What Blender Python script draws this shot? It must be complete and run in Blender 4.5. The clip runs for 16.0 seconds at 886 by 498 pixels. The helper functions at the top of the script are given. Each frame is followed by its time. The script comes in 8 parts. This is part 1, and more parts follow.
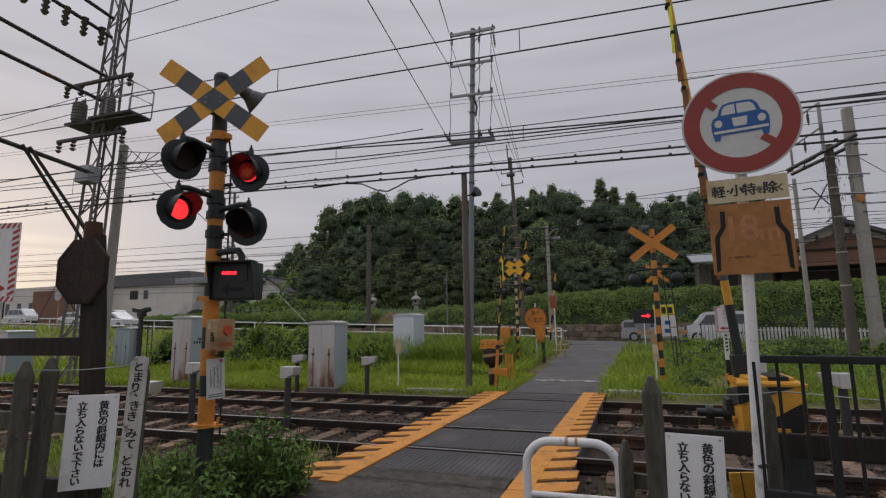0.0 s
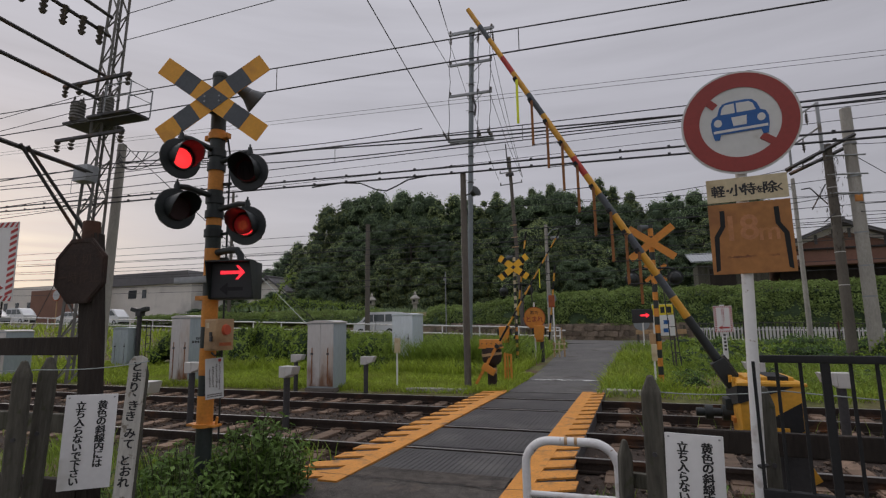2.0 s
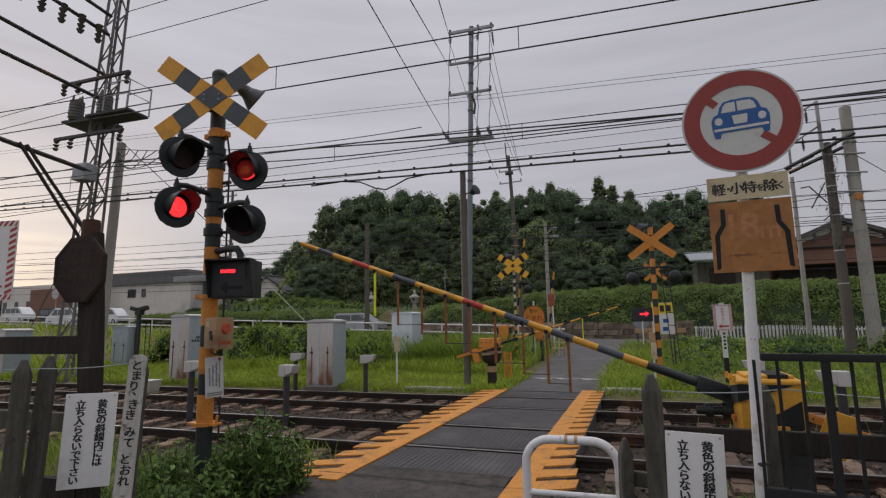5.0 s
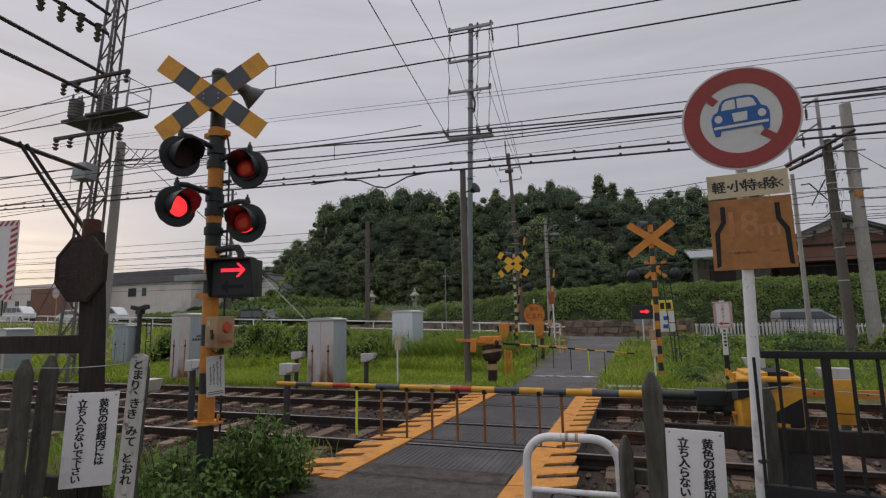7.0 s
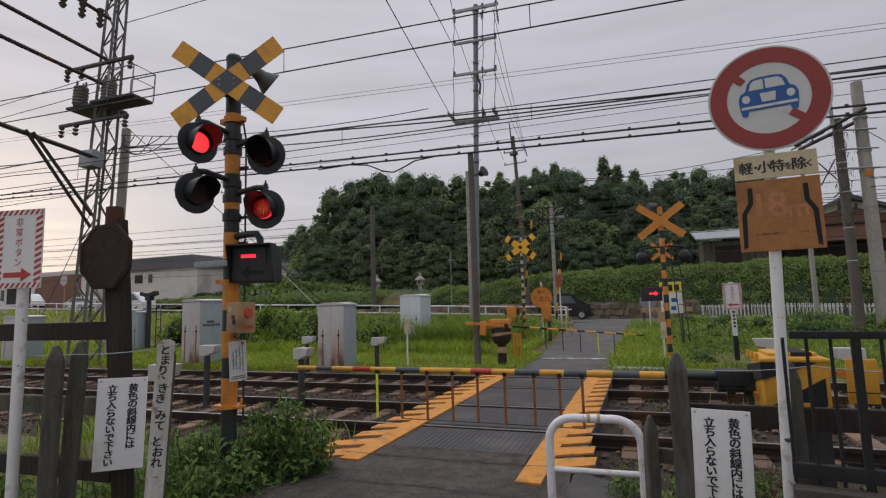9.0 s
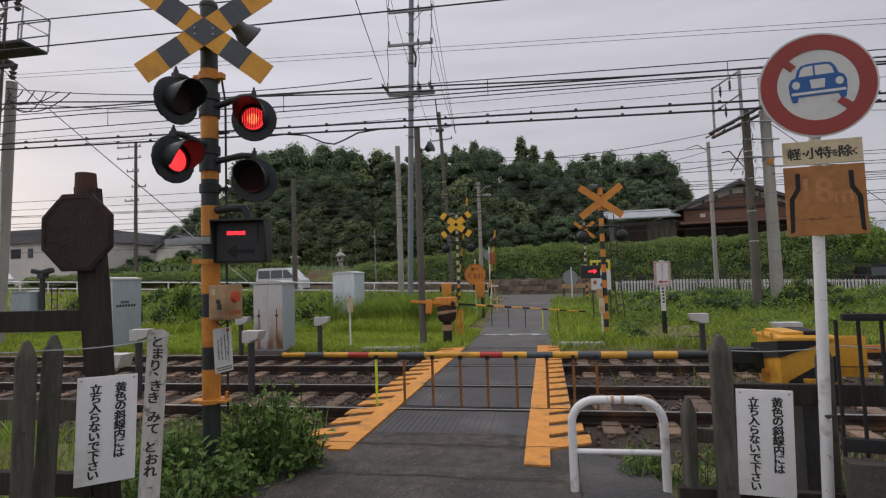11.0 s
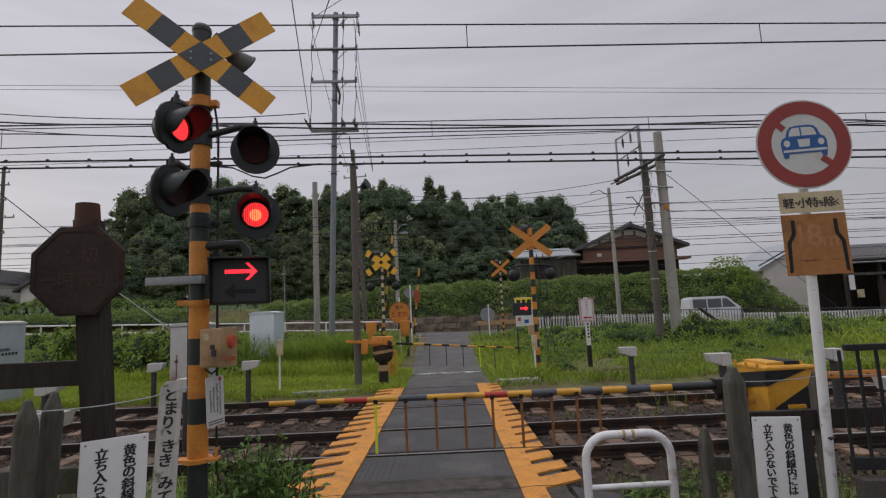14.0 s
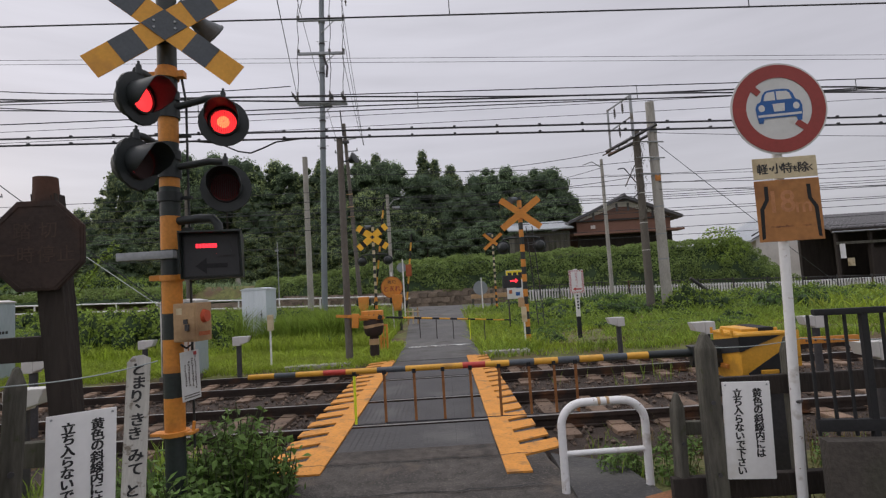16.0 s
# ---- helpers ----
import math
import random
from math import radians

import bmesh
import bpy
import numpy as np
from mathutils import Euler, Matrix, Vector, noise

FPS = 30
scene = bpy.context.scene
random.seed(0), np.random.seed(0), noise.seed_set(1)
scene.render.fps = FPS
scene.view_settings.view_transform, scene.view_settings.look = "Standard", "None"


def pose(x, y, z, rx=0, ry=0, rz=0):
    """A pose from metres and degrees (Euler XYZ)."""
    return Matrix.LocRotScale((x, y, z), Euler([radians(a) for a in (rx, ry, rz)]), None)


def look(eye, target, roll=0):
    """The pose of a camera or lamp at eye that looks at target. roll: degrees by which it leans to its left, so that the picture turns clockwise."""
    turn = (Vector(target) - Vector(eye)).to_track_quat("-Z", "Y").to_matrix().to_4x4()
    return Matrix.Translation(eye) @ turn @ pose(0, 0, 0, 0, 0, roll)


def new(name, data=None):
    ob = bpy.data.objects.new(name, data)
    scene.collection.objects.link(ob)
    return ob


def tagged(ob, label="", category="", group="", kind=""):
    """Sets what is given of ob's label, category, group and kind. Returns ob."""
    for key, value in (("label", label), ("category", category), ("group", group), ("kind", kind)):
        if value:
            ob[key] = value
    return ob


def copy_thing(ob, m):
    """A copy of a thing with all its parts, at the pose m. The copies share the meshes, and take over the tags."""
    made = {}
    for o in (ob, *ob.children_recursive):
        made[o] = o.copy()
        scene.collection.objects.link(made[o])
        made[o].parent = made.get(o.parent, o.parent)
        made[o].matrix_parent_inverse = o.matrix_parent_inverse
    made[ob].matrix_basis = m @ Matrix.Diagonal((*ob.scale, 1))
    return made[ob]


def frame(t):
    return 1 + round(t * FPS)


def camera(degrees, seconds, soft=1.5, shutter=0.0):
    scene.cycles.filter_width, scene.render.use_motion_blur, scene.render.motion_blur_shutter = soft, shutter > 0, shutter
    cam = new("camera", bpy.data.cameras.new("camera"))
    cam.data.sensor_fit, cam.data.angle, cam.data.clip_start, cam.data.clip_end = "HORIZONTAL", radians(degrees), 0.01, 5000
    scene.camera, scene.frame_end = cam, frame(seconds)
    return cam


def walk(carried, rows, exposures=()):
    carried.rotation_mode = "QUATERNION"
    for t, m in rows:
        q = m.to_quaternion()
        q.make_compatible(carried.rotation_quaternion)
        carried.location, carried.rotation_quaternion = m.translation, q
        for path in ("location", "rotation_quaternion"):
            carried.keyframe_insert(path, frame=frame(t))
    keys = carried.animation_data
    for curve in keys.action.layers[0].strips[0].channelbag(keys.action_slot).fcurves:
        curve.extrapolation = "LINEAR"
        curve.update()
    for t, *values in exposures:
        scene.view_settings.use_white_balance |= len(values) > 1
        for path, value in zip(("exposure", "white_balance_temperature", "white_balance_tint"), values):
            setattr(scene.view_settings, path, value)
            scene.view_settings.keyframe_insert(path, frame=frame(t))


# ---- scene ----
cam = camera(80.3, 16.0, soft=1.25)
METRES, EYE, TILT, LEAN, TURN = 1.6, 1.5, 0.0, 0.0, 16.5
PATH = [
    (0, (1.222, 0.379, 1.51), (0.541, 2.237, 1.802), -1.0),
    (0.5, (1.221, 0.377, 1.51), (0.54, 2.235, 1.801), -1.0),
    (1, (1.218, 0.378, 1.511), (0.54, 2.237, 1.801), -1.0),
    (1.5, (1.218, 0.379, 1.51), (0.539, 2.238, 1.801), -1.0),
    (2, (1.217, 0.382, 1.511), (0.54, 2.242, 1.801), -1.0),
    (2.5, (1.215, 0.381, 1.511), (0.539, 2.241, 1.801), -1.0),
    (3, (1.216, 0.379, 1.509), (0.54, 2.238, 1.799), -1.0),
    (3.5, (1.215, 0.378, 1.509), (0.539, 2.238, 1.799), -1.0),
    (4, (1.212, 0.383, 1.508), (0.537, 2.243, 1.798), -1.0),
    (6.5, (1.21, 0.385, 1.513), (0.534, 2.247, 1.79), -1.1),
    (7, (1.211, 0.38, 1.512), (0.535, 2.241, 1.79), -1.2),
    (7.5, (1.211, 0.377, 1.514), (0.535, 2.239, 1.791), -1.2),
    (8, (1.207, 0.373, 1.512), (0.531, 2.234, 1.79), -1.2),
    (8.5, (1.171, 0.357, 1.513), (0.485, 2.218, 1.766), -1.6),
    (9, (1.086, 0.323, 1.515), (0.394, 2.187, 1.733), -1.7),
    (9.5, (0.946, 0.322, 1.518), (0.287, 2.201, 1.707), -1.4),
    (10, (0.733, 0.34, 1.537), (0.186, 2.257, 1.689), -1.3),
    (10.2, (0.664, 0.341, 1.551), (0.15, 2.269, 1.687), -1.3),
    (12.5, (-0.574, 0.303, 1.615), (-0.717, 2.295, 1.727), -3.2),
    (13, (-0.616, 0.295, 1.626), (-0.705, 2.288, 1.761), -2.8),
    (13.5, (-0.61, 0.281, 1.632), (-0.654, 2.271, 1.825), -2.7),
    (14, (-0.62, 0.274, 1.635), (-0.624, 2.259, 1.88), -2.7),
    (14.5, (-0.617, 0.277, 1.634), (-0.594, 2.257, 1.915), -2.8),
    (15, (-0.593, 0.287, 1.614), (-0.557, 2.272, 1.854), -2.8),
    (15.5, (-0.586, 0.287, 1.61), (-0.554, 2.277, 1.808), -3.1),
    (16, (-0.46, 0.305, 1.604), (-0.453, 2.299, 1.752), -3.5),
]
EXPOSURES = [(0.0, -0.40), (4.0, -0.36), (6.5, -0.30), (8.0, -0.28), (9.0, -0.20), (10.0, -0.11), (12.5, 0.05), (13.0, -0.02), (13.5, -0.10), (14.0, -0.22), (14.5, -0.18), (15.0, -0.08), (15.5, 0.0), (16.0, 0.08)]
walk(cam, [(t, look(eye, target, roll)) for t, eye, target, roll in PATH], EXPOSURES)

# ---- world and light ----
world = bpy.data.worlds.new("world")
scene.world = world
world.use_nodes = True
wn, wl = world.node_tree.nodes, world.node_tree.links
wn.clear()
SUN_AZ, SUN_EL = 62.0, 7.0          # the low sun behind cloud: degrees left of +y, degrees up
sky = wn.new("ShaderNodeTexSky")
sky.sky_type, sky.sun_disc = "NISHITA", False
sky.sun_elevation, sky.sun_rotation = radians(SUN_EL), radians(-SUN_AZ)
sky.dust_density = 4.0
coord = wn.new("ShaderNodeTexCoord")
sep = wn.new("ShaderNodeSeparateXYZ")
wl.new(coord.outputs["Generated"], sep.inputs[0])
ramp = wn.new("ShaderNodeValToRGB")
e = ramp.color_ramp.elements
e[0].position, e[0].color = 0.0, (0.55, 0.55, 0.59, 1)
e[1].position, e[1].color = 1.0, (1.6, 1.6, 1.7, 1)
for pos, col in ((0.10, (0.575, 0.57, 0.62, 1)), (0.30, (0.58, 0.572, 0.64, 1)), (0.55, (0.64, 0.632, 0.70, 1)), (0.75, (1.1, 1.09, 1.18, 1))):
    k = e.new(pos)
    k.color = col
wl.new(sep.outputs["Z"], ramp.inputs[0])
# streaks of cloud, stretched along the horizon
stretch = wn.new("ShaderNodeMapping")
stretch.inputs["Scale"].default_value = (1.5, 1.5, 14.0)
wl.new(coord.outputs["Generated"], stretch.inputs["Vector"])
cloud = wn.new("ShaderNodeTexNoise")
cloud.inputs["Scale"].default_value, cloud.inputs["Detail"].default_value = 1.7, 6.0
wl.new(stretch.outputs[0], cloud.inputs["Vector"])
cmap = wn.new("ShaderNodeMapRange")
cmap.inputs["From Min"].default_value, cmap.inputs["From Max"].default_value = 0.3, 0.7
cmap.inputs["To Min"].default_value, cmap.inputs["To Max"].default_value = 0.92, 1.08
wl.new(cloud.outputs["Fac"], cmap.inputs["Value"])
lit = wn.new("ShaderNodeVectorMath")
lit.operation = "SCALE"
wl.new(ramp.outputs[0], lit.inputs[0])
# the cloud is thinner towards the hidden sun, in the west
side = wn.new("ShaderNodeMapRange")
side.inputs["From Min"].default_value, side.inputs["From Max"].default_value = -1.0, 1.0
side.inputs["To Min"].default_value, side.inputs["To Max"].default_value = 1.14, 0.80
wl.new(sep.outputs["X"], side.inputs["Value"])
veil = wn.new("ShaderNodeMath")
veil.operation = "MULTIPLY"
wl.new(cmap.outputs[0], veil.inputs[0])
wl.new(side.outputs[0], veil.inputs[1])
wl.new(veil.outputs[0], lit.inputs["Scale"])
# the glow round the hidden sun
toward = wn.new("ShaderNodeVectorMath")
toward.operation = "DOT_PRODUCT"
toward.inputs[1].default_value = (-math.sin(radians(SUN_AZ)), math.cos(radians(SUN_AZ)), 0.03)
wl.new(coord.outputs["Generated"], toward.inputs[0])
power = wn.new("ShaderNodeMath")
power.operation, power.use_clamp = "POWER", False
wl.new(toward.outputs["Value"], power.inputs[0])
power.inputs[1].default_value = 110.0
gain = wn.new("ShaderNodeVectorMath")
gain.operation = "SCALE"
gain.inputs[0].default_value = (0.42, 0.36, 0.20)
bars = wn.new("ShaderNodeTexNoise")
bars.inputs["Scale"].default_value, bars.inputs["Detail"].default_value = 2.4, 5.0
flat = wn.new("ShaderNodeMapping")
flat.inputs["Scale"].default_value = (1.2, 1.2, 26.0)
wl.new(coord.outputs["Generated"], flat.inputs["Vector"])
wl.new(flat.outputs[0], bars.inputs["Vector"])
gaps = wn.new("ShaderNodeMapRange")
gaps.inputs["From Min"].default_value, gaps.inputs["From Max"].default_value = 0.40, 0.66
gaps.inputs["To Min"].default_value, gaps.inputs["To Max"].default_value = 0.1, 1.0
wl.new(bars.outputs["Fac"], gaps.inputs["Value"])
through_gaps = wn.new("ShaderNodeMath")
through_gaps.operation = "MULTIPLY"
wl.new(power.outputs[0], through_gaps.inputs[0])
wl.new(gaps.outputs[0], through_gaps.inputs[1])
wl.new(through_gaps.outputs[0], gain.inputs["Scale"])
total = wn.new("ShaderNodeVectorMath")
total.operation = "ADD"
wl.new(lit.outputs[0], total.inputs[0])
wl.new(gain.outputs[0], total.inputs[1])
thin = wn.new("ShaderNodeMixRGB")
thin.inputs[0].default_value = 0.006
wl.new(total.outputs[0], thin.inputs[1])
wl.new(sky.outputs[0], thin.inputs[2])
bg = wn.new("ShaderNodeBackground")
bg.inputs["Strength"].default_value = 1.0
wl.new(thin.outputs[0], bg.inputs[0])
out = wn.new("ShaderNodeOutputWorld")
wl.new(bg.outputs[0], out.inputs[0])

sun = new("sun", bpy.data.lights.new("sun", "SUN"))
sun.data.energy, sun.data.angle, sun.data.color = 0.6, radians(40), (1.0, 0.93, 0.85)
sun.matrix_world = look((-30, 16, 24), (0, 0, 0))

# ---- materials ----
MATS = {}


def mat(name, col, rough=0.6, metal=0.0, var=0.25, scale=6.0, bump=0.15, dirt=None, amount=0.0, dscale=1.5, emit=0.0, island=0.0, trans=0.0, streak=1.0, each=0.0, leafy=0.0):
    """A surface with grain at two scales, and dirt of its own colour where the coarse noise is high."""
    if name in MATS:
        return MATS[name]
    m = bpy.data.materials.new(name)
    m.use_nodes = True
    n, l = m.node_tree.nodes, m.node_tree.links
    b = n["Principled BSDF"]
    b.inputs["Roughness"].default_value, b.inputs["Metallic"].default_value = rough, metal
    tc = n.new("ShaderNodeTexCoord")
    mp = n.new("ShaderNodeMapping")
    mp.inputs["Scale"].default_value = (1, 1, streak)
    l.new(tc.outputs["Object"], mp.inputs[0])
    fine, coarse = n.new("ShaderNodeTexNoise"), n.new("ShaderNodeTexNoise")
    fine.inputs["Scale"].default_value, fine.inputs["Detail"].default_value = scale * 9, 5
    coarse.inputs["Scale"].default_value, coarse.inputs["Detail"].default_value = scale, 6
    l.new(mp.outputs[0], fine.inputs["Vector"])
    l.new(mp.outputs[0], coarse.inputs["Vector"])
    add = n.new("ShaderNodeMath")
    add.operation = "ADD"
    l.new(fine.outputs["Fac"], add.inputs[0])
    l.new(coarse.outputs["Fac"], add.inputs[1])
    mr = n.new("ShaderNodeMapRange")
    mr.inputs["From Min"].default_value, mr.inputs["From Max"].default_value = 0.7, 1.3
    mr.inputs["To Min"].default_value, mr.inputs["To Max"].default_value = 1 - var, 1 + var
    l.new(add.outputs[0], mr.inputs["Value"])
    last = mr.outputs[0]
    for use, source, key in ((island, "ShaderNodeNewGeometry", "Random Per Island"), (each, "ShaderNodeObjectInfo", "Random")):
        if use:
            g = n.new(source)
            r = n.new("ShaderNodeMapRange")
            r.inputs["To Min"].default_value, r.inputs["To Max"].default_value = 1 - use, 1 + use
            l.new(g.outputs[key], r.inputs["Value"])
            mu = n.new("ShaderNodeMath")
            mu.operation = "MULTIPLY"
            l.new(last, mu.inputs[0])
            l.new(r.outputs[0], mu.inputs[1])
            last = mu.outputs[0]
    sc = n.new("ShaderNodeVectorMath")
    sc.operation = "SCALE"
    sc.inputs[0].default_value = col
    l.new(last, sc.inputs["Scale"])
    colour = sc.outputs[0]
    if dirt:
        dn = n.new("ShaderNodeTexNoise")
        dn.inputs["Scale"].default_value, dn.inputs["Detail"].default_value = dscale, 8
        l.new(mp.outputs[0], dn.inputs["Vector"])
        dr = n.new("ShaderNodeMapRange")
        dr.inputs["From Min"].default_value, dr.inputs["From Max"].default_value = 0.62 - amount * 0.4, 0.78 - amount * 0.3
        l.new(dn.outputs["Fac"], dr.inputs["Value"])
        mx = n.new("ShaderNodeMixRGB")
        l.new(dr.outputs[0], mx.inputs[0])
        l.new(colour, mx.inputs[1])
        mx.inputs[2].default_value = (*dirt, 1)
        colour = mx.outputs[0]
    l.new(colour, b.inputs["Base Color"])
    if bump:
        bp = n.new("ShaderNodeBump")
        bp.inputs["Strength"].default_value, bp.inputs["Distance"].default_value = bump, 0.02
        l.new(add.outputs[0], bp.inputs["Height"])
        l.new(bp.outputs[0], b.inputs["Normal"])
    if emit:
        b.inputs["Emission Color"].default_value = (*col, 1)
        b.inputs["Emission Strength"].default_value = emit
    if trans:
        b.inputs["Transmission Weight"].default_value = trans
    if leafy:
        b.inputs["Specular IOR Level"].default_value = 0.25
        tr, mix = n.new("ShaderNodeBsdfTranslucent"), n.new("ShaderNodeMixShader")
        l.new(colour, tr.inputs[0])
        mix.inputs[0].default_value = leafy
        l.new(b.outputs[0], mix.inputs[1])
        l.new(tr.outputs[0], mix.inputs[2])
        l.new(mix.outputs[0], n["Material Output"].inputs[0])
    MATS[name] = m
    return m


RUST = (0.16, 0.065, 0.025)
ASPHALT = mat("asphalt", (0.072, 0.063, 0.056), 0.9, var=0.6, scale=9, bump=1.0, dirt=(0.042, 0.037, 0.034), amount=0.42, dscale=1.6)
ASPHALT_DARK = mat("dark_asphalt", (0.05, 0.048, 0.048), 0.8, var=0.3, scale=3, bump=0.5, dirt=(0.09, 0.085, 0.08), amount=0.2, dscale=1.2)
ASPHALT_FAR = mat("pale_asphalt", (0.092, 0.088, 0.087), 0.9, var=0.22, scale=1.5, bump=0.3, dirt=(0.14, 0.135, 0.125), amount=0.25, dscale=0.6)
PANEL = mat("crossing_panel", (0.046, 0.043, 0.044), 0.6, var=0.3, scale=2.5, bump=0.25, dirt=(0.1, 0.095, 0.09), amount=0.2, dscale=1.1)
PAINT = mat("road_paint", (0.60, 0.25, 0.040), 0.75, var=0.18, scale=4, bump=0.25, dirt=(0.22, 0.12, 0.05), amount=0.16, dscale=5)
WHITE_LINE = mat("white_line", (0.66, 0.66, 0.65), 0.8, var=0.2, scale=5, dirt=(0.14, 0.14, 0.135), amount=0.3, dscale=6)
RAIL = mat("rail_side", (0.034, 0.023, 0.018), 0.75, 0.3, 0.4, 5, 0.3, dirt=RUST, amount=0.2)
RAIL_TOP = mat("rail_head", (0.36, 0.34, 0.33), 0.35, 0.9, 0.2, 3, 0.05)
SLEEPER = mat("sleeper", (0.175, 0.115, 0.078), 0.9, var=0.35, scale=5, bump=0.4, dirt=(0.09, 0.06, 0.04), amount=0.3, dscale=2.5, each=0.3)
BALLAST = mat("ballast", (0.12, 0.085, 0.064), 0.95, var=0.4, scale=12, bump=0.8, island=0.55, dirt=(0.07, 0.045, 0.03), amount=0.3, dscale=0.8)
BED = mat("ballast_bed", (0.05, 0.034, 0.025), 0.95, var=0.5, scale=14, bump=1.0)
GRASS = mat("grass", (0.29, 0.375, 0.044), 0.65, var=0.25, scale=0.6, bump=0.0, island=0.4, dirt=(0.27, 0.30, 0.06), amount=0.22, dscale=0.5, leafy=0.35)
GRASS_DARK = mat("dark_grass", (0.21, 0.295, 0.048), 0.65, var=0.25, scale=0.6, bump=0.0, island=0.4, leafy=0.35)
WEED = mat("weed_leaf", (0.125, 0.205, 0.050), 0.6, var=0.2, scale=2, bump=0.0, island=0.4, leafy=0.3)
HEDGE = mat("hedge_leaf", (0.200, 0.270, 0.080), 0.7, var=0.3, scale=0.5, bump=0.0, island=0.25, leafy=0.3)
KUDZU = mat("kudzu_leaf", (0.215, 0.30, 0.050), 0.6, var=0.3, scale=0.4, bump=0.0, island=0.28, leafy=0.3)
FOREST = mat("forest_leaf", (0.178, 0.240, 0.130), 0.9, var=0.3, scale=0.12, bump=0.0, island=0.2, each=0.4, leafy=0.35)
FOREST_B = mat("olive_leaf", (0.265, 0.320, 0.142), 0.9, var=0.3, scale=0.12, bump=0.0, island=0.2, each=0.4, leafy=0.35)
# dark greens that stand in for the shade inside crowns, hedge and bushes
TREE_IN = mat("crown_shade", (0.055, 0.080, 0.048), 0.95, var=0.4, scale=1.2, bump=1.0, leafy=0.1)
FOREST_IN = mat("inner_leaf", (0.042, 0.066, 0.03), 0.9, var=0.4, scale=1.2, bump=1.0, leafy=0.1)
BARK = mat("bark", (0.07, 0.055, 0.04), 0.95, var=0.4, scale=3, bump=0.7, streak=0.3)
STEM = mat("stem", (0.06, 0.075, 0.03), 0.8)
GREEN_BLACK = mat("green_black_paint", (0.02, 0.027, 0.026), 0.5, var=0.3, scale=5, bump=0.08, dirt=(0.05, 0.05, 0.045), amount=0.12)
LAMP_BLACK = mat("lamp_black", (0.014, 0.018, 0.019), 0.5, var=0.25, scale=6, bump=0.05)
SIGN_GREY = mat("faded_black_paint", (0.066, 0.075, 0.088), 0.6, var=0.18, scale=5, bump=0.04)
ORANGE = mat("orange_paint", (0.62, 0.24, 0.035), 0.55, var=0.16, scale=5, bump=0.06, dirt=(0.30, 0.11, 0.03), amount=0.15, dscale=3)
YELLOW = mat("yellow_paint", (0.62, 0.31, 0.03), 0.5, var=0.14, scale=5, bump=0.05, dirt=(0.32, 0.16, 0.03), amount=0.12, dscale=4)
SIGN_YELLOW = mat("sign_yellow", (0.68, 0.32, 0.03), 0.5, var=0.1, scale=5, bump=0.04, dirt=(0.50, 0.22, 0.03), amount=0.08, dscale=4)
LEMON = mat("lemon_tape", (0.75, 0.8, 0.03), 0.5, var=0.1)
BLACK = mat("black_paint", (0.013, 0.013, 0.0145), 0.85, var=0.3, scale=5, bump=0.06)
RED = mat("red_paint", (0.42, 0.035, 0.025), 0.5, var=0.15, scale=4, bump=0.04)
SIGN_RED = mat("sign_red", (0.27, 0.035, 0.028), 0.5, var=0.12, scale=4, bump=0.03)
SIGN_BLUE = mat("sign_blue", (0.012, 0.09, 0.30), 0.5, var=0.1, scale=4, bump=0.03)
SIGN_WHITE = mat("sign_white", (0.56, 0.56, 0.55), 0.5, var=0.06, scale=3, bump=0.02, dirt=(0.45, 0.42, 0.36), amount=0.1)
BOARD_WHITE = mat("board_white", (0.72, 0.71, 0.71), 0.5, var=0.05, scale=3, bump=0.02, dirt=(0.5, 0.48, 0.44), amount=0.08, dscale=3)
CREAM = mat("aged_cream", (0.55, 0.46, 0.30), 0.6, var=0.14, scale=4, bump=0.04, dirt=(0.30, 0.20, 0.09), amount=0.2, dscale=3)
BROWN_BOARD = mat("sunburnt_board", (0.36, 0.155, 0.045), 0.65, var=0.2, scale=3, bump=0.06, dirt=(0.16, 0.06, 0.025), amount=0.22, dscale=2.5)
FADED_RED = mat("faded_red", (0.36, 0.09, 0.03), 0.65, var=0.25)
WHITE_PIPE = mat("white_pipe", (0.72, 0.71, 0.71), 0.45, var=0.06, scale=4, bump=0.03, dirt=(0.30, 0.24, 0.18), amount=0.12, dscale=7)
INK = mat("ink", (0.02, 0.02, 0.022), 0.6, var=0.2)
INK_FADED = mat("faded_ink", (0.12, 0.105, 0.09), 0.7, var=0.3)
INK_RED = mat("red_ink", (0.42, 0.05, 0.05), 0.6, var=0.15)
WOOD_GREY = mat("weathered_wood", (0.085, 0.079, 0.064), 0.95, var=0.45, scale=5, bump=0.6, streak=0.15, dirt=(0.04, 0.042, 0.022), amount=0.3, dscale=3)
WOOD_PALE = mat("whitewashed_wood", (0.52, 0.50, 0.46), 0.9, var=0.22, scale=5, bump=0.4, streak=0.2, dirt=(0.16, 0.14, 0.11), amount=0.25, dscale=4)
WOOD_DARK = mat("dark_wood", (0.028, 0.021, 0.017), 0.95, var=0.4, scale=4, bump=0.6, streak=0.2)
RUSTY = mat("rusted_plate", (0.034, 0.021, 0.017), 0.85, 0.1, 0.35, 5, 0.25, dirt=(0.10, 0.04, 0.02), amount=0.25)
CABINET = mat("cabinet_paint", (0.52, 0.50, 0.48), 0.5, var=0.08, scale=2, bump=0.03, dirt=(0.40, 0.36, 0.32), amount=0.15, dscale=1.5, streak=0.3)
CABINET_BLUE = mat("pale_blue_paint", (0.66, 0.70, 0.76), 0.45, var=0.06, scale=2, bump=0.02, dirt=(0.42, 0.45, 0.48), amount=0.1, streak=0.3)
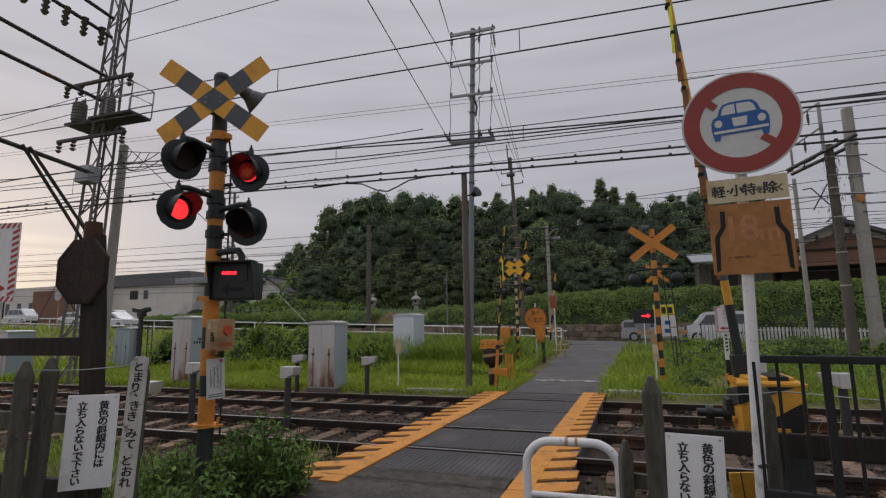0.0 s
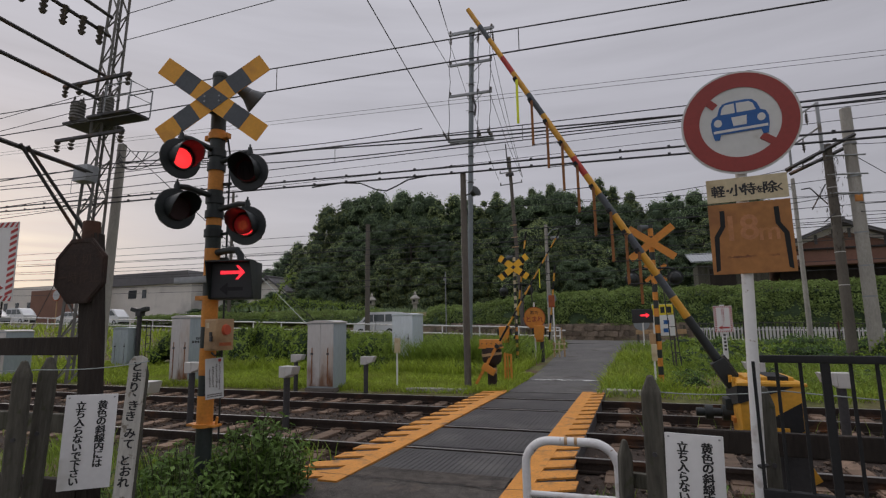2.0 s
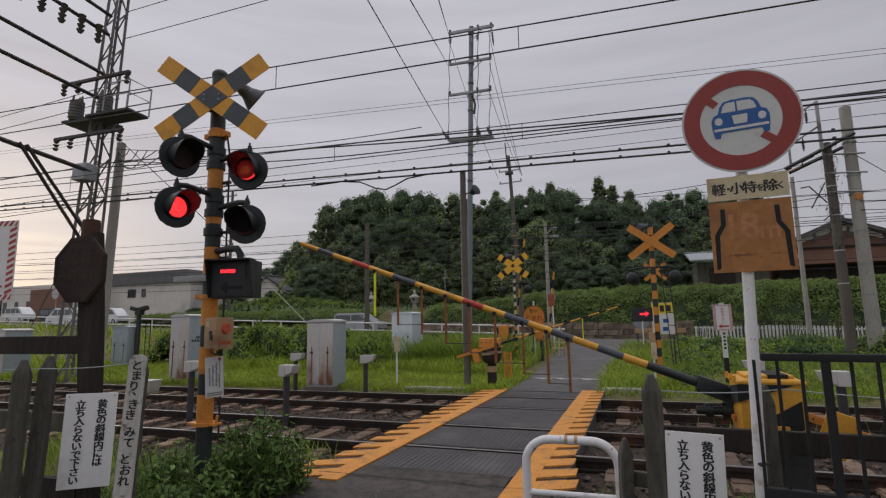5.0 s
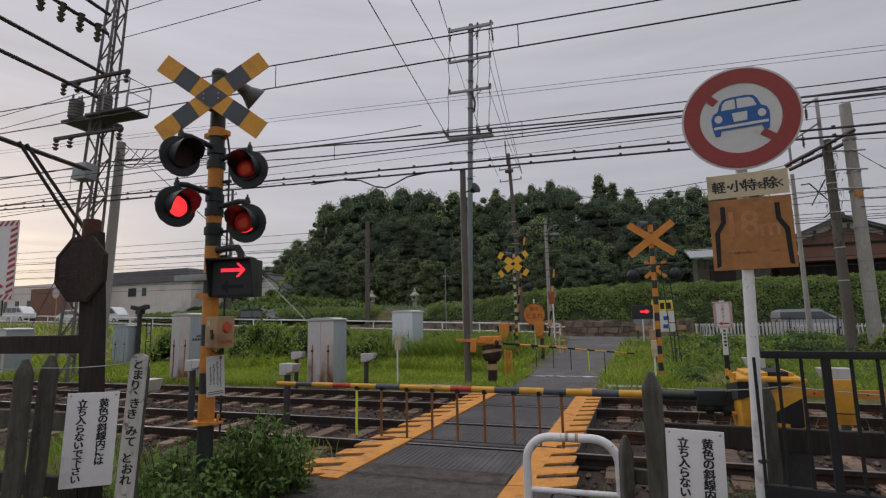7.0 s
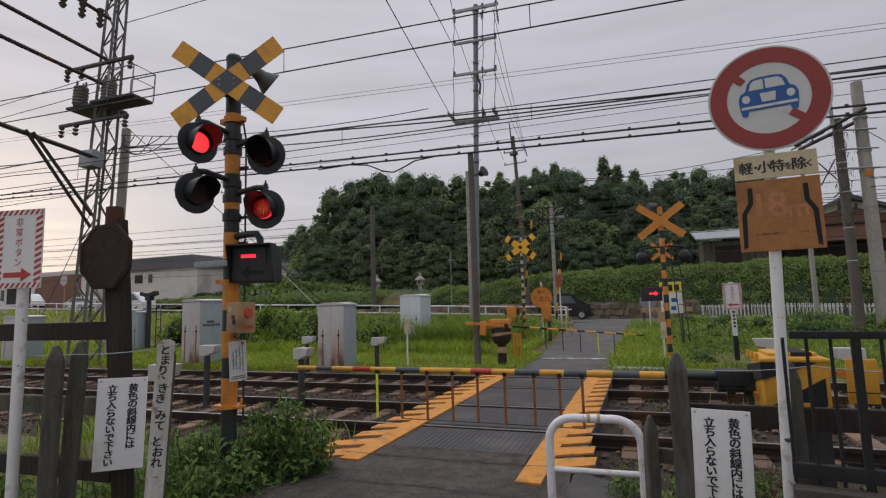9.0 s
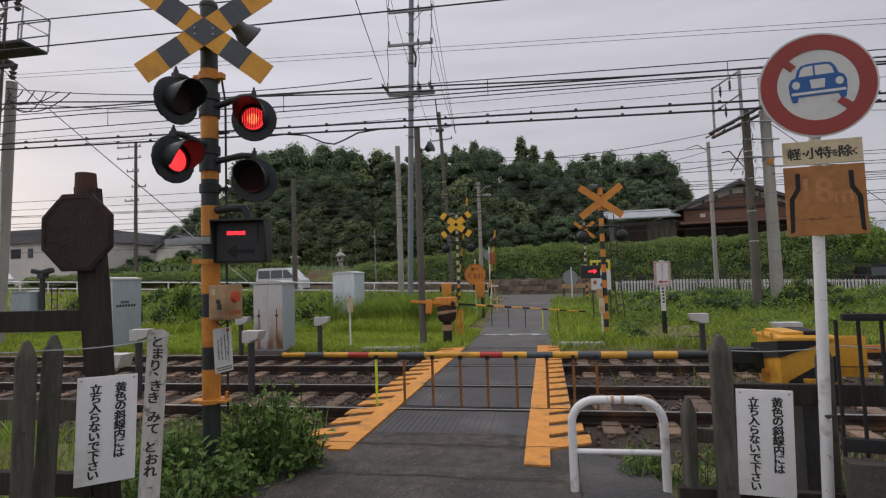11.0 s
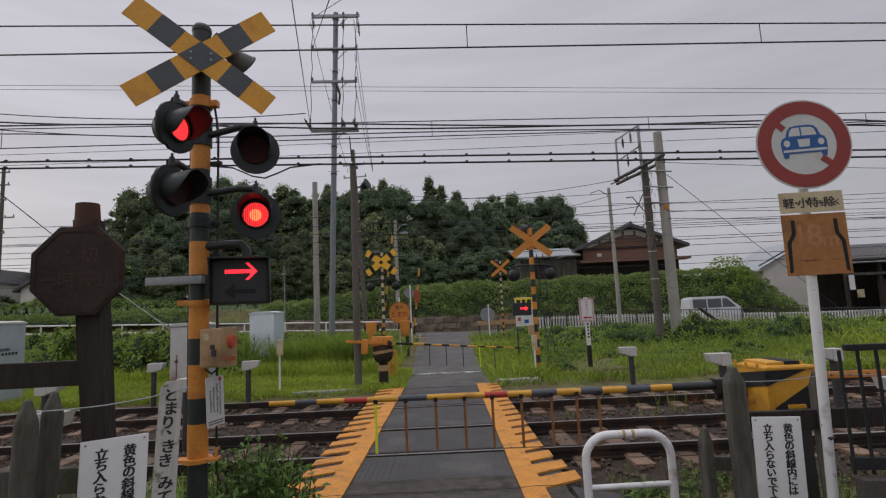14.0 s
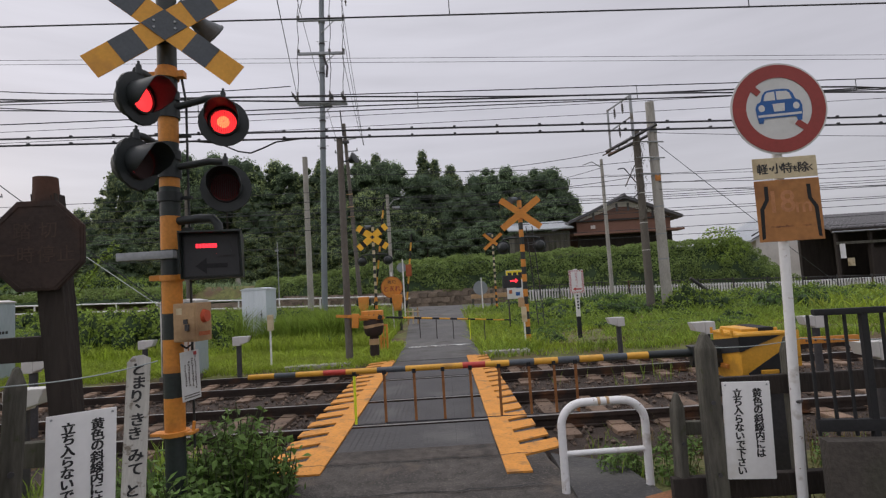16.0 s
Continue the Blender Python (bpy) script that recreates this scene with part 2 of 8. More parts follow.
CABINET_SIDE = mat("cabinet_grey", (0.33, 0.38, 0.41), 0.5, var=0.1, scale=2, bump=0.03, streak=0.3)
RUST_STREAK = mat("rust_streak", (0.26, 0.115, 0.05), 0.9, var=0.4, scale=5, streak=0.2)
STEEL = mat("galvanised_steel", (0.30, 0.31, 0.32), 0.5, 0.6, 0.15, 4, 0.08, dirt=(0.16, 0.13, 0.1), amount=0.12)
DARK_STEEL = mat("dark_steel", (0.055, 0.052, 0.055), 0.6, 0.3, 0.25, 4, 0.1, dirt=RUST, amount=0.12)
CONCRETE = mat("concrete", (0.35, 0.33, 0.30), 0.9, var=0.18, scale=3, bump=0.2, dirt=(0.16, 0.14, 0.12), amount=0.22, dscale=1.2, streak=0.3)
POLE_BROWN = mat("dark_concrete", (0.12, 0.105, 0.09), 0.9, var=0.2, scale=3, bump=0.2, streak=0.3)
POLE_BLUE = mat("painted_pole", (0.20, 0.225, 0.245), 0.6, 0.2, 0.12, 3, 0.05)
STONE = mat("wall_stone", (0.205, 0.160, 0.120), 0.95, var=0.45, scale=3, bump=0.9, each=0.35, dirt=(0.08, 0.075, 0.06), amount=0.3)
WIRE = mat("wire", (0.035, 0.035, 0.04), 0.6, 0.2, 0.1, 2, 0.0)
WIRE_PALE = mat("pale_wire", (0.3, 0.33, 0.32), 0.5, 0.2, 0.1, 2, 0.0)
INSULATOR = mat("insulator", (0.10, 0.085, 0.08), 0.35, 0.0, 0.15, 4, 0.0)
PLASTER = mat("plaster", (0.64, 0.60, 0.56), 0.85, var=0.08, scale=0.8, bump=0.1, dirt=(0.42, 0.40, 0.38), amount=0.2, dscale=0.3)
PLASTER_BROWN = mat("brown_plaster", (0.20, 0.105, 0.075), 0.85, var=0.12, scale=0.8, bump=0.1)
TILE = mat("roof_tile", (0.11, 0.105, 0.11), 0.6, var=0.2, scale=1.5, bump=0.3)
TIN = mat("tin_roof", (0.36, 0.38, 0.40), 0.45, 0.4, 0.15, 1.5, 0.1)
PANE_BLACK = mat("black_acrylic", (0.022, 0.022, 0.025), 0.5, var=0.15, scale=6, bump=0.03)
GLASS = mat("dark_glass", (0.03, 0.035, 0.04), 0.08, 0.0, 0.1, 2, 0.0)
LENS_HOT = mat("lamp_filament", (1.0, 0.16, 0.06), 0.3, var=0.0, bump=0.0, emit=2.6)
DRY_GRASS = mat("dry_grass", (0.15, 0.115, 0.05), 0.8, var=0.3, scale=2, bump=0.0, island=0.4, leafy=0.25)
KERB_DARK = mat("damp_concrete", (0.055, 0.047, 0.040), 0.9, var=0.3, scale=4, bump=0.4, dirt=(0.04, 0.045, 0.025), amount=0.3)
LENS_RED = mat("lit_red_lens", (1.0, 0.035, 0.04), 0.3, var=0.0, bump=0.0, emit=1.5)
# colours of the added discs that pass for the unlit lens
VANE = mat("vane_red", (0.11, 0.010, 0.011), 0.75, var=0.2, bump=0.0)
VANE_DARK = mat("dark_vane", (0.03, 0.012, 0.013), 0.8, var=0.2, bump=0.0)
VISOR_IN = mat("visor_inside", (0.02, 0.014, 0.015), 0.5, var=0.2, bump=0.0)
LED = mat("red_led", (1.0, 0.03, 0.05), 0.4, var=0.0, bump=0.0, emit=1.6)
BUTTON = mat("button_red", (0.55, 0.09, 0.04), 0.45, var=0.1, bump=0.03)
BOX_TAN = mat("box_tan", (0.42, 0.27, 0.14), 0.55, var=0.15, scale=5, bump=0.05, dirt=(0.24, 0.14, 0.07), amount=0.18, dscale=4)
ROD = mat("rusty_rod", (0.26, 0.10, 0.025), 0.7, var=0.25, scale=8, dirt=(0.10, 0.04, 0.02), amount=0.3, dscale=6)
TOWER = mat("tower_steel", (0.15, 0.145, 0.135), 0.6, 0.3, 0.15, 4, 0.08, dirt=(0.10, 0.08, 0.06), amount=0.15)
HORN = mat("horn_grey", (0.075, 0.085, 0.095), 0.6, var=0.15)
FAR_YELLOW = mat("fresh_sign_yellow", (0.86, 0.46, 0.03), 0.5, var=0.1)
BRIGHT_YELLOW = mat("bright_yellow", (0.78, 0.62, 0.03), 0.5, var=0.1)
RUBBER = mat("rubber", (0.02, 0.02, 0.02), 0.8)
CAR_GLASS = mat("car_glass", (0.10, 0.115, 0.125), 0.08, 0.0, 0.05, 1, 0.0)
CAR_WHITE = mat("car_white", (0.66, 0.67, 0.69), 0.25, 0.0, 0.03, 1, 0.0)
CAR_SILVER = mat("car_silver", (0.42, 0.43, 0.45), 0.3, 0.4, 0.03, 1, 0.0)
CAR_BLACK = mat("car_black", (0.018, 0.018, 0.022), 0.2, 0.0, 0.05, 1, 0.0)
GREY_DISC = mat("grey_disc", (0.24, 0.26, 0.28), 0.6, var=0.12)


def speckle(m, scale, lo, hi, colour, seed=0.0):
    """Grit of another colour, where a fine noise runs between lo and hi."""
    n, l = m.node_tree.nodes, m.node_tree.links
    b = n["Principled BSDF"]
    under = b.inputs["Base Color"].links[0].from_socket
    tc, mp, ns, mr, mx = n.new("ShaderNodeTexCoord"), n.new("ShaderNodeMapping"), n.new("ShaderNodeTexNoise"), n.new("ShaderNodeMapRange"), n.new("ShaderNodeMixRGB")
    mp.inputs["Location"].default_value = (seed, seed * 1.7, seed * 0.3)
    ns.inputs["Scale"].default_value, ns.inputs["Detail"].default_value, ns.inputs["Roughness"].default_value = scale, 3, 0.65
    mr.inputs["From Min"].default_value, mr.inputs["From Max"].default_value = lo, hi
    l.new(tc.outputs["Object"], mp.inputs[0])
    l.new(mp.outputs[0], ns.inputs["Vector"])
    l.new(ns.outputs["Fac"], mr.inputs["Value"])
    l.new(mr.outputs[0], mx.inputs[0])
    l.new(under, mx.inputs[1])
    mx.inputs[2].default_value = (*colour, 1)
    l.new(mx.outputs[0], b.inputs["Base Color"])


speckle(ASPHALT, 75, 0.56, 0.66, (0.20, 0.17, 0.145), 1.0)
speckle(ASPHALT, 55, 0.58, 0.68, (0.028, 0.025, 0.023), 5.0)
speckle(ASPHALT, 3.2, 0.56, 0.72, (0.12, 0.095, 0.075), 9.0)
speckle(ASPHALT_DARK, 75, 0.58, 0.68, (0.14, 0.12, 0.105), 2.0)
speckle(ASPHALT_FAR, 40, 0.58, 0.70, (0.16, 0.15, 0.14), 3.0)
speckle(ASPHALT_FAR, 1.4, 0.55, 0.68, (0.065, 0.058, 0.052), 4.0)
speckle(PANEL, 30, 0.60, 0.72, (0.11, 0.10, 0.095), 1.0)
speckle(PAINT, 45, 0.60, 0.68, (0.16, 0.10, 0.05), 2.0)
speckle(PAINT, 6, 0.62, 0.72, (0.30, 0.15, 0.05), 7.0)
speckle(WHITE_LINE, 6, 0.46, 0.53, (0.11, 0.105, 0.10), 3.0)
speckle(CONCRETE, 30, 0.60, 0.72, (0.22, 0.20, 0.18), 2.0)
speckle(WOOD_GREY, 9, 0.58, 0.70, (0.05, 0.055, 0.025), 2.0)
speckle(WHITE_PIPE, 22, 0.66, 0.72, (0.22, 0.13, 0.07), 2.0)
speckle(SIGN_WHITE, 5, 0.62, 0.80, (0.42, 0.40, 0.36), 2.0)
speckle(WOOD_PALE, 16, 0.60, 0.70, (0.22, 0.19, 0.15), 2.0)


# ---- tools ----
def obj(name, bm, material, parent=None, smooth=40):
    me = bpy.data.meshes.new(name)
    bmesh.ops.recalc_face_normals(bm, faces=bm.faces)
    bm.to_mesh(me)
    bm.free()
    for m in material if isinstance(material, (list, tuple)) else [material]:
        me.materials.append(m)
    if smooth:
        me.shade_smooth()
        me.set_sharp_from_angle(angle=radians(smooth))
    ob = new(name, me)
    ob.parent = parent
    return ob


def part(name, bm, material, parent, label="", smooth=40):
    return tagged(obj(name, bm, material, parent, smooth), label)


def thing(name, m, label, category, group="", kind=""):
    ob = new(name)
    ob.empty_display_size = 0.1
    ob.matrix_basis = m if isinstance(m, Matrix) else pose(*m)
    return tagged(ob, label, category, group, kind)


def structure(name, bm, material, label="", smooth=40):
    return tagged(obj(name, bm, material, None, smooth), label, name.split("_")[0], kind="structure")


def box(x0, y0, z0, x1, y1, z1, bevel=0.0, bm=None, m=None):
    b = bm or bmesh.new()
    r = bmesh.ops.create_cube(b, size=1)
    mm = Matrix.Translation(((x0 + x1) / 2, (y0 + y1) / 2, (z0 + z1) / 2)) @ Matrix.Diagonal((abs(x1 - x0), abs(y1 - y0), abs(z1 - z0), 1))
    bmesh.ops.transform(b, matrix=(m @ mm) if m else mm, verts=r["verts"])
    if bevel:
        es = {e for v in r["verts"] for e in v.link_edges}
        bmesh.ops.bevel(b, geom=list(es), offset=bevel, segments=2, affect="EDGES", profile=0.7)
    return b


def cyl(p, q, r0, r1=None, n=16, bm=None, caps=True):
    b = bm or bmesh.new()
    p, q = Vector(p), Vector(q)
    d = q - p
    r = bmesh.ops.create_cone(b, cap_ends=caps, segments=n, radius1=r0, radius2=r0 if r1 is None else r1, depth=d.length)
    bmesh.ops.transform(b, matrix=Matrix.Translation((p + q) / 2) @ d.to_track_quat("Z", "Y").to_matrix().to_4x4(), verts=r["verts"])
    return b


def tube(points, r, n=6, bm=None):
    """A round bar swept along points."""
    b = bm or bmesh.new()
    pts = [Vector(p) for p in points]
    rings, u = [], None
    for i, p in enumerate(pts):
        d = (pts[min(i + 1, len(pts) - 1)] - pts[max(i - 1, 0)]).normalized()
        if u is None:
            u = d.cross(Vector((0, 0, 1)) if abs(d.z) < 0.9 else Vector((1, 0, 0)))
        u = (u - u.dot(d) * d).normalized()
        w = u.cross(d)
        rings.append([b.verts.new(p + r * (math.cos(a) * u + math.sin(a) * w)) for a in (2 * math.pi * k / n for k in range(n))])
    for a, c in zip(rings, rings[1:]):
        for k in range(n):
            b.faces.new((a[k], a[(k + 1) % n], c[(k + 1) % n], c[k]))
    b.faces.new(rings[0][::-1])
    b.faces.new(rings[-1])
    return b


def prism(outline, y0, y1, bm=None, bevel=0.0):
    """An outline in x and z, from y0 to y1."""
    b = bm or bmesh.new()
    a = [b.verts.new((x, y0, z)) for x, z in outline]
    c = [b.verts.new((x, y1, z)) for x, z in outline]
    fs = [b.faces.new(a), b.faces.new(c[::-1])]
    n = len(a)
    for i in range(n):
        fs.append(b.faces.new((a[i], c[i], c[(i + 1) % n], a[(i + 1) % n])))
    if bevel:
        bmesh.ops.bevel(b, geom=list({e for f in fs[:2] for e in f.edges}), offset=bevel, segments=2, affect="EDGES")
    return b


def circle(x, z, r, n=32, a0=0.0, a1=360.0):
    k = n if a1 - a0 >= 360 else n + 1
    return [(x + r * math.cos(radians(a0 + (a1 - a0) * i / n)), z + r * math.sin(radians(a0 + (a1 - a0) * i / n))) for i in range(k)]


def lathe(profile, x, y, n=16):
    """A turned body round an upright axis, from pairs of radius and height."""
    b = bmesh.new()
    rings = [[b.verts.new((x + r * math.cos(2 * math.pi * i / n), y + r * math.sin(2 * math.pi * i / n), z)) for i in range(n)] for r, z in profile]
    for p, q in zip(rings, rings[1:]):
        for i in range(n):
            b.faces.new((p[i], p[(i + 1) % n], q[(i + 1) % n], q[i]))
    b.faces.new(rings[0][::-1])
    b.faces.new(rings[-1])
    return b


def turned(bm, m):
    bmesh.ops.transform(bm, matrix=m, verts=bm.verts)
    return bm


def sag(p, q, drop, n=12):
    p, q = Vector(p), Vector(q)
    return [p.lerp(q, i / n) - Vector((0, 0, drop * 4 * (i / n) * (1 - i / n))) for i in range(n + 1)]


GLYPH = {}


def glyph(ch, bold):
    if (ch, bold) not in GLYPH:
        c = bpy.data.curves.new("glyph", "FONT")
        c.body, c.resolution_u, c.offset = ch, 3, bold
        o = bpy.data.objects.new("glyph", c)
        scene.collection.objects.link(o)
        me = bpy.data.meshes.new_from_object(o.evaluated_get(bpy.context.evaluated_depsgraph_get()))
        bpy.data.objects.remove(o)
        vs = np.array([v.co[:] for v in me.vertices]).reshape(-1, 3)
        if len(vs):
            vs[:, :2] -= (vs[:, :2].min(0) + vs[:, :2].max(0)) / 2
        GLYPH[ch, bold] = (vs, [tuple(p.vertices) for p in me.polygons])
        bpy.data.meshes.remove(me)
    return GLYPH[ch, bold]


def letters(chars, size, material, parent, y=-0.004, bold=0.012, name="lettering", label="", fat=0.0):
    """chars: (character, x, z) of each centre, or with a scale of its own; drawn on the parent's front, which faces -y."""
    vs, fs, n = [], [], 0
    for ch, x, z, *own in chars:
        s = size * (own[0] if own else 1)
        v, f = glyph(ch, bold)
        # thick strokes: the same outline laid over itself, a little aside
        for k, (dx, dz) in enumerate(((0, 0), (-1, -0.6), (1, -0.6), (-1, 0.6), (1, 0.6)) if fat else ((0, 0), )):
            vs += [(x + s * (a[0] + dx * fat), y - 0.00025 * k, z + s * (a[1] + dz * fat)) for a in v]
            fs += [tuple(i + n for i in p) for p in f]
            n += len(v)
    me = bpy.data.meshes.new(name)
    me.from_pydata(vs, [], fs)
    me.materials.append(material)
    ob = new(name, me)
    ob.parent = parent
    return tagged(ob, label)


def column(text, x, top, pitch):
    return [(ch, x, top - pitch * (i + 0.5)) for i, ch in enumerate(text)]


def soup(name, vs, fs, material, parent=None, label="", category="", kind="stuff"):
    me = bpy.data.meshes.new(name)
    me.from_pydata(vs if isinstance(vs, list) else vs.tolist(), [], fs if isinstance(fs, list) else fs.tolist())
    me.materials.append(material)
    ob = new(name, me)
    ob.parent = parent
    return tagged(ob, label, category, kind=kind)


def smooth(a, b, v):
    k = min(1.0, max(0.0, (v - a) / (b - a)))
    return k * k * (3 - 2 * k)


RNG = np.random.default_rng(7)


def leaves(centres, length, width, droop=0.3, spread=0.35):
    """Folded four-cornered leaves at the centres, turned at random."""
    n = len(centres)
    a = RNG.uniform(0, 2 * np.pi, n)
    up = RNG.normal(-droop, spread, n)
    L = length * RNG.uniform(0.6, 1.3, n)
    W = width * RNG.uniform(0.6, 1.3, n)
    d = np.stack([np.cos(a) * np.cos(up), np.sin(a) * np.cos(up), np.sin(up)], 1)
    s = np.stack([-np.sin(a), np.cos(a), RNG.normal(0, spread, n)], 1)
    v = np.empty((n, 4, 3))
    v[:, 0] = centres - d * L[:, None] / 2
    v[:, 1] = centres + s * W[:, None] / 2 + [0, 0, 0.0]
    v[:, 2] = centres + d * L[:, None] / 2
    v[:, 3] = centres - s * W[:, None] / 2
    v[:, 1::2, 2] += (W * 0.25)[:, None]
    f = np.arange(4 * n).reshape(n, 4)
    return v.reshape(-1, 3), f


def skin(domes, dense, g):
    """Points and outward directions over a heap of domes, leaving out what lies inside a neighbour."""
    pts, out = [], []
    for k, (cx, cy, cz, rx, ry, rz) in enumerate(domes):
        n = max(8, int(dense * 4.2 * (rx * ry + rx * rz + ry * rz)))
        u = g.normal(0, 1, (n, 3))
        u /= np.linalg.norm(u, axis=1)[:, None]
        u = u[u[:, 2] > -0.55]
        p = np.array([cx, cy, cz]) + u * [rx, ry, rz] * g.uniform(0.72, 1.16, (len(u), 1))
        ok = np.ones(len(p), bool)
        for j, (ax, ay, az, bx, by, bz) in enumerate(domes):
            if j != k and abs(ax - cx) < rx + bx and abs(ay - cy) < ry + by:
                ok &= (((p - [ax, ay, az]) / [bx, by, bz]) ** 2).sum(1) > 0.80
        v = u / [rx, ry, rz]
        pts.append(p[ok])
        out.append((v / np.linalg.norm(v, axis=1)[:, None])[ok])
    return np.concatenate(pts), np.concatenate(out)


def facing_leaves(centres, out, length, width, loose=0.55, g=None):
    """Folded leaves that lie roughly along the surface they grow on."""
    g = g or RNG
    n = len(centres)
    w = out + g.normal(0, loose, (n, 3)) + [0, 0, 0.25]
    w /= np.linalg.norm(w, axis=1)[:, None]
    d = np.cross(w, g.normal(0, 1, (n, 3)))
    d /= np.linalg.norm(d, axis=1)[:, None] + 1e-9
    s = np.cross(w, d)
    L, W = length * g.uniform(0.6, 1.3, n)[:, None] / 2, width * g.uniform(0.6, 1.3, n)[:, None] / 2
    v = np.empty((n, 4, 3))
    v[:, 0], v[:, 2] = centres - d * L, centres + d * L
    v[:, 1], v[:, 3] = centres + s * W + w * W * 0.4, centres - s * W + w * W * 0.4
    return v.reshape(-1, 3), np.arange(4 * n).reshape(n, 4)


def blades(xy, z, height, width, lean=0.35):
    n = len(xy)
    a = RNG.uniform(0, 2 * np.pi, n)
    h = height * RNG.uniform(0.45, 1.3, n)
    w = width * RNG.uniform(0.6, 1.4, n)
    ln = RNG.normal(0, lean, (n, 2)) * h[:, None]
    base = np.column_stack([xy, z])
    side = np.stack([np.cos(a) * w / 2, np.sin(a) * w / 2, 0 * a], 1)
    v = np.empty((n, 5, 3))
    v[:, 0], v[:, 1] = base - side, base + side
    mid = base + np.column_stack([ln * 0.35, h * 0.6])
    v[:, 2], v[:, 3] = mid + side * 0.8, mid - side * 0.8
    v[:, 4] = base + np.column_stack([ln, h])
    i = 5 * np.arange(n)
    fs = [f for k in i.tolist() for f in ((k, k + 1, k + 2, k + 3), (k + 3, k + 2, k + 4))]
    return v.reshape(-1, 3), fs


# ---- ground, road and track ----
def height(x, y):
    """The ground's height: the track bed, the field's rise to the road behind, the terrace and the wooded hill."""
    z = -0.02
    z -= 0.17 * smooth(5.0, 5.7, y) * (1 - smooth(11.9, 12.5, y))
    z -= 0.10 * smooth(0.9, 1.6, x) * (1 - smooth(4.6, 5.4, y))
    z += smooth(12.5, 30, y) * (0.35 + 0.034 * min(max(0.0, -x - 2), 80) - 0.034 * min(max(0.0, x - 8), 16))
    z += (1.9 + 1.1 * smooth(3, 7, x)) * smooth(38.4, 41, y) * (1 - smooth(21, 27, x)) * smooth(-42, -34, x)
    z += 5.0 * smooth(62, 105, y) * (1 - smooth(12, 26, x))
    return z


def road_left(y):
    return -1.66 - 0.45 * smooth(13, 27, y) - 2.6 * smooth(27, 31, y) ** 2


def road_right(y):
    return 0.30 + 0.1 * smooth(13, 27, y) + 2.2 * smooth(27, 31, y) ** 2


xs = np.concatenate([[-1500, -700, -350, -200, -130, -95, -75, -60, -48, -38, -30, -24], np.arange(-20, 14, 0.45), [15, 17, 20, 24, 29, 35, 43, 55, 75, 110, 170, 300, 700, 1500]])
ys = np.concatenate([[-1500, -500, -150, -60, -25, -12, -6, -3], np.arange(-1, 15, 0.25), np.arange(15, 45, 0.7), [48, 52, 58, 66, 75, 85, 100, 140, 220, 400, 800, 1600]])
bm = bmesh.new()
grid = [[bm.verts.new((x, y, height(x, y) + 0.025 * noise.noise((x * 0.9, y * 0.9, 0)))) for x in xs] for y in ys]
for j in range(len(ys) - 1):
    for i in range(len(xs) - 1):
        bm.faces.new((grid[j][i], grid[j][i + 1], grid[j + 1][i + 1], grid[j + 1][i]))
GROUND = mat("ground_soil", (0.125, 0.13, 0.04), 0.95, var=0.5, scale=4, bump=0.8, dirt=(0.11, 0.07, 0.04), amount=0.45, dscale=0.8)
structure("ground", bm, GROUND, "grassy soil on both sides of the railway", 60)

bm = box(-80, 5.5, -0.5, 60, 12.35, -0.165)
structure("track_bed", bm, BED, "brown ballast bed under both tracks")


def strip(y0, y1, left, right, top, depth, n):
    b = bmesh.new()
    rows = []
    for i in range(n + 1):
        y = y0 + (y1 - y0) * i / n
        rows.append([b.verts.new((x, y, z)) for x, z in ((left(y), top(y) - depth), (left(y), top(y)), ((left(y) + right(y)) / 2, top(y) + 0.015), (right(y), top(y)), (right(y), top(y) - depth))])
    for a, c in zip(rows, rows[1:]):
        for k in range(4):
            b.faces.new((a[k], a[k + 1], c[k + 1], c[k]))
    b.faces.new(rows[0][::-1])
    b.faces.new(rows[-1])
    return b


near_road = structure("road_near", strip(-9, 5.72, lambda y: -2.12 - 0.10 * smooth(3.5, 1.5, y) if y > 9 else -2.12 - 0.25 * (1 - smooth(1, 4, y)), lambda y: 0.40 + 0.8 * (1 - smooth(3.9, 4.9, y)), lambda y: 0.0, 0.25, 30), ASPHALT, "patched grey asphalt lane before the crossing")
far_road = structure("road_far", strip(12.40, 31.4, road_left, road_right, lambda y: height(-1, y) + 0.03, 0.2, 60), ASPHALT_FAR, "worn pale asphalt lane beyond the crossing")
bm = bmesh.new()
rows = []
for i in range(121):
    x = -300 + i * 5
    rows.append([bm.verts.new((x, y, height(x, 33) + dz)) for y, dz in ((31.35, -0.1), (31.35, 0.03), (34.3, 0.07), (37.4, 0.03), (37.4, -0.1))])
for a, c in zip(rows, rows[1:]):
    for k in range(4):
        bm.faces.new((a[k], c[k], c[k + 1], a[k + 1]))
structure("road_cross", bm, ASPHALT_FAR, "grey asphalt road running behind the field")

# crossing deck: panels between the rails
RAILS = (6.79, 8.21, 10.0, 11.42)
deck = thing("crossing_deck", (0, 0, 0), "dark ribbed panels laid between the rails of the crossing", "crossing deck", kind="structure")
for y0, y1 in ((5.74, 6.72), (6.90, 8.10), (8.28, 9.93), (10.11, 11.31), (11.49, 12.40)):
    cuts = [-2.18, -1.3, -0.42, 0.46]
    for a, c in zip(cuts, cuts[1:]):
        b = box(a + 0.001, y0, -0.16, c - 0.001, y1, -0.006, 0.002)
        k = a + 0.03
        while k < c - 0.03:
            box(k, y0 + 0.02, -0.012, k + 0.044, y1 - 0.02, -0.002, bm=b)
            k += 0.062
        part("panel", b, PANEL, deck, smooth=0)
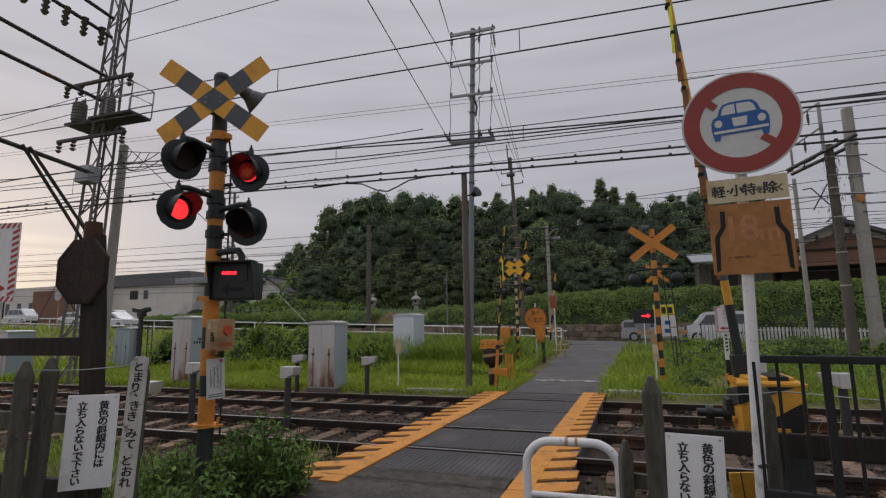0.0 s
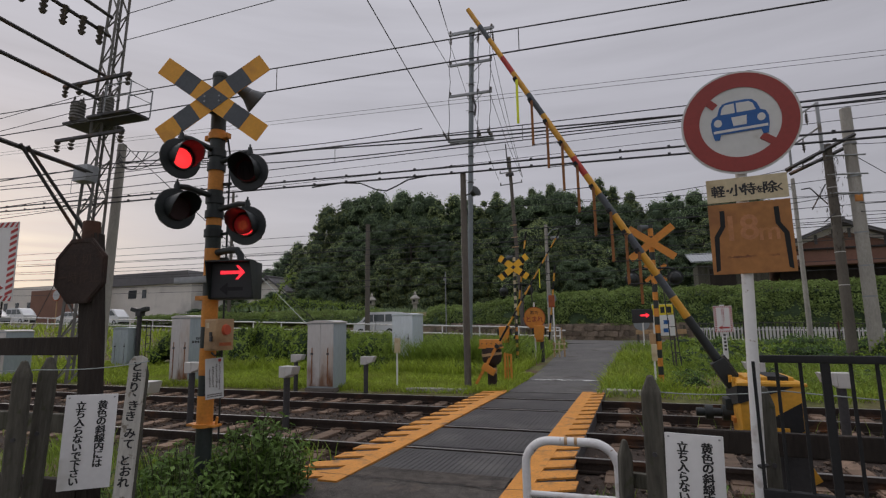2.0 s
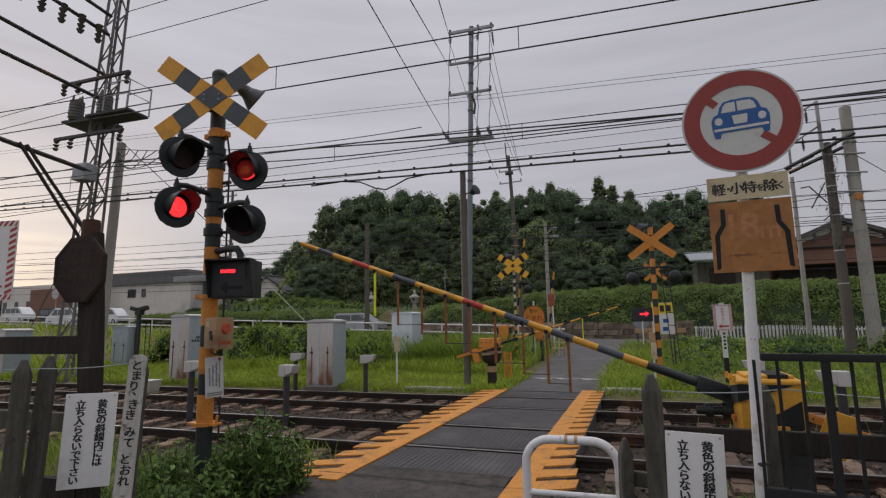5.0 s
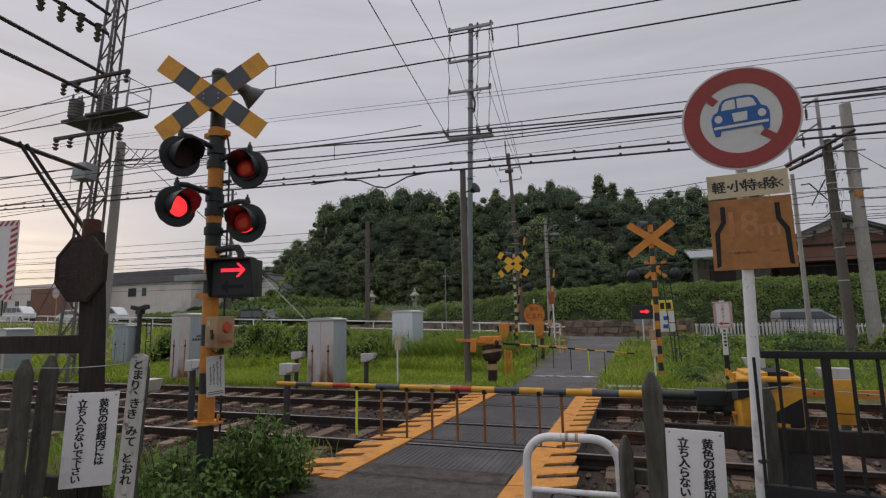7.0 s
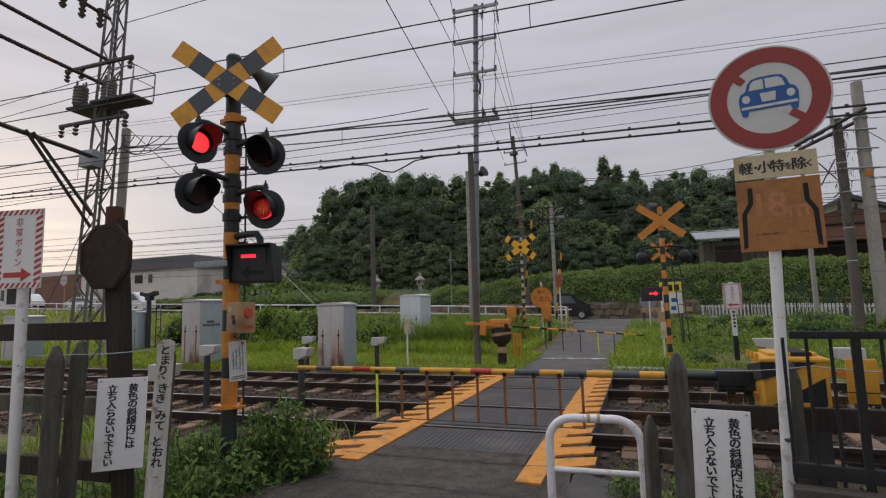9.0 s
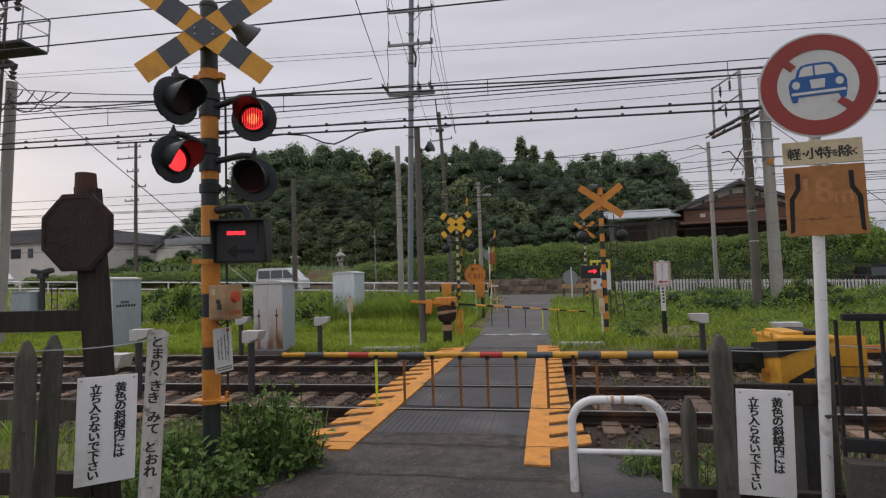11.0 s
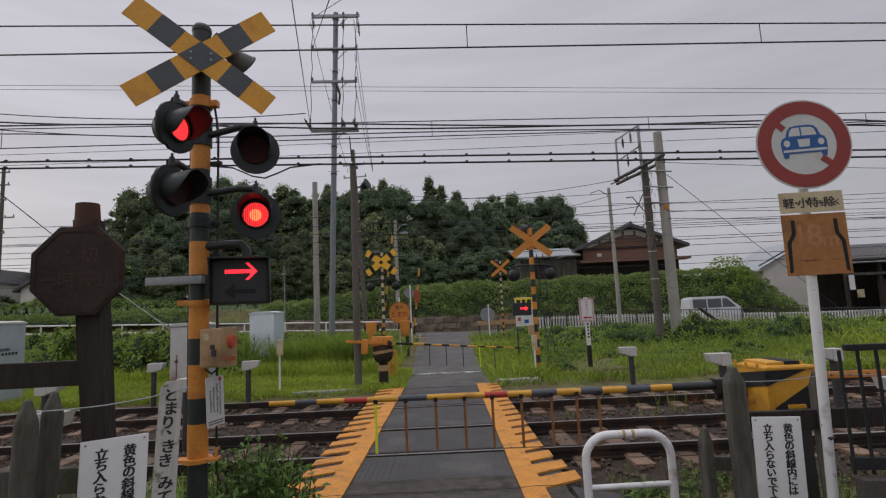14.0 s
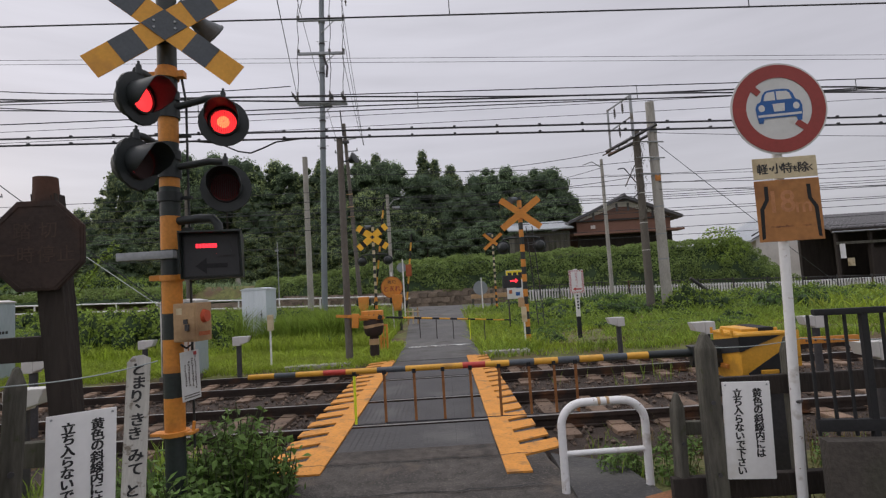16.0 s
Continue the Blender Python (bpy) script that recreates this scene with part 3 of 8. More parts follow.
paint = thing("edge_marking", (0, 0, 0.0), "orange hatched edge lines painted along the crossing, worn", "road marking", kind="structure")
for side in (-1, 1):
    x0, x1 = ((-1.88, -1.66) if side < 0 else (-0.02, 0.20))
    ya, yb = (5.12, 12.62) if side < 0 else (4.88, 12.66)
    b = bmesh.new()
    y = ya
    while y < yb - 0.01:
        y2 = min(y + 0.5, yb)
        w = 0.012 * noise.noise((y * 3, side, 0)), 0.012 * noise.noise((y2 * 3, side, 0))
        f = [b.verts.new((px, py, 0.021)) for px, py in ((x0 + w[0], y), (x1 + w[0], y), (x1 + w[1], y2), (x0 + w[1], y2))]
        b.faces.new(f)
        y = y2
    bmesh.ops.remove_doubles(b, verts=b.verts, dist=0.02)
    r = bmesh.ops.extrude_face_region(b, geom=b.faces[:])
    bmesh.ops.translate(b, vec=(0, 0, -0.022), verts=[v for v in r["geom"] if isinstance(v, bmesh.types.BMVert)])
    part("stripe", b, PAINT, paint, smooth=0)
    y = 5.25 if side < 0 else 5.31
    while y < 12.45:
        wide = (0.27 if side < 0 else 0.31) + 0.04 * noise.noise((y * 5, side * 3, 1))
        if side < 0:
            reach = 0.34 + 0.25 * (1 - smooth(5.2, 6.0, y))
            q = ((x0 + 0.01, y), (x0 + 0.01, y + wide), (x0 - reach, y + wide - reach * 0.55), (x0 - reach, y + 0.04 - reach * 0.55))
        else:
            reach = 0.25 + 0.14 * (1 - smooth(5.2, 6.6, y))
            q = ((x1 - 0.01, y), (x1 + reach, y + reach * 0.55), (x1 + reach, y + reach * 0.55 + wide - 0.04), (x1 - 0.01, y + wide))
        b = bmesh.new()
        top = [b.verts.new((*p, 0.019)) for p in q]
        low = [b.verts.new((*p, 0.0)) for p in q]
        b.faces.new(top)
        for i in range(4):
            b.faces.new((top[i], low[i], low[(i + 1) % 4], top[(i + 1) % 4]))
        part("hatch", b, PAINT, paint, smooth=0)
        y += 0.435
stop = thing("stop_line", (0, 0, 0), "worn white stop line across the far lane", "road marking", kind="structure")
b = bmesh.new()
for i in range(14):
    x = -1.58 + i * 0.13
    z = height(-1, 14.8) + 0.049
    box(x, 14.72 + 0.03 * noise.noise((x * 4, 0, 0)), z - 0.006, x + 0.128, 14.95 + 0.04 * noise.noise((x * 4, 5, 0)), z, bm=b)
part("stripe", b, WHITE_LINE, stop, smooth=0)

for k, y in enumerate(RAILS):
    rail = thing("rail", (0, y, 0), "worn steel rail with rusty sides on sleepers", "rail", "rails of the two tracks", "structure")
    b = box(-80, -0.032, -0.045, 60, 0.032, -0.001)
    box(-80, -0.009, -0.13, 60, 0.009, -0.04, bm=b)
    box(-80, -0.07, -0.15, 60, 0.07, -0.128, bm=b)
    part("rail_body", b, RAIL, rail, smooth=0)
    part("running_surface", box(-80, -0.027, -0.002, 60, 0.027, 0.002), RAIL_TOP, rail, "polished steel running surface", smooth=0)

for k, yc in enumerate((7.5, 10.71)):
    track = thing("sleeper_row", (0, yc, 0), "brown stained sleepers half sunk in ballast", "sleepers", kind="structure")
    base = None
    for i in range(110):
        x = -45 + i * 0.62
        if -2.3 < x < 0.6:
            continue
        if base is None:
            b = box(-0.11, -1.15, -0.26, 0.11, 1.15, -0.125, 0.012)
            for s in (-0.71, 0.71):
                box(-0.09, s - 0.17, -0.126, 0.09, s + 0.17, -0.112, bm=b)
            base = part("sleeper", b, SLEEPER, track, smooth=0)
            base.location = (x, 0, 0)
        else:
            o = new("sleeper", base.data)
            o.parent, o.location = track, (x, 0.03 * math.sin(i * 3.1), 0.008 * math.sin(i * 1.7))
            o.rotation_euler = (0, 0, 0.02 * math.sin(i * 2.3))

n = 17000
px, py = RNG.uniform(-26, 15, n), RNG.uniform(5.3, 12.5, n)
keep = ~((px > -2.3) & (px < 0.55))
px, py = px[keep], py[keep]
for y in RAILS:
    keep = abs(py - y) > 0.08
    px, py = px[keep], py[keep]
n = len(px)
size = RNG.uniform(0.018, 0.042, n)
octa = np.array([(1, 0, 0), (0, 1, 0), (-1, 0, 0), (0, -1, 0), (0, 0, 0.8), (0, 0, -0.8)])
v = octa[None] * size[:, None, None] * RNG.uniform(0.6, 1.4, (n, 6, 3))
ang = RNG.uniform(0, 6.28, n)
c, s = np.cos(ang)[:, None], np.sin(ang)[:, None]
v[:, :, 0], v[:, :, 1] = v[:, :, 0] * c - v[:, :, 1] * s, v[:, :, 0] * s + v[:, :, 1] * c
v += np.stack([px, py, -0.15 + size * 0.4], 1)[:, None]
tri = np.array([(0, 1, 4), (1, 2, 4), (2, 3, 4), (3, 0, 4), (1, 0, 5), (2, 1, 5), (3, 2, 5), (0, 3, 5)])
soup("ballast", v.reshape(-1, 3), (tri[None] + 6 * np.arange(n)[:, None, None]).reshape(-1, 3), BALLAST, None, "brown crushed stone between the sleepers", "gravel")

# ---- crossing signals ----
VANES = []          # (vane, phase): the flashing of each lamp


def lamp(parent, x, y, z, rz, arm_from, phase=None, back=False, louvre=False):
    """A round signal lamp facing -y before its turn, with a hood, hung from an arm."""
    m = pose(x, y, z, 0, 0, rz)
    b = prism(circle(0, 0, 0.178, 36), -0.012, 0.012, bevel=0.008)
    cyl((0, 0.01, 0), (0, 0.11, 0), 0.15, 0.10, 24, b)
    cyl((0, 0.11, 0), (0, 0.14, 0), 0.10, 0.05, 20, b)
    cyl((0, 0.0, 0.17), (0, 0.0, 0.235), 0.022, 0.018, 10, b)
    cyl((0, 0.0, 0.235), (0, 0.0, 0.262), 0.009, 0.009, 8, b)
    body = part("lamp_housing", turned(b, m), LAMP_BLACK, parent, "round black signal lamp housing")
    # the hood: a cap open below
    b = bmesh.new()
    rings = []
    for yy, r, cut in ((-0.008, 0.112, -48), (-0.09, 0.115, -35), (-0.17, 0.118, -5), (-0.215, 0.118, 25)):
        rings.append([[b.verts.new((k * r * math.cos(radians(a)), yy, k * r * math.sin(radians(a)) + 0.005)) for k in (1.0, 0.965)] for a in np.linspace(cut, 180 - cut, 25)])
    for p, q in zip(rings, rings[1:]):
        for i in range(24):
            b.faces.new((p[i][0], p[i + 1][0], q[i + 1][0], q[i][0]))
            b.faces.new((p[i][1], q[i][1], q[i + 1][1], p[i + 1][1]))
        for i in (0, 24):
            b.faces.new((p[i][0], q[i][0], q[i][1], p[i][1]))
    for i in range(24):
        b.faces.new((rings[-1][i][0], rings[-1][i + 1][0], rings[-1][i + 1][1], rings[-1][i][1]))
    part("visor", turned(b, m), LAMP_BLACK, parent)
    ring = [(0, yy, r) for yy, r in ((-0.014, 0.108), (-0.034, 0.104), (-0.034, 0.092), (-0.014, 0.09))]
    b = bmesh.new()
    for i in range(28):
        a, c = 2 * math.pi * i / 28, 2 * math.pi * (i + 1) / 28
        for p, q in zip(ring, ring[1:] + ring[:1]):
            b.faces.new([b.verts.new((r * math.cos(t), yy, r * math.sin(t))) for (_, yy, r), t in ((p, a), (q, a), (q, c), (p, c))])
    bmesh.ops.remove_doubles(b, verts=b.verts, dist=1e-5)
    part("lens_rim", turned(b, m), VISOR_IN, parent)
    if not back:
        b = bmesh.new()
        bmesh.ops.create_uvsphere(b, u_segments=24, v_segments=12, radius=0.092)
        turned(b, Matrix.Diagonal((1, 0.28, 1, 1)))
        part("lens", turned(b, m @ pose(0, -0.014, 0)), LENS_RED, parent, "red lit lens")
        # added disc, no part of such a lamp: hides the lens between flashes
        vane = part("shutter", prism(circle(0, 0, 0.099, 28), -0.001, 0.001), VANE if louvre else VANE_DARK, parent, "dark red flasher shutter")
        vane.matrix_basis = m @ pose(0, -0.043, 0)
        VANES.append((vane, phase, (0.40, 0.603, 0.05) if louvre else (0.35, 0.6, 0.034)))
        if louvre:
            # glowing disc laid on the lens to stand in for its hot spot
            part("filament", turned(prism(circle(0, -0.006, 0.044, 18), -0.0395, -0.0380), m), LENS_HOT, parent, "bright orange-red core", smooth=0)
            # made-up fins that cut the lens's brightness when it is seen aslant
            b = bmesh.new()
            for k in range(-6, 7):
                x0, hh = 0.0135 * k, math.sqrt(0.09 ** 2 - (0.0135 * k) ** 2)
                box(x0 - 0.0008, -0.072, -hh, x0 + 0.0008, -0.046, hh, bm=b)
            part("louvre", turned(b, m), VISOR_IN, parent, "fine upright louvre before the lens", smooth=0)
    ax, ay, az = arm_from
    end = m @ Vector((0, 0.02, 0.20))
    mid = Vector((ax, ay, az)).lerp(end, 0.7) + Vector((0, 0, 0.02))
    part("lamp_arm", tube([(ax, ay, az), tuple(mid), tuple(end)], 0.026, 10), LAMP_BLACK, parent)


def cross_sign(parent, y, z, half, width, plain=False, dark=None, tilt=0.0, angle=37, x=0.0, rz=0.0, band=(0.336, 0.656), core=1.0, paint=None):
    """Two crossed boards; each arm is banded, or plain on the back."""
    turn = pose(x, y, z, 0, 0, rz)
    for k, (a, dy) in enumerate(((angle, 0.0), (180 - angle, -0.006))):
        m = turn @ pose(0, dy, 0, 0, -(a + tilt), 0)
        b = box(-half, -0.004, -width / 2, half, 0.004, width / 2, 0.001)
        board = part("cross_board", turned(b, m), ORANGE if plain else paint or SIGN_YELLOW, parent, "plain orange sign board" if plain else "yellow and faded black sign board", smooth=0)
        if plain:
            continue
        w = width / 2 - 0.0005
        for x0, x1 in ((-band[1] * half, -band[0] * half), (band[0] * half, band[1] * half)):
            part("black_band", turned(box(x0, -0.0065, -w, x1, -0.0035, w), m), dark or SIGN_GREY, parent, smooth=0)
    if not plain:
        b = prism([(-0.155 * core, 0), (0, -0.118 * core), (0.155 * core, 0), (0, 0.118 * core)], -0.014, -0.009)
        part("black_centre", turned(b, turn), dark or SIGN_GREY, parent, smooth=0)
        for sx in (-0.07 * core, 0.07 * core):
            for sz in (-0.025 * core, 0.025 * core):
                part("bolt", turned(cyl((sx, -0.022, sz), (sx, -0.013, sz), 0.009, n=8), turn), STEEL, parent)


signal = thing("crossing_signal", (-2.47, 4.21, -0.05), "black and yellow banded level crossing signal with four red lamps", "crossing signal", "crossing signals")
part("pole", cyl((0, 0, -0.1), (0, 0, 4.0), 0.069, n=28), GREEN_BLACK, signal)
b = cyl((0, 0, 4.0), (0, 0, 4.03), 0.074, 0.074, 28)
cyl((0, 0, 4.03), (0, 0, 4.055), 0.074, 0.058, 28, b)
cyl((0, 0, 4.055), (0, 0, 4.07), 0.058, 0.02, 28, b)
part("pole_cap", b, GREEN_BLACK, signal)
for z0, z1 in ((3.40, 3.46), (2.87, 3.07), (2.53, 2.65), (2.06, 2.31), (1.59, 1.83), (1.16, 1.40), (0.74, 0.98)):
    part("yellow_band", cyl((0, 0, z0), (0, 0, z1), 0.0705, n=28), ORANGE, signal, "orange painted band")
b = cyl((0, 0, 3.37), (0, 0, 3.43), 0.085, n=24)
box(-0.135, -0.03, 3.375, 0.135, 0.03, 3.425, 0.006, b)
part("clamp", b, ORANGE, signal)
b = cyl((0, 0, 1.83), (0, 0, 1.87), 0.083, n=24)
box(-0.15, -0.035, 1.835, 0.14, 0.035, 1.875, 0.005, b)
part("clamp", b, ORANGE, signal)
b = cyl((0, 0, 0.71), (0, 0, 0.74), 0.10, n=24)
box(-0.16, -0.05, 0.715, 0.15, 0.05, 0.735, 0.004, b)
cyl((0.13, 0, 0.735), (0.14, 0, 0.80), 0.012, n=8, bm=b)
part("foot_flange", b, ORANGE, signal)
for z in (3.2, 3.06, 2.74, 2.6, 2.42):
    part("collar", cyl((0, 0, z), (0, 0, z + 0.07), 0.084, n=24), LAMP_BLACK, signal)
cross_sign(signal, -0.165, 3.708, 0.60, 0.185, angle=36, x=0.075, rz=18)
part("cross_bracket", box(-0.05, -0.15, 3.62, 0.05, 0.02, 3.80, 0.008), GREEN_BLACK, signal)
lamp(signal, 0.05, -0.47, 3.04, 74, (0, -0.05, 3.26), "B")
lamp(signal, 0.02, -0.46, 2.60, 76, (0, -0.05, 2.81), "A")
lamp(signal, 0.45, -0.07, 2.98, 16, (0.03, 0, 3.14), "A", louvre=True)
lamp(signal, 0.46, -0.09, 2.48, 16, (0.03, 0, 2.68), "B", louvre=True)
# loudspeaker
b = cyl((0.08, 0.03, 3.99), (0.13, 0.08, 3.94), 0.04, 0.045, 16)
cyl((0.13, 0.08, 3.94), (0.19, 0.17, 3.875), 0.045, 0.07, 24, b)
cyl((0.19, 0.17, 3.875), (0.235, 0.24, 3.82), 0.07, 0.125, 24, b)
cyl((0.235, 0.24, 3.82), (0.242, 0.25, 3.812), 0.13, 0.13, 24, b)
part("loudspeaker", b, HORN, signal, "grey horn loudspeaker")
part("speaker_bracket", tube([(0, 0, 3.9), (0.1, 0.1, 3.9), (0.2, 0.02, 3.86)], 0.014, 8), GREEN_BLACK, signal)
# direction indicator
box_m = pose(0.36, -0.13, 1.99, 0, 0, 14)
b = box(-0.20, 0.0, -0.165, 0.20, 0.16, 0.165, 0.012)
part("indicator_case", turned(b, box_m), GREEN_BLACK, signal, "black direction indicator case")
b = bmesh.new()
box(-0.207, -0.10, 0.160, 0.207, 0.02, 0.172, bm=b)
for s in (-1, 1):
    vs = [(s * 0.207, -0.10, 0.166), (s * 0.207, 0.02, 0.166), (s * 0.207, 0.02, -0.16), (s * 0.207, -0.02, -0.16)]
    vs += [(s * 0.199, q[1], q[2]) for q in vs]
    w = [b.verts.new(q) for q in vs]
    for f in ((0, 1, 2, 3), (7, 6, 5, 4), (0, 4, 5, 1), (1, 5, 6, 2), (2, 6, 7, 3), (3, 7, 4, 0)):
        b.faces.new([w[i] for i in f])
part("indicator_hood", turned(b, box_m), GREEN_BLACK, signal, smooth=0)
part("indicator_glass", turned(box(-0.185, -0.008, -0.15, 0.185, 0.004, 0.15, 0.003), box_m), PANE_BLACK, signal, smooth=0)
SHAFT = [(-0.105, -0.016), (0.04, -0.016), (0.04, 0.016), (-0.105, 0.016)]
ARROW = [(-0.105, -0.016), (0.035, -0.016), (0.035, -0.058), (0.112, 0.0), (0.035, 0.058), (0.035, 0.016), (-0.105, 0.016)]
arrow_m = box_m @ pose(0, 0, 0.07)
for k in range(7):
    part("led_bar", turned(box(-0.105 + 0.0205 * k, -0.013, -0.015, -0.088 + 0.0205 * k, -0.008, 0.015, 0.002), arrow_m), LED, signal, "red lit lamp", smooth=0)
for s in (-1, 1):
    part("led_barb", turned(prism([(0.035, s * 0.062), (0.058, s * 0.062), (0.118, 0.0), (0.092, 0.0)][::s], -0.013, -0.008), arrow_m), LED, signal, "red lit arrow barb", smooth=0)
part("led_tip", turned(box(0.040, -0.0128, -0.014, 0.10, -0.0082, 0.014, 0.002), arrow_m), LED, signal, smooth=0)
# added plate that covers the glowing arrow head while it counts as off
blind = part("blind", box(-0.045, -0.0008, -0.075, 0.05, 0.0008, 0.075), PANE_BLACK, signal, "dark blind over the arrow head", smooth=0)
blind.matrix_basis = arrow_m @ pose(0.082, -0.016, 0)
BLIND_OUT, BLIND_IN = blind.matrix_basis.copy(), arrow_m @ pose(0.082, 0.06, 0)
part("dark_arrow", turned(prism([(-x, z) for x, z in ARROW], -0.011, -0.008), box_m @ pose(0, 0, -0.075)), BLACK, signal, smooth=0)
part("indicator_arm", tube([(0.02, 0, 2.27), (0.22, -0.03, 2.28), (0.34, -0.06, 2.27), (0.38, -0.06, 2.22), (0.385, -0.06, 2.14)], 0.032, 12), LAMP_BLACK, signal)
part("cross_arm", box(-0.36, -0.09, 1.99, 0.06, -0.03, 2.05, 0.006), STEEL, signal, "grey steel bracket bar")
# emergency button box on the pole
btn_m = pose(0.175, -0.06, 1.52, 0, 0, 76) @ Matrix.Diagonal((0.97, 0.97, 1.15, 1))
part("button_box", turned(box(-0.085, -0.10, -0.12, 0.085, 0.10, 0.12, 0.012), btn_m), BOX_TAN, signal, "tan emergency button box")
part("box_lid_seam", turned(box(-0.089, -0.088, -0.108, -0.083, 0.088, 0.108, 0.003), btn_m), BOX_TAN, signal, smooth=0)
part("button", turned(cyl((0.0, -0.13, 0.035), (0, -0.098, 0.035), 0.036, 0.043, 24), btn_m), BUTTON, signal, "red push button")
b = box(-0.10, -0.03, -0.01, -0.086, 0.0, 0.02)
box(-0.105, -0.045, -0.05, -0.09, -0.015, -0.012, bm=b)
part("padlock", turned(b, btn_m), DARK_STEEL, signal)
part("box_label", turned(box(-0.06, -0.103, -0.085, 0.06, -0.099, -0.06), btn_m), FADED_RED, signal, smooth=0)
part("box_plate", turned(box(-0.09, 0.02, 0.05, -0.0855, 0.07, 0.09), btn_m), CREAM, signal, smooth=0)
note_m = pose(0.155, -0.07, 1.14, 0, -3, 68) @ Matrix.Diagonal((0.95, 1, 0.97, 1))
part("notice", turned(box(-0.085, -0.003, -0.18, 0.085, 0.003, 0.18, 0.002), note_m), SIGN_WHITE, signal, "aged white notice with small writing", smooth=0)
b = bmesh.new()
pen = random.Random(8)
for i, x in enumerate((0.048, 0.018, -0.014, -0.046)):
    z = 0.145 - 0.02 * i
    while z > -0.10 + 0.012 * i:
        h = pen.uniform(0.007, 0.017)
        dx = pen.uniform(-0.004, 0.004)
        for q in range(3):
            w = pen.uniform(0.003, 0.010)
            zz = z - h * (0.15 + 0.35 * q)
            box(x + dx - w, -0.0055, zz - 0.0014, x + dx + w * pen.uniform(0.3, 1), -0.0032, zz + 0.0014, bm=b)
        u = x + dx + pen.uniform(-0.004, 0.004)
        box(u - 0.0014, -0.0055, z - h, u + 0.0014, -0.0032, z, bm=b)
        z -= h + pen.uniform(0.003, 0.006)
for z in (-0.14, -0.158):
    box(-0.07, -0.0055, z - 0.005, 0.07, -0.0032, z + 0.003, bm=b)
part("writing", turned(b, note_m), INK_FADED, signal, smooth=0)
part("red_mark", turned(box(0.035, -0.0062, 0.145, 0.062, -0.0034, 0.17), note_m), INK_RED, signal, smooth=0)
# ladder and cables
for x in (0.115, -0.10):
    part("cable_pipe", tube([(x, 0.05, 0.6), (x, 0.05, 3.2), (x * 0.8, 0.03, 3.4)], 0.009, 6), LAMP_BLACK, signal)
for i in range(5):
    part("step", box(0.05, 0.02, 2.2 + 0.24 * i, 0.15, 0.05, 2.225 + 0.24 * i, 0.003), LAMP_BLACK, signal, smooth=0)
part("cable_loop", tube([(0.13, -0.02, 1.43), (0.15, -0.02, 1.36), (0.11, -0.03, 1.33), (0.07, -0.03, 1.36)], 0.008, 6), LAMP_BLACK, signal)

# ---- near barrier ----
machine = thing("barrier_machine", (2.24, 4.85, -0.12), "yellow and black striped barrier machine on a pedestal", "barrier machine")
part("case", box(-0.42, -0.40, 0.84, -0.03, 0.02, 1.235, 0.05), YELLOW, machine, "yellow machine case")
part("case_rim", box(-0.428, -0.408, 1.200, -0.022, 0.028, 1.222, 0.01), YELLOW, machine)
part("lid", box(-0.37, -0.35, 1.225, -0.08, -0.02, 1.257, 0.015), YELLOW, machine, "raised yellow lid")
part("lid_band", prism([(-0.235, 1.23), (-0.115, 1.23), (-0.115, 1.2605), (-0.235, 1.2605)], -0.354, -0.016), BLACK, machine, "black band over the lid", smooth=0)
part("black_stripe", prism([(-0.422, 1.085), (-0.10, 1.200), (-0.422, 1.200)], -0.4115, -0.401), BLACK, machine, smooth=0)
part("black_stripe", prism([(-0.37, 0.86), (-0.17, 0.86), (-0.065, 0.925), (-0.065, 1.10), (-0.37, 0.92)], -0.4065, -0.400), BLACK, machine, smooth=0)
b = bmesh.new()
w = [b.verts.new(q) for q in ((-0.4285, -0.405, 1.09), (-0.4285, 0.10, 1.00), (-0.4285, 0.10, 1.13), (-0.4285, -0.405, 1.200))]
w += [b.verts.new((-0.419, v.co.y, v.co.z)) for v in w]
for f in ((0, 1, 2, 3), (7, 6, 5, 4), (0, 4, 5, 1), (1, 5, 6, 2), (2, 6, 7, 3), (3, 7, 4, 0)):
    b.faces.new([w[i] for i in f])
part("black_stripe", b, BLACK, machine, smooth=0)
for y in (-0.32, -0.16, 0.0):
    part("hinge", cyl((-0.43, y, 1.20), (-0.43, y, 1.25), 0.012, n=8), YELLOW, machine)
part("hasp", box(-0.44, -0.22, 0.93, -0.418, -0.10, 0.965, 0.004), ORANGE, machine, "worn orange hasp")
part("gear_shaft", cyl((-0.66, -0.07, 0.975), (-0.33, -0.07, 0.975), 0.030, n=14), LAMP_BLACK, machine, "greasy black shaft")
part("gear_wheel", cyl((-0.60, -0.07, 0.975), (-0.55, -0.07, 0.975), 0.052, n=18), LAMP_BLACK, machine)
part("gear_wheel", cyl((-0.49, -0.07, 0.975), (-0.42, -0.07, 0.975), 0.056, n=18), LAMP_BLACK, machine)
part("latch", box(-0.28, -0.43, 0.91, -0.15, -0.398, 0.94, 0.006), YELLOW, machine)
part("pedestal", box(-0.24, -0.26, -0.15, -0.02, -0.02, 0.86, 0.02), DARK_STEEL, machine)
part("bearing_block", box(-0.47, -0.12, 0.96, -0.415, 0.05, 1.08, 0.02), LAMP_BLACK, machine)

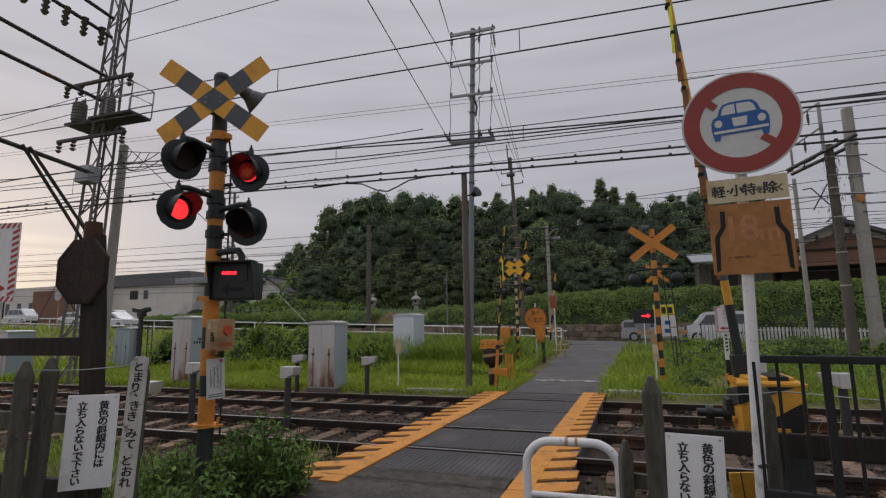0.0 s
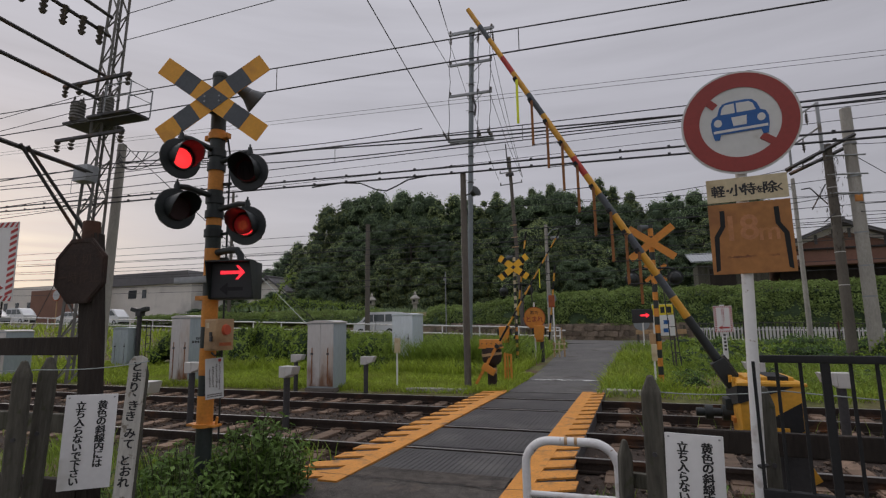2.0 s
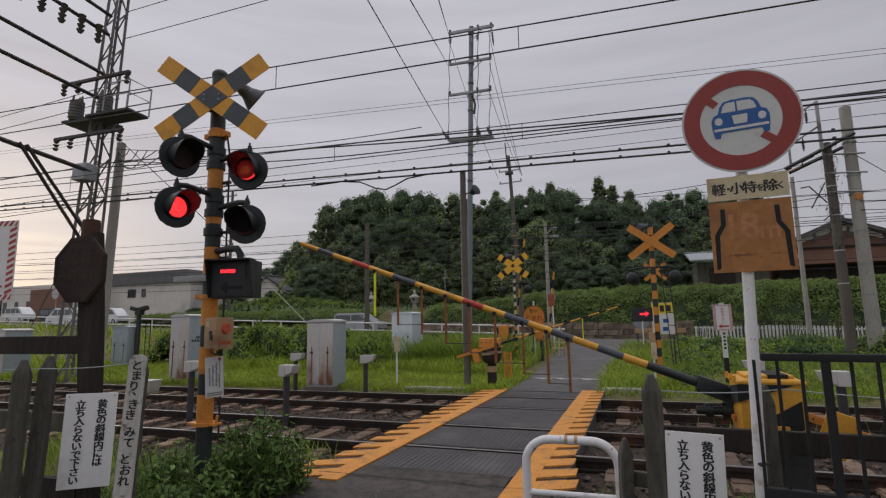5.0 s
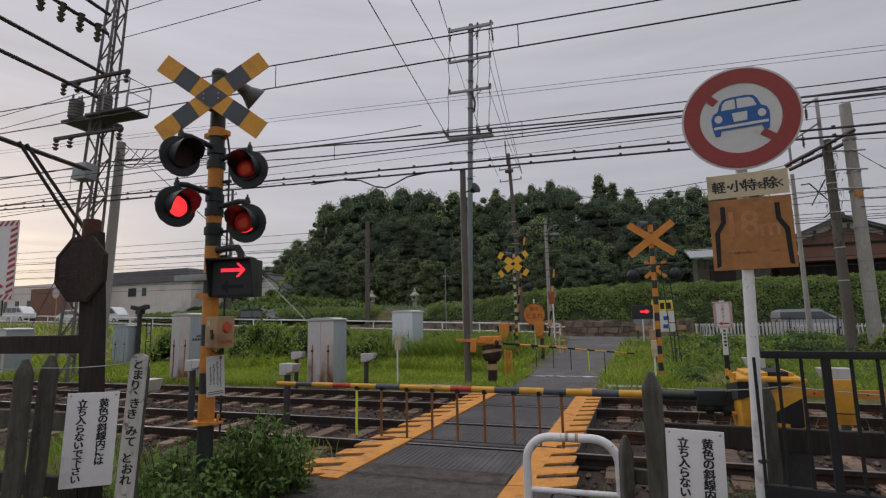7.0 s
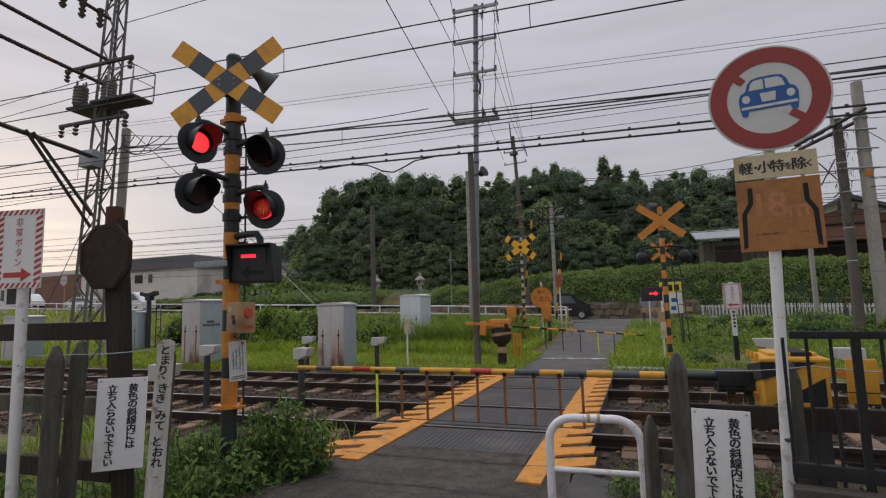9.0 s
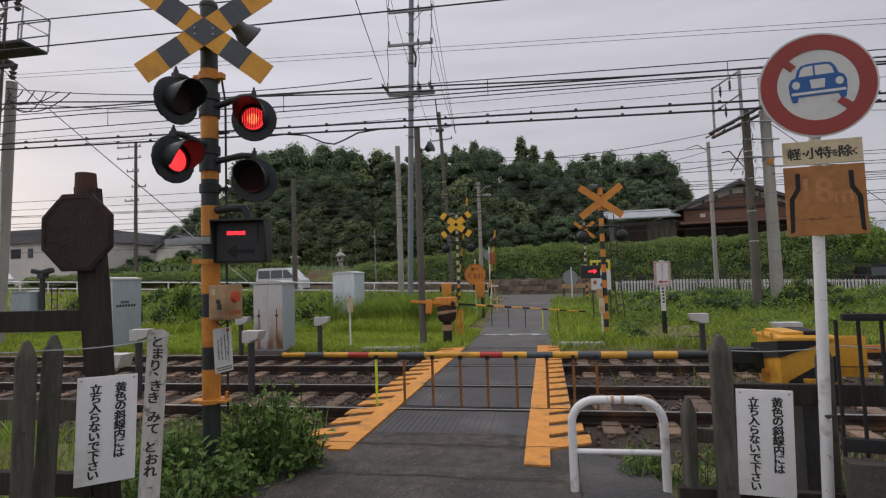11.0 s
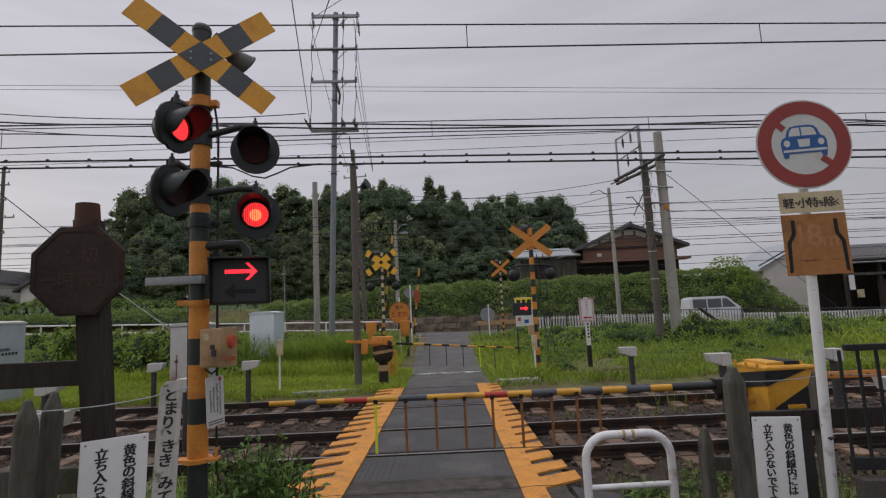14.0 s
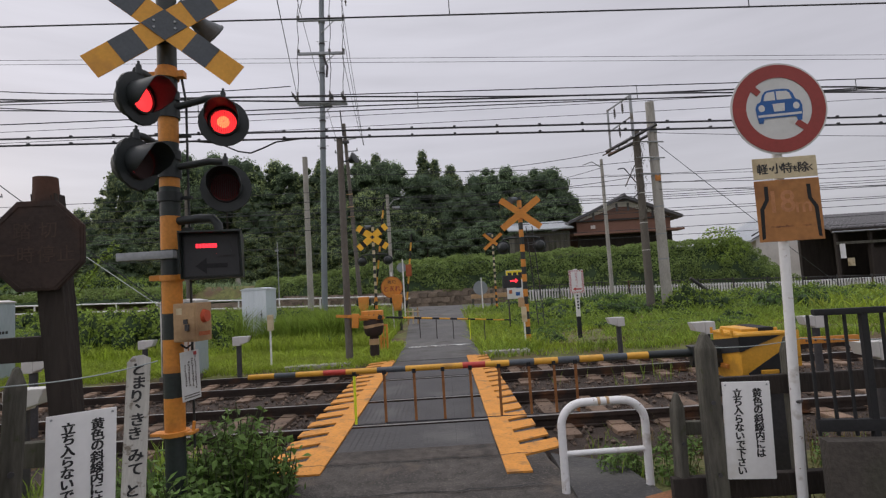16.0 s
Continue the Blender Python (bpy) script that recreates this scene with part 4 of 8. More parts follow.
boom = thing("barrier_boom", (1.92, 4.78, 0.935), "yellow and black barrier boom with hanging rods", "barrier boom", "barrier booms")
part("boom_arm", cyl((0.05, 0, 0), (-0.70, 0, 0), 0.036, 0.032, 16), LAMP_BLACK, boom, "thick black boom arm")
part("boom_socket", box(-0.16, -0.045, -0.045, 0.06, 0.045, 0.045, 0.012), LAMP_BLACK, boom)
EDGES = (-2.14, -1.92, -1.74, -1.51, -1.32, -1.06, -0.82, -0.51, -0.34, -0.15, 0.05, 0.26, 0.46, 0.64, 0.84, 1.04, 1.22)
COLS = (YELLOW, SIGN_GREY, YELLOW, RED, YELLOW, SIGN_GREY, YELLOW, YELLOW, RED, YELLOW, SIGN_GREY, YELLOW, SIGN_GREY, YELLOW, SIGN_GREY, YELLOW)
for a, c, m in zip(EDGES, EDGES[1:], COLS):
    part("boom_section", cyl((a - 1.92, 0, 0), (c - 1.92, 0, 0), 0.021 + 0.0025 * (a + 2.2), 0.021 + 0.0025 * (c + 2.2), 14), m, boom)
HANGERS = []        # rods that keep upright as a boom turns
for i, x in enumerate((-1.25, -1.0, -0.75, -0.51, -0.28, -0.04, 0.21, 0.42, 0.60)):
    rod = part("hanging_rod", box(-0.011, -0.004, -0.43, 0.011, 0.004, -0.02, 0.002), LEMON if i == 0 else ROD, boom, "lemon yellow tape strip" if i == 0 else "thin rust-orange rod", smooth=0)
    rod.location = (x - 1.92, -0.024, 0)
    HANGERS.append((rod, "near"))
    part("rod_clip", box(x - 1.92 - 0.016, -0.03, -0.035, x - 1.92 + 0.016, 0.03, 0.0, 0.003), BLACK, boom, smooth=0)
for i, x in enumerate((-1.0, -0.75, -0.51, -0.28, -0.04, 0.21, 0.42)):
    wide = (-0.75, -0.51, -0.28, -0.04, 0.21, 0.42, 0.60)[i] - x
    link = part("link_wire", cyl((0, 0, -0.425), (wide, 0, -0.428), 0.0035, n=6), WIRE, boom)
    link.location = (x - 1.92, -0.03, 0)
    HANGERS.append((link, "near"))
part("weight_arm", box(-0.05, 0.20, -0.012, 1.25, 0.225, 0.045, 0.004), ORANGE, boom, "orange steel weight arm")
for k in range(9):
    part("rivet", cyl((0.46 + 0.08 * k, 0.192, 0.016), (0.46 + 0.08 * k, 0.201, 0.016), 0.008, n=8), DARK_STEEL, boom)
part("counterweight", box(0.52, 0.175, -0.195, 0.71, 0.20, 0.12, 0.012), YELLOW, boom, "yellow counterweight plate")
part("weight_seam", box(0.518, 0.172, -0.12, 0.712, 0.176, -0.113), BLACK, boom, smooth=0)
part("shaft", cyl((0, -0.05, 0), (0, 0.26, 0), 0.04, n=14), LAMP_BLACK, boom)
part("clevis", box(-0.34, -0.065, -0.06, -0.14, 0.05, 0.045, 0.012), LAMP_BLACK, boom, "greasy black clevis")
part("clevis_plate", box(-0.35, -0.056, 0.042, -0.15, 0.055, 0.056, 0.004), DARK_STEEL, boom)

# ---- near signs, posts and rails ----
SMEAR = mat("brown_smear", (0.20, 0.08, 0.03), 0.7, var=0.3, scale=8, dirt=(0.36, 0.155, 0.045), amount=0.4, dscale=12)
PALE_FIGURE = mat("pale_figure", (0.40, 0.175, 0.075), 0.65, var=0.2, scale=8, dirt=(0.36, 0.155, 0.045), amount=0.3, dscale=9)
post = thing("no_entry_sign", (1.86, 3.80, -0.2), "round red no-cars sign over two plates on a white pole", "road sign")
post.rotation_euler = (0, 0, radians(-4))
part("pole", cyl((-0.10, 0, -0.1), (0, 0, 3.05), 0.031, n=20), WHITE_PIPE, post, "white steel pole")
DISC_Z = 2.865
b = prism(circle(0, DISC_Z, 0.312, 64), -0.052, -0.046, bevel=0.002)
part("sign_disc", b, SIGN_WHITE, post, "round white sign face")


def ring(r0, r1, z, y0, y1, n=64):
    b = bmesh.new()
    o = [circle(0, z, r, n) for r in (r0, r1)]
    for i in range(n):
        j = (i + 1) % n
        for a in ((y0, ), ):
            f = [b.verts.new((q[0], y0, q[1])) for q in (o[0][i], o[0][j], o[1][j], o[1][i])]
            b.faces.new(f)
    bmesh.ops.remove_doubles(b, verts=b.verts, dist=1e-5)
    r = bmesh.ops.extrude_face_region(b, geom=b.faces[:])
    bmesh.ops.translate(b, vec=(0, y1 - y0, 0), verts=[v for v in r["geom"] if isinstance(v, bmesh.types.BMVert)])
    return b


part("red_ring", ring(0.212, 0.300, DISC_Z, -0.0555, -0.0525), SIGN_RED, post, smooth=0)
# the slash is broken by the car
for a, c in (((-0.175, 0.165), (-0.120, 0.108)), ((0.105, -0.098), (0.175, -0.155))):
    d = Vector((c[0] - a[0], c[1] - a[1])).normalized() * 0.0
    nrm = Vector((-(c[1] - a[1]), c[0] - a[0])).normalized() * 0.021
    q = [(a[0] + nrm.x, DISC_Z + a[1] + nrm.y), (a[0] - nrm.x, DISC_Z + a[1] - nrm.y), (c[0] - nrm.x, DISC_Z + c[1] - nrm.y), (c[0] + nrm.x, DISC_Z + c[1] + nrm.y)]
    part("slash", prism(q, -0.0558, -0.0526), SIGN_RED, post, smooth=0)
tilt_m = Matrix.Translation((0, 0, DISC_Z + 0.005)) @ pose(0, 0, 0, 0, -1.5, 0) @ Matrix.Diagonal((1.0, 1, 1.12, 1))
# a stubby car seen from the front quarter, symmetric about its middle but for the roof
half = [(0.148, -0.035), (0.150, 0.006), (0.138, 0.034), (0.112, 0.046), (0.098, 0.084), (0.078, 0.106), (0.04, 0.113)]
CAR_LOGO = [(x, z) for x, z in half] + [(-x, z) for x, z in half[::-1]] + [(-0.144, -0.058), (-0.138, -0.086), (-0.112, -0.088), (-0.104, -0.060), (0.104, -0.060), (0.112, -0.088), (0.138, -0.086), (0.144, -0.058)]
part("car_shape", turned(prism(CAR_LOGO, -0.0560, -0.0526), tilt_m), SIGN_BLUE, post, "blue car symbol", smooth=0)
for q in ([(-0.094, 0.048), (-0.082, 0.084), (-0.066, 0.098), (-0.018, 0.101), (-0.018, 0.048)], [(-0.008, 0.048), (-0.008, 0.101), (0.060, 0.098), (0.078, 0.084), (0.090, 0.048)], [(-0.034, -0.022), (-0.040, 0.026), (0.040, 0.026), (0.034, -0.022)], [(-0.140, -0.050), (-0.140, -0.036), (0.140, -0.036), (0.140, -0.050)], circle(-0.112, 0.004, 0.021, 16), circle(0.112, 0.004, 0.021, 16)):
    part("car_detail", turned(prism(q, -0.0565, -0.0561), tilt_m), SIGN_WHITE, post, smooth=0)
part("plate", box(-0.205, -0.046, 2.395, 0.205, -0.040, 2.535, 0.002), CREAM, post, "aged cream plate with black lettering", smooth=0)
letters([("軽", -0.145, 2.462, 1.0), ("・", -0.095, 2.462, 0.8), ("小", -0.052, 2.462, 1.0), ("特", 0.012, 2.462, 1.0), ("を", 0.066, 2.454, 0.62), ("除", 0.118, 2.462, 1.0), ("く", 0.165, 2.456, 0.62)], 0.074, INK, post, -0.0465, 0.0, fat=0.028)
part("width_plate", box(-0.207, -0.046, 1.975, 0.207, -0.040, 2.385, 0.003), BROWN_BOARD, post, "sunburnt brown plate with a faded width limit", smooth=0)
for s in (-1, 1):
    q = [(0.19, 1.99), (0.168, 2.0), (0.160, 2.19), (0.125, 2.25), (0.123, 2.345), (0.148, 2.345), (0.150, 2.255), (0.186, 2.195)]
    part("black_bar", prism([(s * x, z) for x, z in (q if s > 0 else q[::-1])], -0.0475, -0.0462), BLACK, post, smooth=0)
letters([("1", -0.098, 2.24, 1.1), ("8", -0.005, 2.24, 1.1), ("m", 0.092, 2.195, 0.78)], 0.185, PALE_FIGURE, post, -0.0465, 0.014, label="faded reddish figures")
b = bmesh.new()
lo = [(-0.13 + 0.013 * k, 2.066 - 0.006 * noise.noise((k * 0.8, 0, 0))) for k in range(21)]
hi = [(-0.13 + 0.013 * k, 2.078 + 0.010 * noise.noise((k * 0.7, 4, 0))) for k in range(21)]
part("smudge", prism(lo + hi[::-1], -0.0466, -0.0461), SMEAR, post, "brown smear", smooth=0)
for z in (2.72, 2.98, 2.46, 2.30, 2.05):
    part("clamp", box(-0.05, -0.039, z - 0.018, 0.05, 0.034, z + 0.018, 0.003), STEEL, post)
part("cable_tie", tube([(-0.032, 0, 0.93), (-0.067, -0.036, 0.93), (-0.102, 0, 0.93), (-0.067, 0.036, 0.93), (-0.032, 0, 0.93)], 0.012, 6), DARK_STEEL, post)


def warning_board(m, label, group="warning boards"):
    s = thing("warning_board", m, label, "sign", group)
    part("board", box(-0.152, -0.006, -0.31, 0.152, 0.006, 0.31, 0.005), BOARD_WHITE, s, smooth=30)
    letters(column("黄色の斜線内には", 0.066, 0.266, 0.0548), 0.062, INK, s, -0.0075, 0.0, fat=0.037)
    letters(column("立ち入らないで下さい", -0.060, 0.266, 0.0548), 0.062, INK, s, -0.0075, 0.0, fat=0.037)
    for x in (-0.14, 0.14):
        part("screw", cyl((x * 0.94, -0.009, 0.29), (x * 0.94, -0.005, 0.29), 0.006, n=8), STEEL, s)
    return s


warning_board(pose(-2.355, 3.05, 0.775, 0, 1.5, 44), "white board with black lettering fixed to weathered fence posts")
warning_board(pose(1.465, 3.80, 0.565, 0, 1.5, -3), "white board with black lettering fixed to a wooden beam")


def fence_post(x, y, h, w, rz, label="weathered grey wooden post with a pointed top", lean=0.0):
    p = thing("fence_post", pose(x, y, -0.15, 0, lean, rz), label, "fence post", "wooden fence posts")
    b = bmesh.new()
    lo = [b.verts.new((sx * w / 2, sy * w / 2, -0.2)) for sx, sy in ((-1, -1), (1, -1), (1, 1), (-1, 1))]
    hi = [b.verts.new((sx * w / 2, sy * w / 2, h)) for sx, sy in ((-1, -1), (1, -1), (1, 1), (-1, 1))]
    tp = [b.verts.new((sx * w / 7, sy * w / 4, h + 0.10)) for sx, sy in ((-1, -1), (1, -1), (1, 1), (-1, 1))]
    for a, c in ((lo, hi), (hi, tp)):
        for i in range(4):
            b.faces.new((a[i], a[(i + 1) % 4], c[(i + 1) % 4], c[i]))
    b.faces.new(tp)
    b.faces.new(lo[::-1])
    bmesh.ops.bevel(b, geom=b.edges[:], offset=0.008, segments=1, affect="EDGES")
    part("timber", b, WOOD_GREY, p, smooth=0)
    for z in (h * 0.72, h * 0.35):
        part("bolt", cyl((0, -w / 2 - 0.008, z), (0, -w / 2 + 0.01, z), 0.014, n=10), DARK_STEEL, p)
    return p


def beam(p, q, w, h, label, material=WOOD_DARK):
    p, q = Vector(p), Vector(q)
    d = q - p
    t = thing("fence_beam", Matrix.Translation((p + q) / 2) @ Vector((d.x, d.y, 0)).to_track_quat("X", "Z").to_matrix().to_4x4(), label, "beam", "fence beams")
    part("timber", box(-d.length / 2, -w / 2, -h / 2, d.length / 2, w / 2, h / 2, 0.01), material, t, smooth=0)


fence_post(-2.567, 2.703, 1.385, 0.09, 42, lean=1)
fence_post(-2.595, 2.838, 1.40, 0.09, 38, lean=2.5)
fence_post(-2.30, 3.31, 1.35, 0.07, 33, lean=3)
fence_post(-4.2, 2.65, 1.35, 0.13, 12)
fence_post(1.265, 3.87, 1.245, 0.11, -4)
fence_post(1.885, 3.98, 1.18, 0.075, 5)
fence_post(1.075, 3.98, 0.84, 0.075, 20, "short weathered wooden stake beside the lane", lean=1)
beam((-6.5, 3.0, 0.86), (-2.50, 3.16, 0.86), 0.06, 0.13, "dark weathered lower fence beam behind the posts", WOOD_GREY)
beam((-6.5, 2.95, 0.42), (-2.50, 3.12, 0.42), 0.06, 0.14, "dark weathered lower fence beam behind the posts", WOOD_DARK)
beam((1.30, 3.99, 0.78), (5.5, 3.9, 0.84), 0.05, 0.13, "dark fence plank behind the black railing")
beam((1.06, 4.04, 0.55), (1.30, 4.0, 0.53), 0.05, 0.09, "short dark beam between the stake and the post", WOOD_GREY)
beam((1.0, 3.96, 0.16), (5.5, 3.9, 0.16), 0.06, 0.15, "dark fence plank low above the soil")
for x, y, rz, l in ((1.10, 4.22, 28, 0.42), (0.92, 4.02, -12, 0.34)):
    t = thing("broken_board", pose(x, y, 0.01, 2, 3, rz), "broken rust-brown board lying on the soil", "board", "broken boards")
    part("plank", box(-l / 2, -0.06, -0.012, l / 2, 0.06, 0.012, 0.004), RUST_STREAK, t, smooth=0)
slat = thing("slogan_slat", pose(-2.225, 3.20, -0.12, 0, 3.0, 33), "whitewashed wooden slat with hand-painted black writing", "sign")
part("board", prism([(-0.062, 0.0), (0.060, 0.0), (0.056, 1.44), (0.02, 1.46), (-0.03, 1.455), (-0.057, 1.42)], -0.012, 0.008, bevel=0.003), WOOD_PALE, slat, smooth=0)
letters([(ch, 0.006 * math.sin(i * 2.2), 1.43 - 0.9 * z) for i, (ch, z) in enumerate((("と", 0.05), ("ま", 0.13), ("り", 0.21), ("、", 0.27), ("き", 0.35), ("き", 0.43), ("み", 0.56), ("て", 0.64), ("と", 0.76), ("お", 0.84), ("れ", 0.92)))], 0.076, INK, slat, -0.0135, 0.0, fat=0.032)

RUST_FAINT = mat("faint_rust", (0.052, 0.030, 0.022), 0.85)
octagon = thing("stop_board", pose(-2.58, 3.06, 0.0, 0, 0, 4), "rusted dark octagonal board on a thick wooden post", "sign")
b = prism([(0.258 * math.cos(radians(22.5 + 45 * i)), 1.955 + 0.258 * math.sin(radians(22.5 + 45 * i))) for i in range(8)], -0.012, 0.012, bevel=0.004)
part("board", b, RUSTY, octagon, "rusted dark steel plate", smooth=0)
part("edge_rim", turned(ring(0.226, 0.240, 0.0, -0.016, -0.012, 8), pose(0, 0, 1.955, 0, 22.5, 0)), RUSTY, octagon, smooth=0)
letters([("踏", -0.07, 2.035), ("切", 0.06, 2.035), ("一", -0.15, 1.91), ("時", -0.05, 1.91), ("停", 0.05, 1.91), ("止", 0.15, 1.91)], 0.095, RUST_FAINT, octagon, -0.0135, 0.004, label="nearly vanished writing")
part("post", prism([(0.145, -0.2), (0.24, -0.2), (0.118, 1.6), (0.066, 2.24), (-0.058, 2.24), (-0.010, 1.6)], 0.02, 0.13, bevel=0.012), WOOD_DARK, octagon, "thick dark wooden post", smooth=0)
part("post_cap", cyl((0.008, 0.06, 2.15), (0.002, 0.06, 2.33), 0.066, 0.058, 14), RUSTY, octagon)
beam((-7.0, 2.9, 1.44), (-2.62, 3.20, 1.38), 0.07, 0.135, "dark horizontal timber nailed to the post of the board")

em = thing("emergency_sign", pose(-2.93, 2.72, -0.1, 0, 0, 12), "white emergency button sign with red hatched edge on a white pole", "sign", "emergency button signs")
part("pole", cyl((0, 0.01, -0.1), (0, 0.01, 2.3), 0.035, n=18), WHITE_PIPE, em)


def hatched_plate(parent, w, h, zc, y, arrow, text, size):
    """A white plate with a band of slanting red bars, upright writing and an arrow."""
    part("plate", box(-w / 2, y - 0.004, zc - h / 2, w / 2, y + 0.004, zc + h / 2, 0.003), BOARD_WHITE, parent, smooth=0)
    band = w * 0.15
    for edge in ("t", "b"):
        x = -w / 2
        while x < w / 2 - 0.012:
            z0, z1 = ((zc + h / 2 - band * 0.7, zc + h / 2 - 0.004) if edge == "t" else (zc - h / 2 + 0.004, zc - h / 2 + band * 0.7))
            part("hatch_bar", prism([(x, z0), (x + w * 0.05, z0), (min(x + w * 0.12, w / 2 - 0.003), z1), (x + w * 0.07, z1)], y - 0.0065, y - 0.0042), INK_RED, parent, smooth=0)
            x += w * 0.115
    for s in (-1, 1):
        z = zc - h / 2 + band * 0.7
        while z < zc + h / 2 - band * 0.9:
            x0, x1 = ((w / 2 - band, w / 2 - 0.004) if s > 0 else (-w / 2 + 0.004, -w / 2 + band))
            part("hatch_bar", prism([(x0, z), (x1, z + w * 0.06), (x1, z + w * 0.115), (x0, z + w * 0.055)], y - 0.0065, y - 0.0042), INK_RED, parent, smooth=0)
            z += w * 0.115
    letters(column(text, 0, zc + h * 0.40, size * 1.08), size, INK_RED, parent, y - 0.006, 0.004)
    a = w * 0.30
    part("arrow", prism([(arrow * x * a, zc - h * 0.33 + z * a) for x, z in ((-1, -0.16), (0.25, -0.16), (0.25, -0.42), (1, 0), (0.25, 0.42), (0.25, 0.16), (-1, 0.16))][::arrow], y - 0.0068, y - 0.0042), INK_RED, parent, smooth=0)


hatched_plate(em, 0.37, 0.55, 2.10, -0.035, 1, "非常ボタン", 0.065)
part("rear_plate", box(-0.17, 0.045, 1.72, 0.02, 0.052, 2.25, 0.003), DARK_STEEL, em, smooth=0)

guard = thing("guard_rail", pose(0.70, 4.42, -0.02, 0, 0, 2), "white U-shaped steel guard rail beside the lane", "guard rail")
pts = [(-0.325, 0, -0.2), (-0.325, 0, 0.50)] + [(-0.325 + 0.18 - 0.18 * math.cos(a), 0, 0.515 + 0.17 * math.sin(a)) for a in np.linspace(0.15, math.pi / 2, 8)]
pts += [(-x, y, z) for x, y, z in pts[::-1]]
part("hoop", tube(pts, 0.031, 14), WHITE_PIPE, guard, "white painted steel hoop")
part("crossbar", cyl((-0.32, 0, 0.31), (0.32, 0, 0.31), 0.021, n=12), WHITE_PIPE, guard)
for x in (-0.04, 0.03):
    part("rust_ring", cyl((x, 0, 0.687), (x + 0.022, 0, 0.687), 0.0325, n=14), BOX_TAN, guard)

rail_m = pose(1.77, 3.57, -0.1, 0, 0, -9)
railing = thing("black_railing", rail_m, "black steel railing with upright bars", "railing")
part("top_rail", box(0.03, -0.022, 1.395, 3.6, 0.022, 1.433, 0.008), BLACK, railing)
part("bottom_rail", box(-0.01, -0.022, 0.70, 3.6, 0.022, 0.77, 0.004), BLACK, railing)
for i in range(36):
    x = 0.0 + i * 0.102
    big = i % 9 == 3
    w = 0.019 if big else 0.008
    part("bar", box(x - w, -w, -0.1 if big else 0.67, x + w, w, 1.40, 0.003), BLACK, railing, smooth=0)

for pts, lab in (([(-4.2, 2.65, 1.28), (-2.5, 2.8, 1.27), (-2.06, 3.24, 1.3)], "thin pale cord tied along the fence posts"), ([(1.27, 3.87, 1.10), (1.97, 3.95, 1.11), (3.6, 3.9, 1.04)], "thin pale cord tied along the fence posts")):
    c = thing("cord", (0, 0, 0), lab, "cord")
    b = bmesh.new()
    for p, q in zip(pts, pts[1:]):
        tube(sag(p, q, 0.02, 8), 0.0035, 5, b)
    part("strand", b, WIRE_PALE, c)

# road studs and patches before the crossing
patch = thing("asphalt_patch", (0, 0, 0), "darker asphalt patch beside the guard rail", "road patch", kind="structure")
b = bmesh.new()
q = [(0.42, 3.2), (1.12, 3.3), (1.05, 4.3), (0.96, 4.95), (0.44, 5.3)]
f = b.faces.new([b.verts.new((*p, 0.022)) for p in q])
r = bmesh.ops.extrude_face_region(b, geom=[f])
bmesh.ops.translate(b, vec=(0, 0, -0.1), verts=[v for v in r["geom"] if isinstance(v, bmesh.types.BMVert)])
part("patch", b, ASPHALT_DARK, patch, smooth=0)
seam = thing("asphalt_seam", (0, 0, 0), "rough paler asphalt strip before the crossing panels", "road patch", kind="structure")
SEAM = mat("seam_asphalt", (0.085, 0.072, 0.062), 0.95, var=0.5, scale=10, bump=1.0, dirt=(0.035, 0.03, 0.028), amount=0.3, dscale=4)
b = bmesh.new()
rows = []
for k in range(41):
    x = -1.62 + 1.58 * k / 40
    ya, yb = 5.36 + 0.05 * noise.noise((x * 4, 1, 0)) + 0.02 * noise.noise((x * 17, 1, 0)), 5.715 + 0.012 * noise.noise((x * 9, 3, 0))
    rows.append([b.verts.new((x, yy, z)) for yy, z in ((ya, 0.010), (ya + 0.03, 0.0205), ((ya + yb) / 2, 0.026 + 0.004 * noise.noise((x * 7, 0, 0))), (yb, 0.021), (yb, 0.0))])
for p, q in zip(rows, rows[1:]):
    for k in range(4):
        b.faces.new((p[k], q[k], q[k + 1], p[k + 1]))
part("strip", b, SEAM, seam, smooth=0)
for k, (y, amp) in enumerate(((5.34, 0.05), (4.55, 0.06))):
    crack = thing("asphalt_crack", (0, 0, 0), "dark ragged crack across the asphalt", "crack", kind="structure")
    b = bmesh.new()
    x, up, dn = -2.0, [], []
    while x < 0.35:
        yy = y + amp * noise.noise((x * 3, k, 0)) + 0.03 * noise.noise((x * 13, k, 2))
        up.append(b.verts.new((x, yy + 0.006 + 0.008 * noise.noise((x * 9, k, 4)), 0.022)))
        dn.append(b.verts.new((x, yy - 0.008, 0.022)))
        x += 0.05
    for i in range(len(up) - 1):
        b.faces.new((dn[i], dn[i + 1], up[i + 1], up[i]))
    part("crack", b, BLACK, crack, smooth=0)

# ---- beyond the tracks ----
def trackside_lamp(x, y, z, rz, label="white hooded trackside detector on a dark post"):
    t = thing("track_detector", pose(x, y, -0.15, 0, 0, rz), label, "detector", "trackside detectors")
    part("post", cyl((0, 0, -0.1), (0, 0, z - 0.02), 0.055, n=12), DARK_STEEL, t)
    part("head", box(-0.11, -0.09, z - 0.02, 0.05, 0.09, z + 0.17, 0.012), CABINET, t, "white detector head", smooth=0)
    part("hood", prism([(0.05, z + 0.0), (0.20, z + 0.04), (0.25, z + 0.17), (0.05, z + 0.17)], -0.085, 0.085, bevel=0.006), CABINET, t, "white hood", smooth=0)
    part("window", box(0.02, -0.06, z + 0.03, 0.052, 0.06, z + 0.13), BLACK, t, smooth=0)


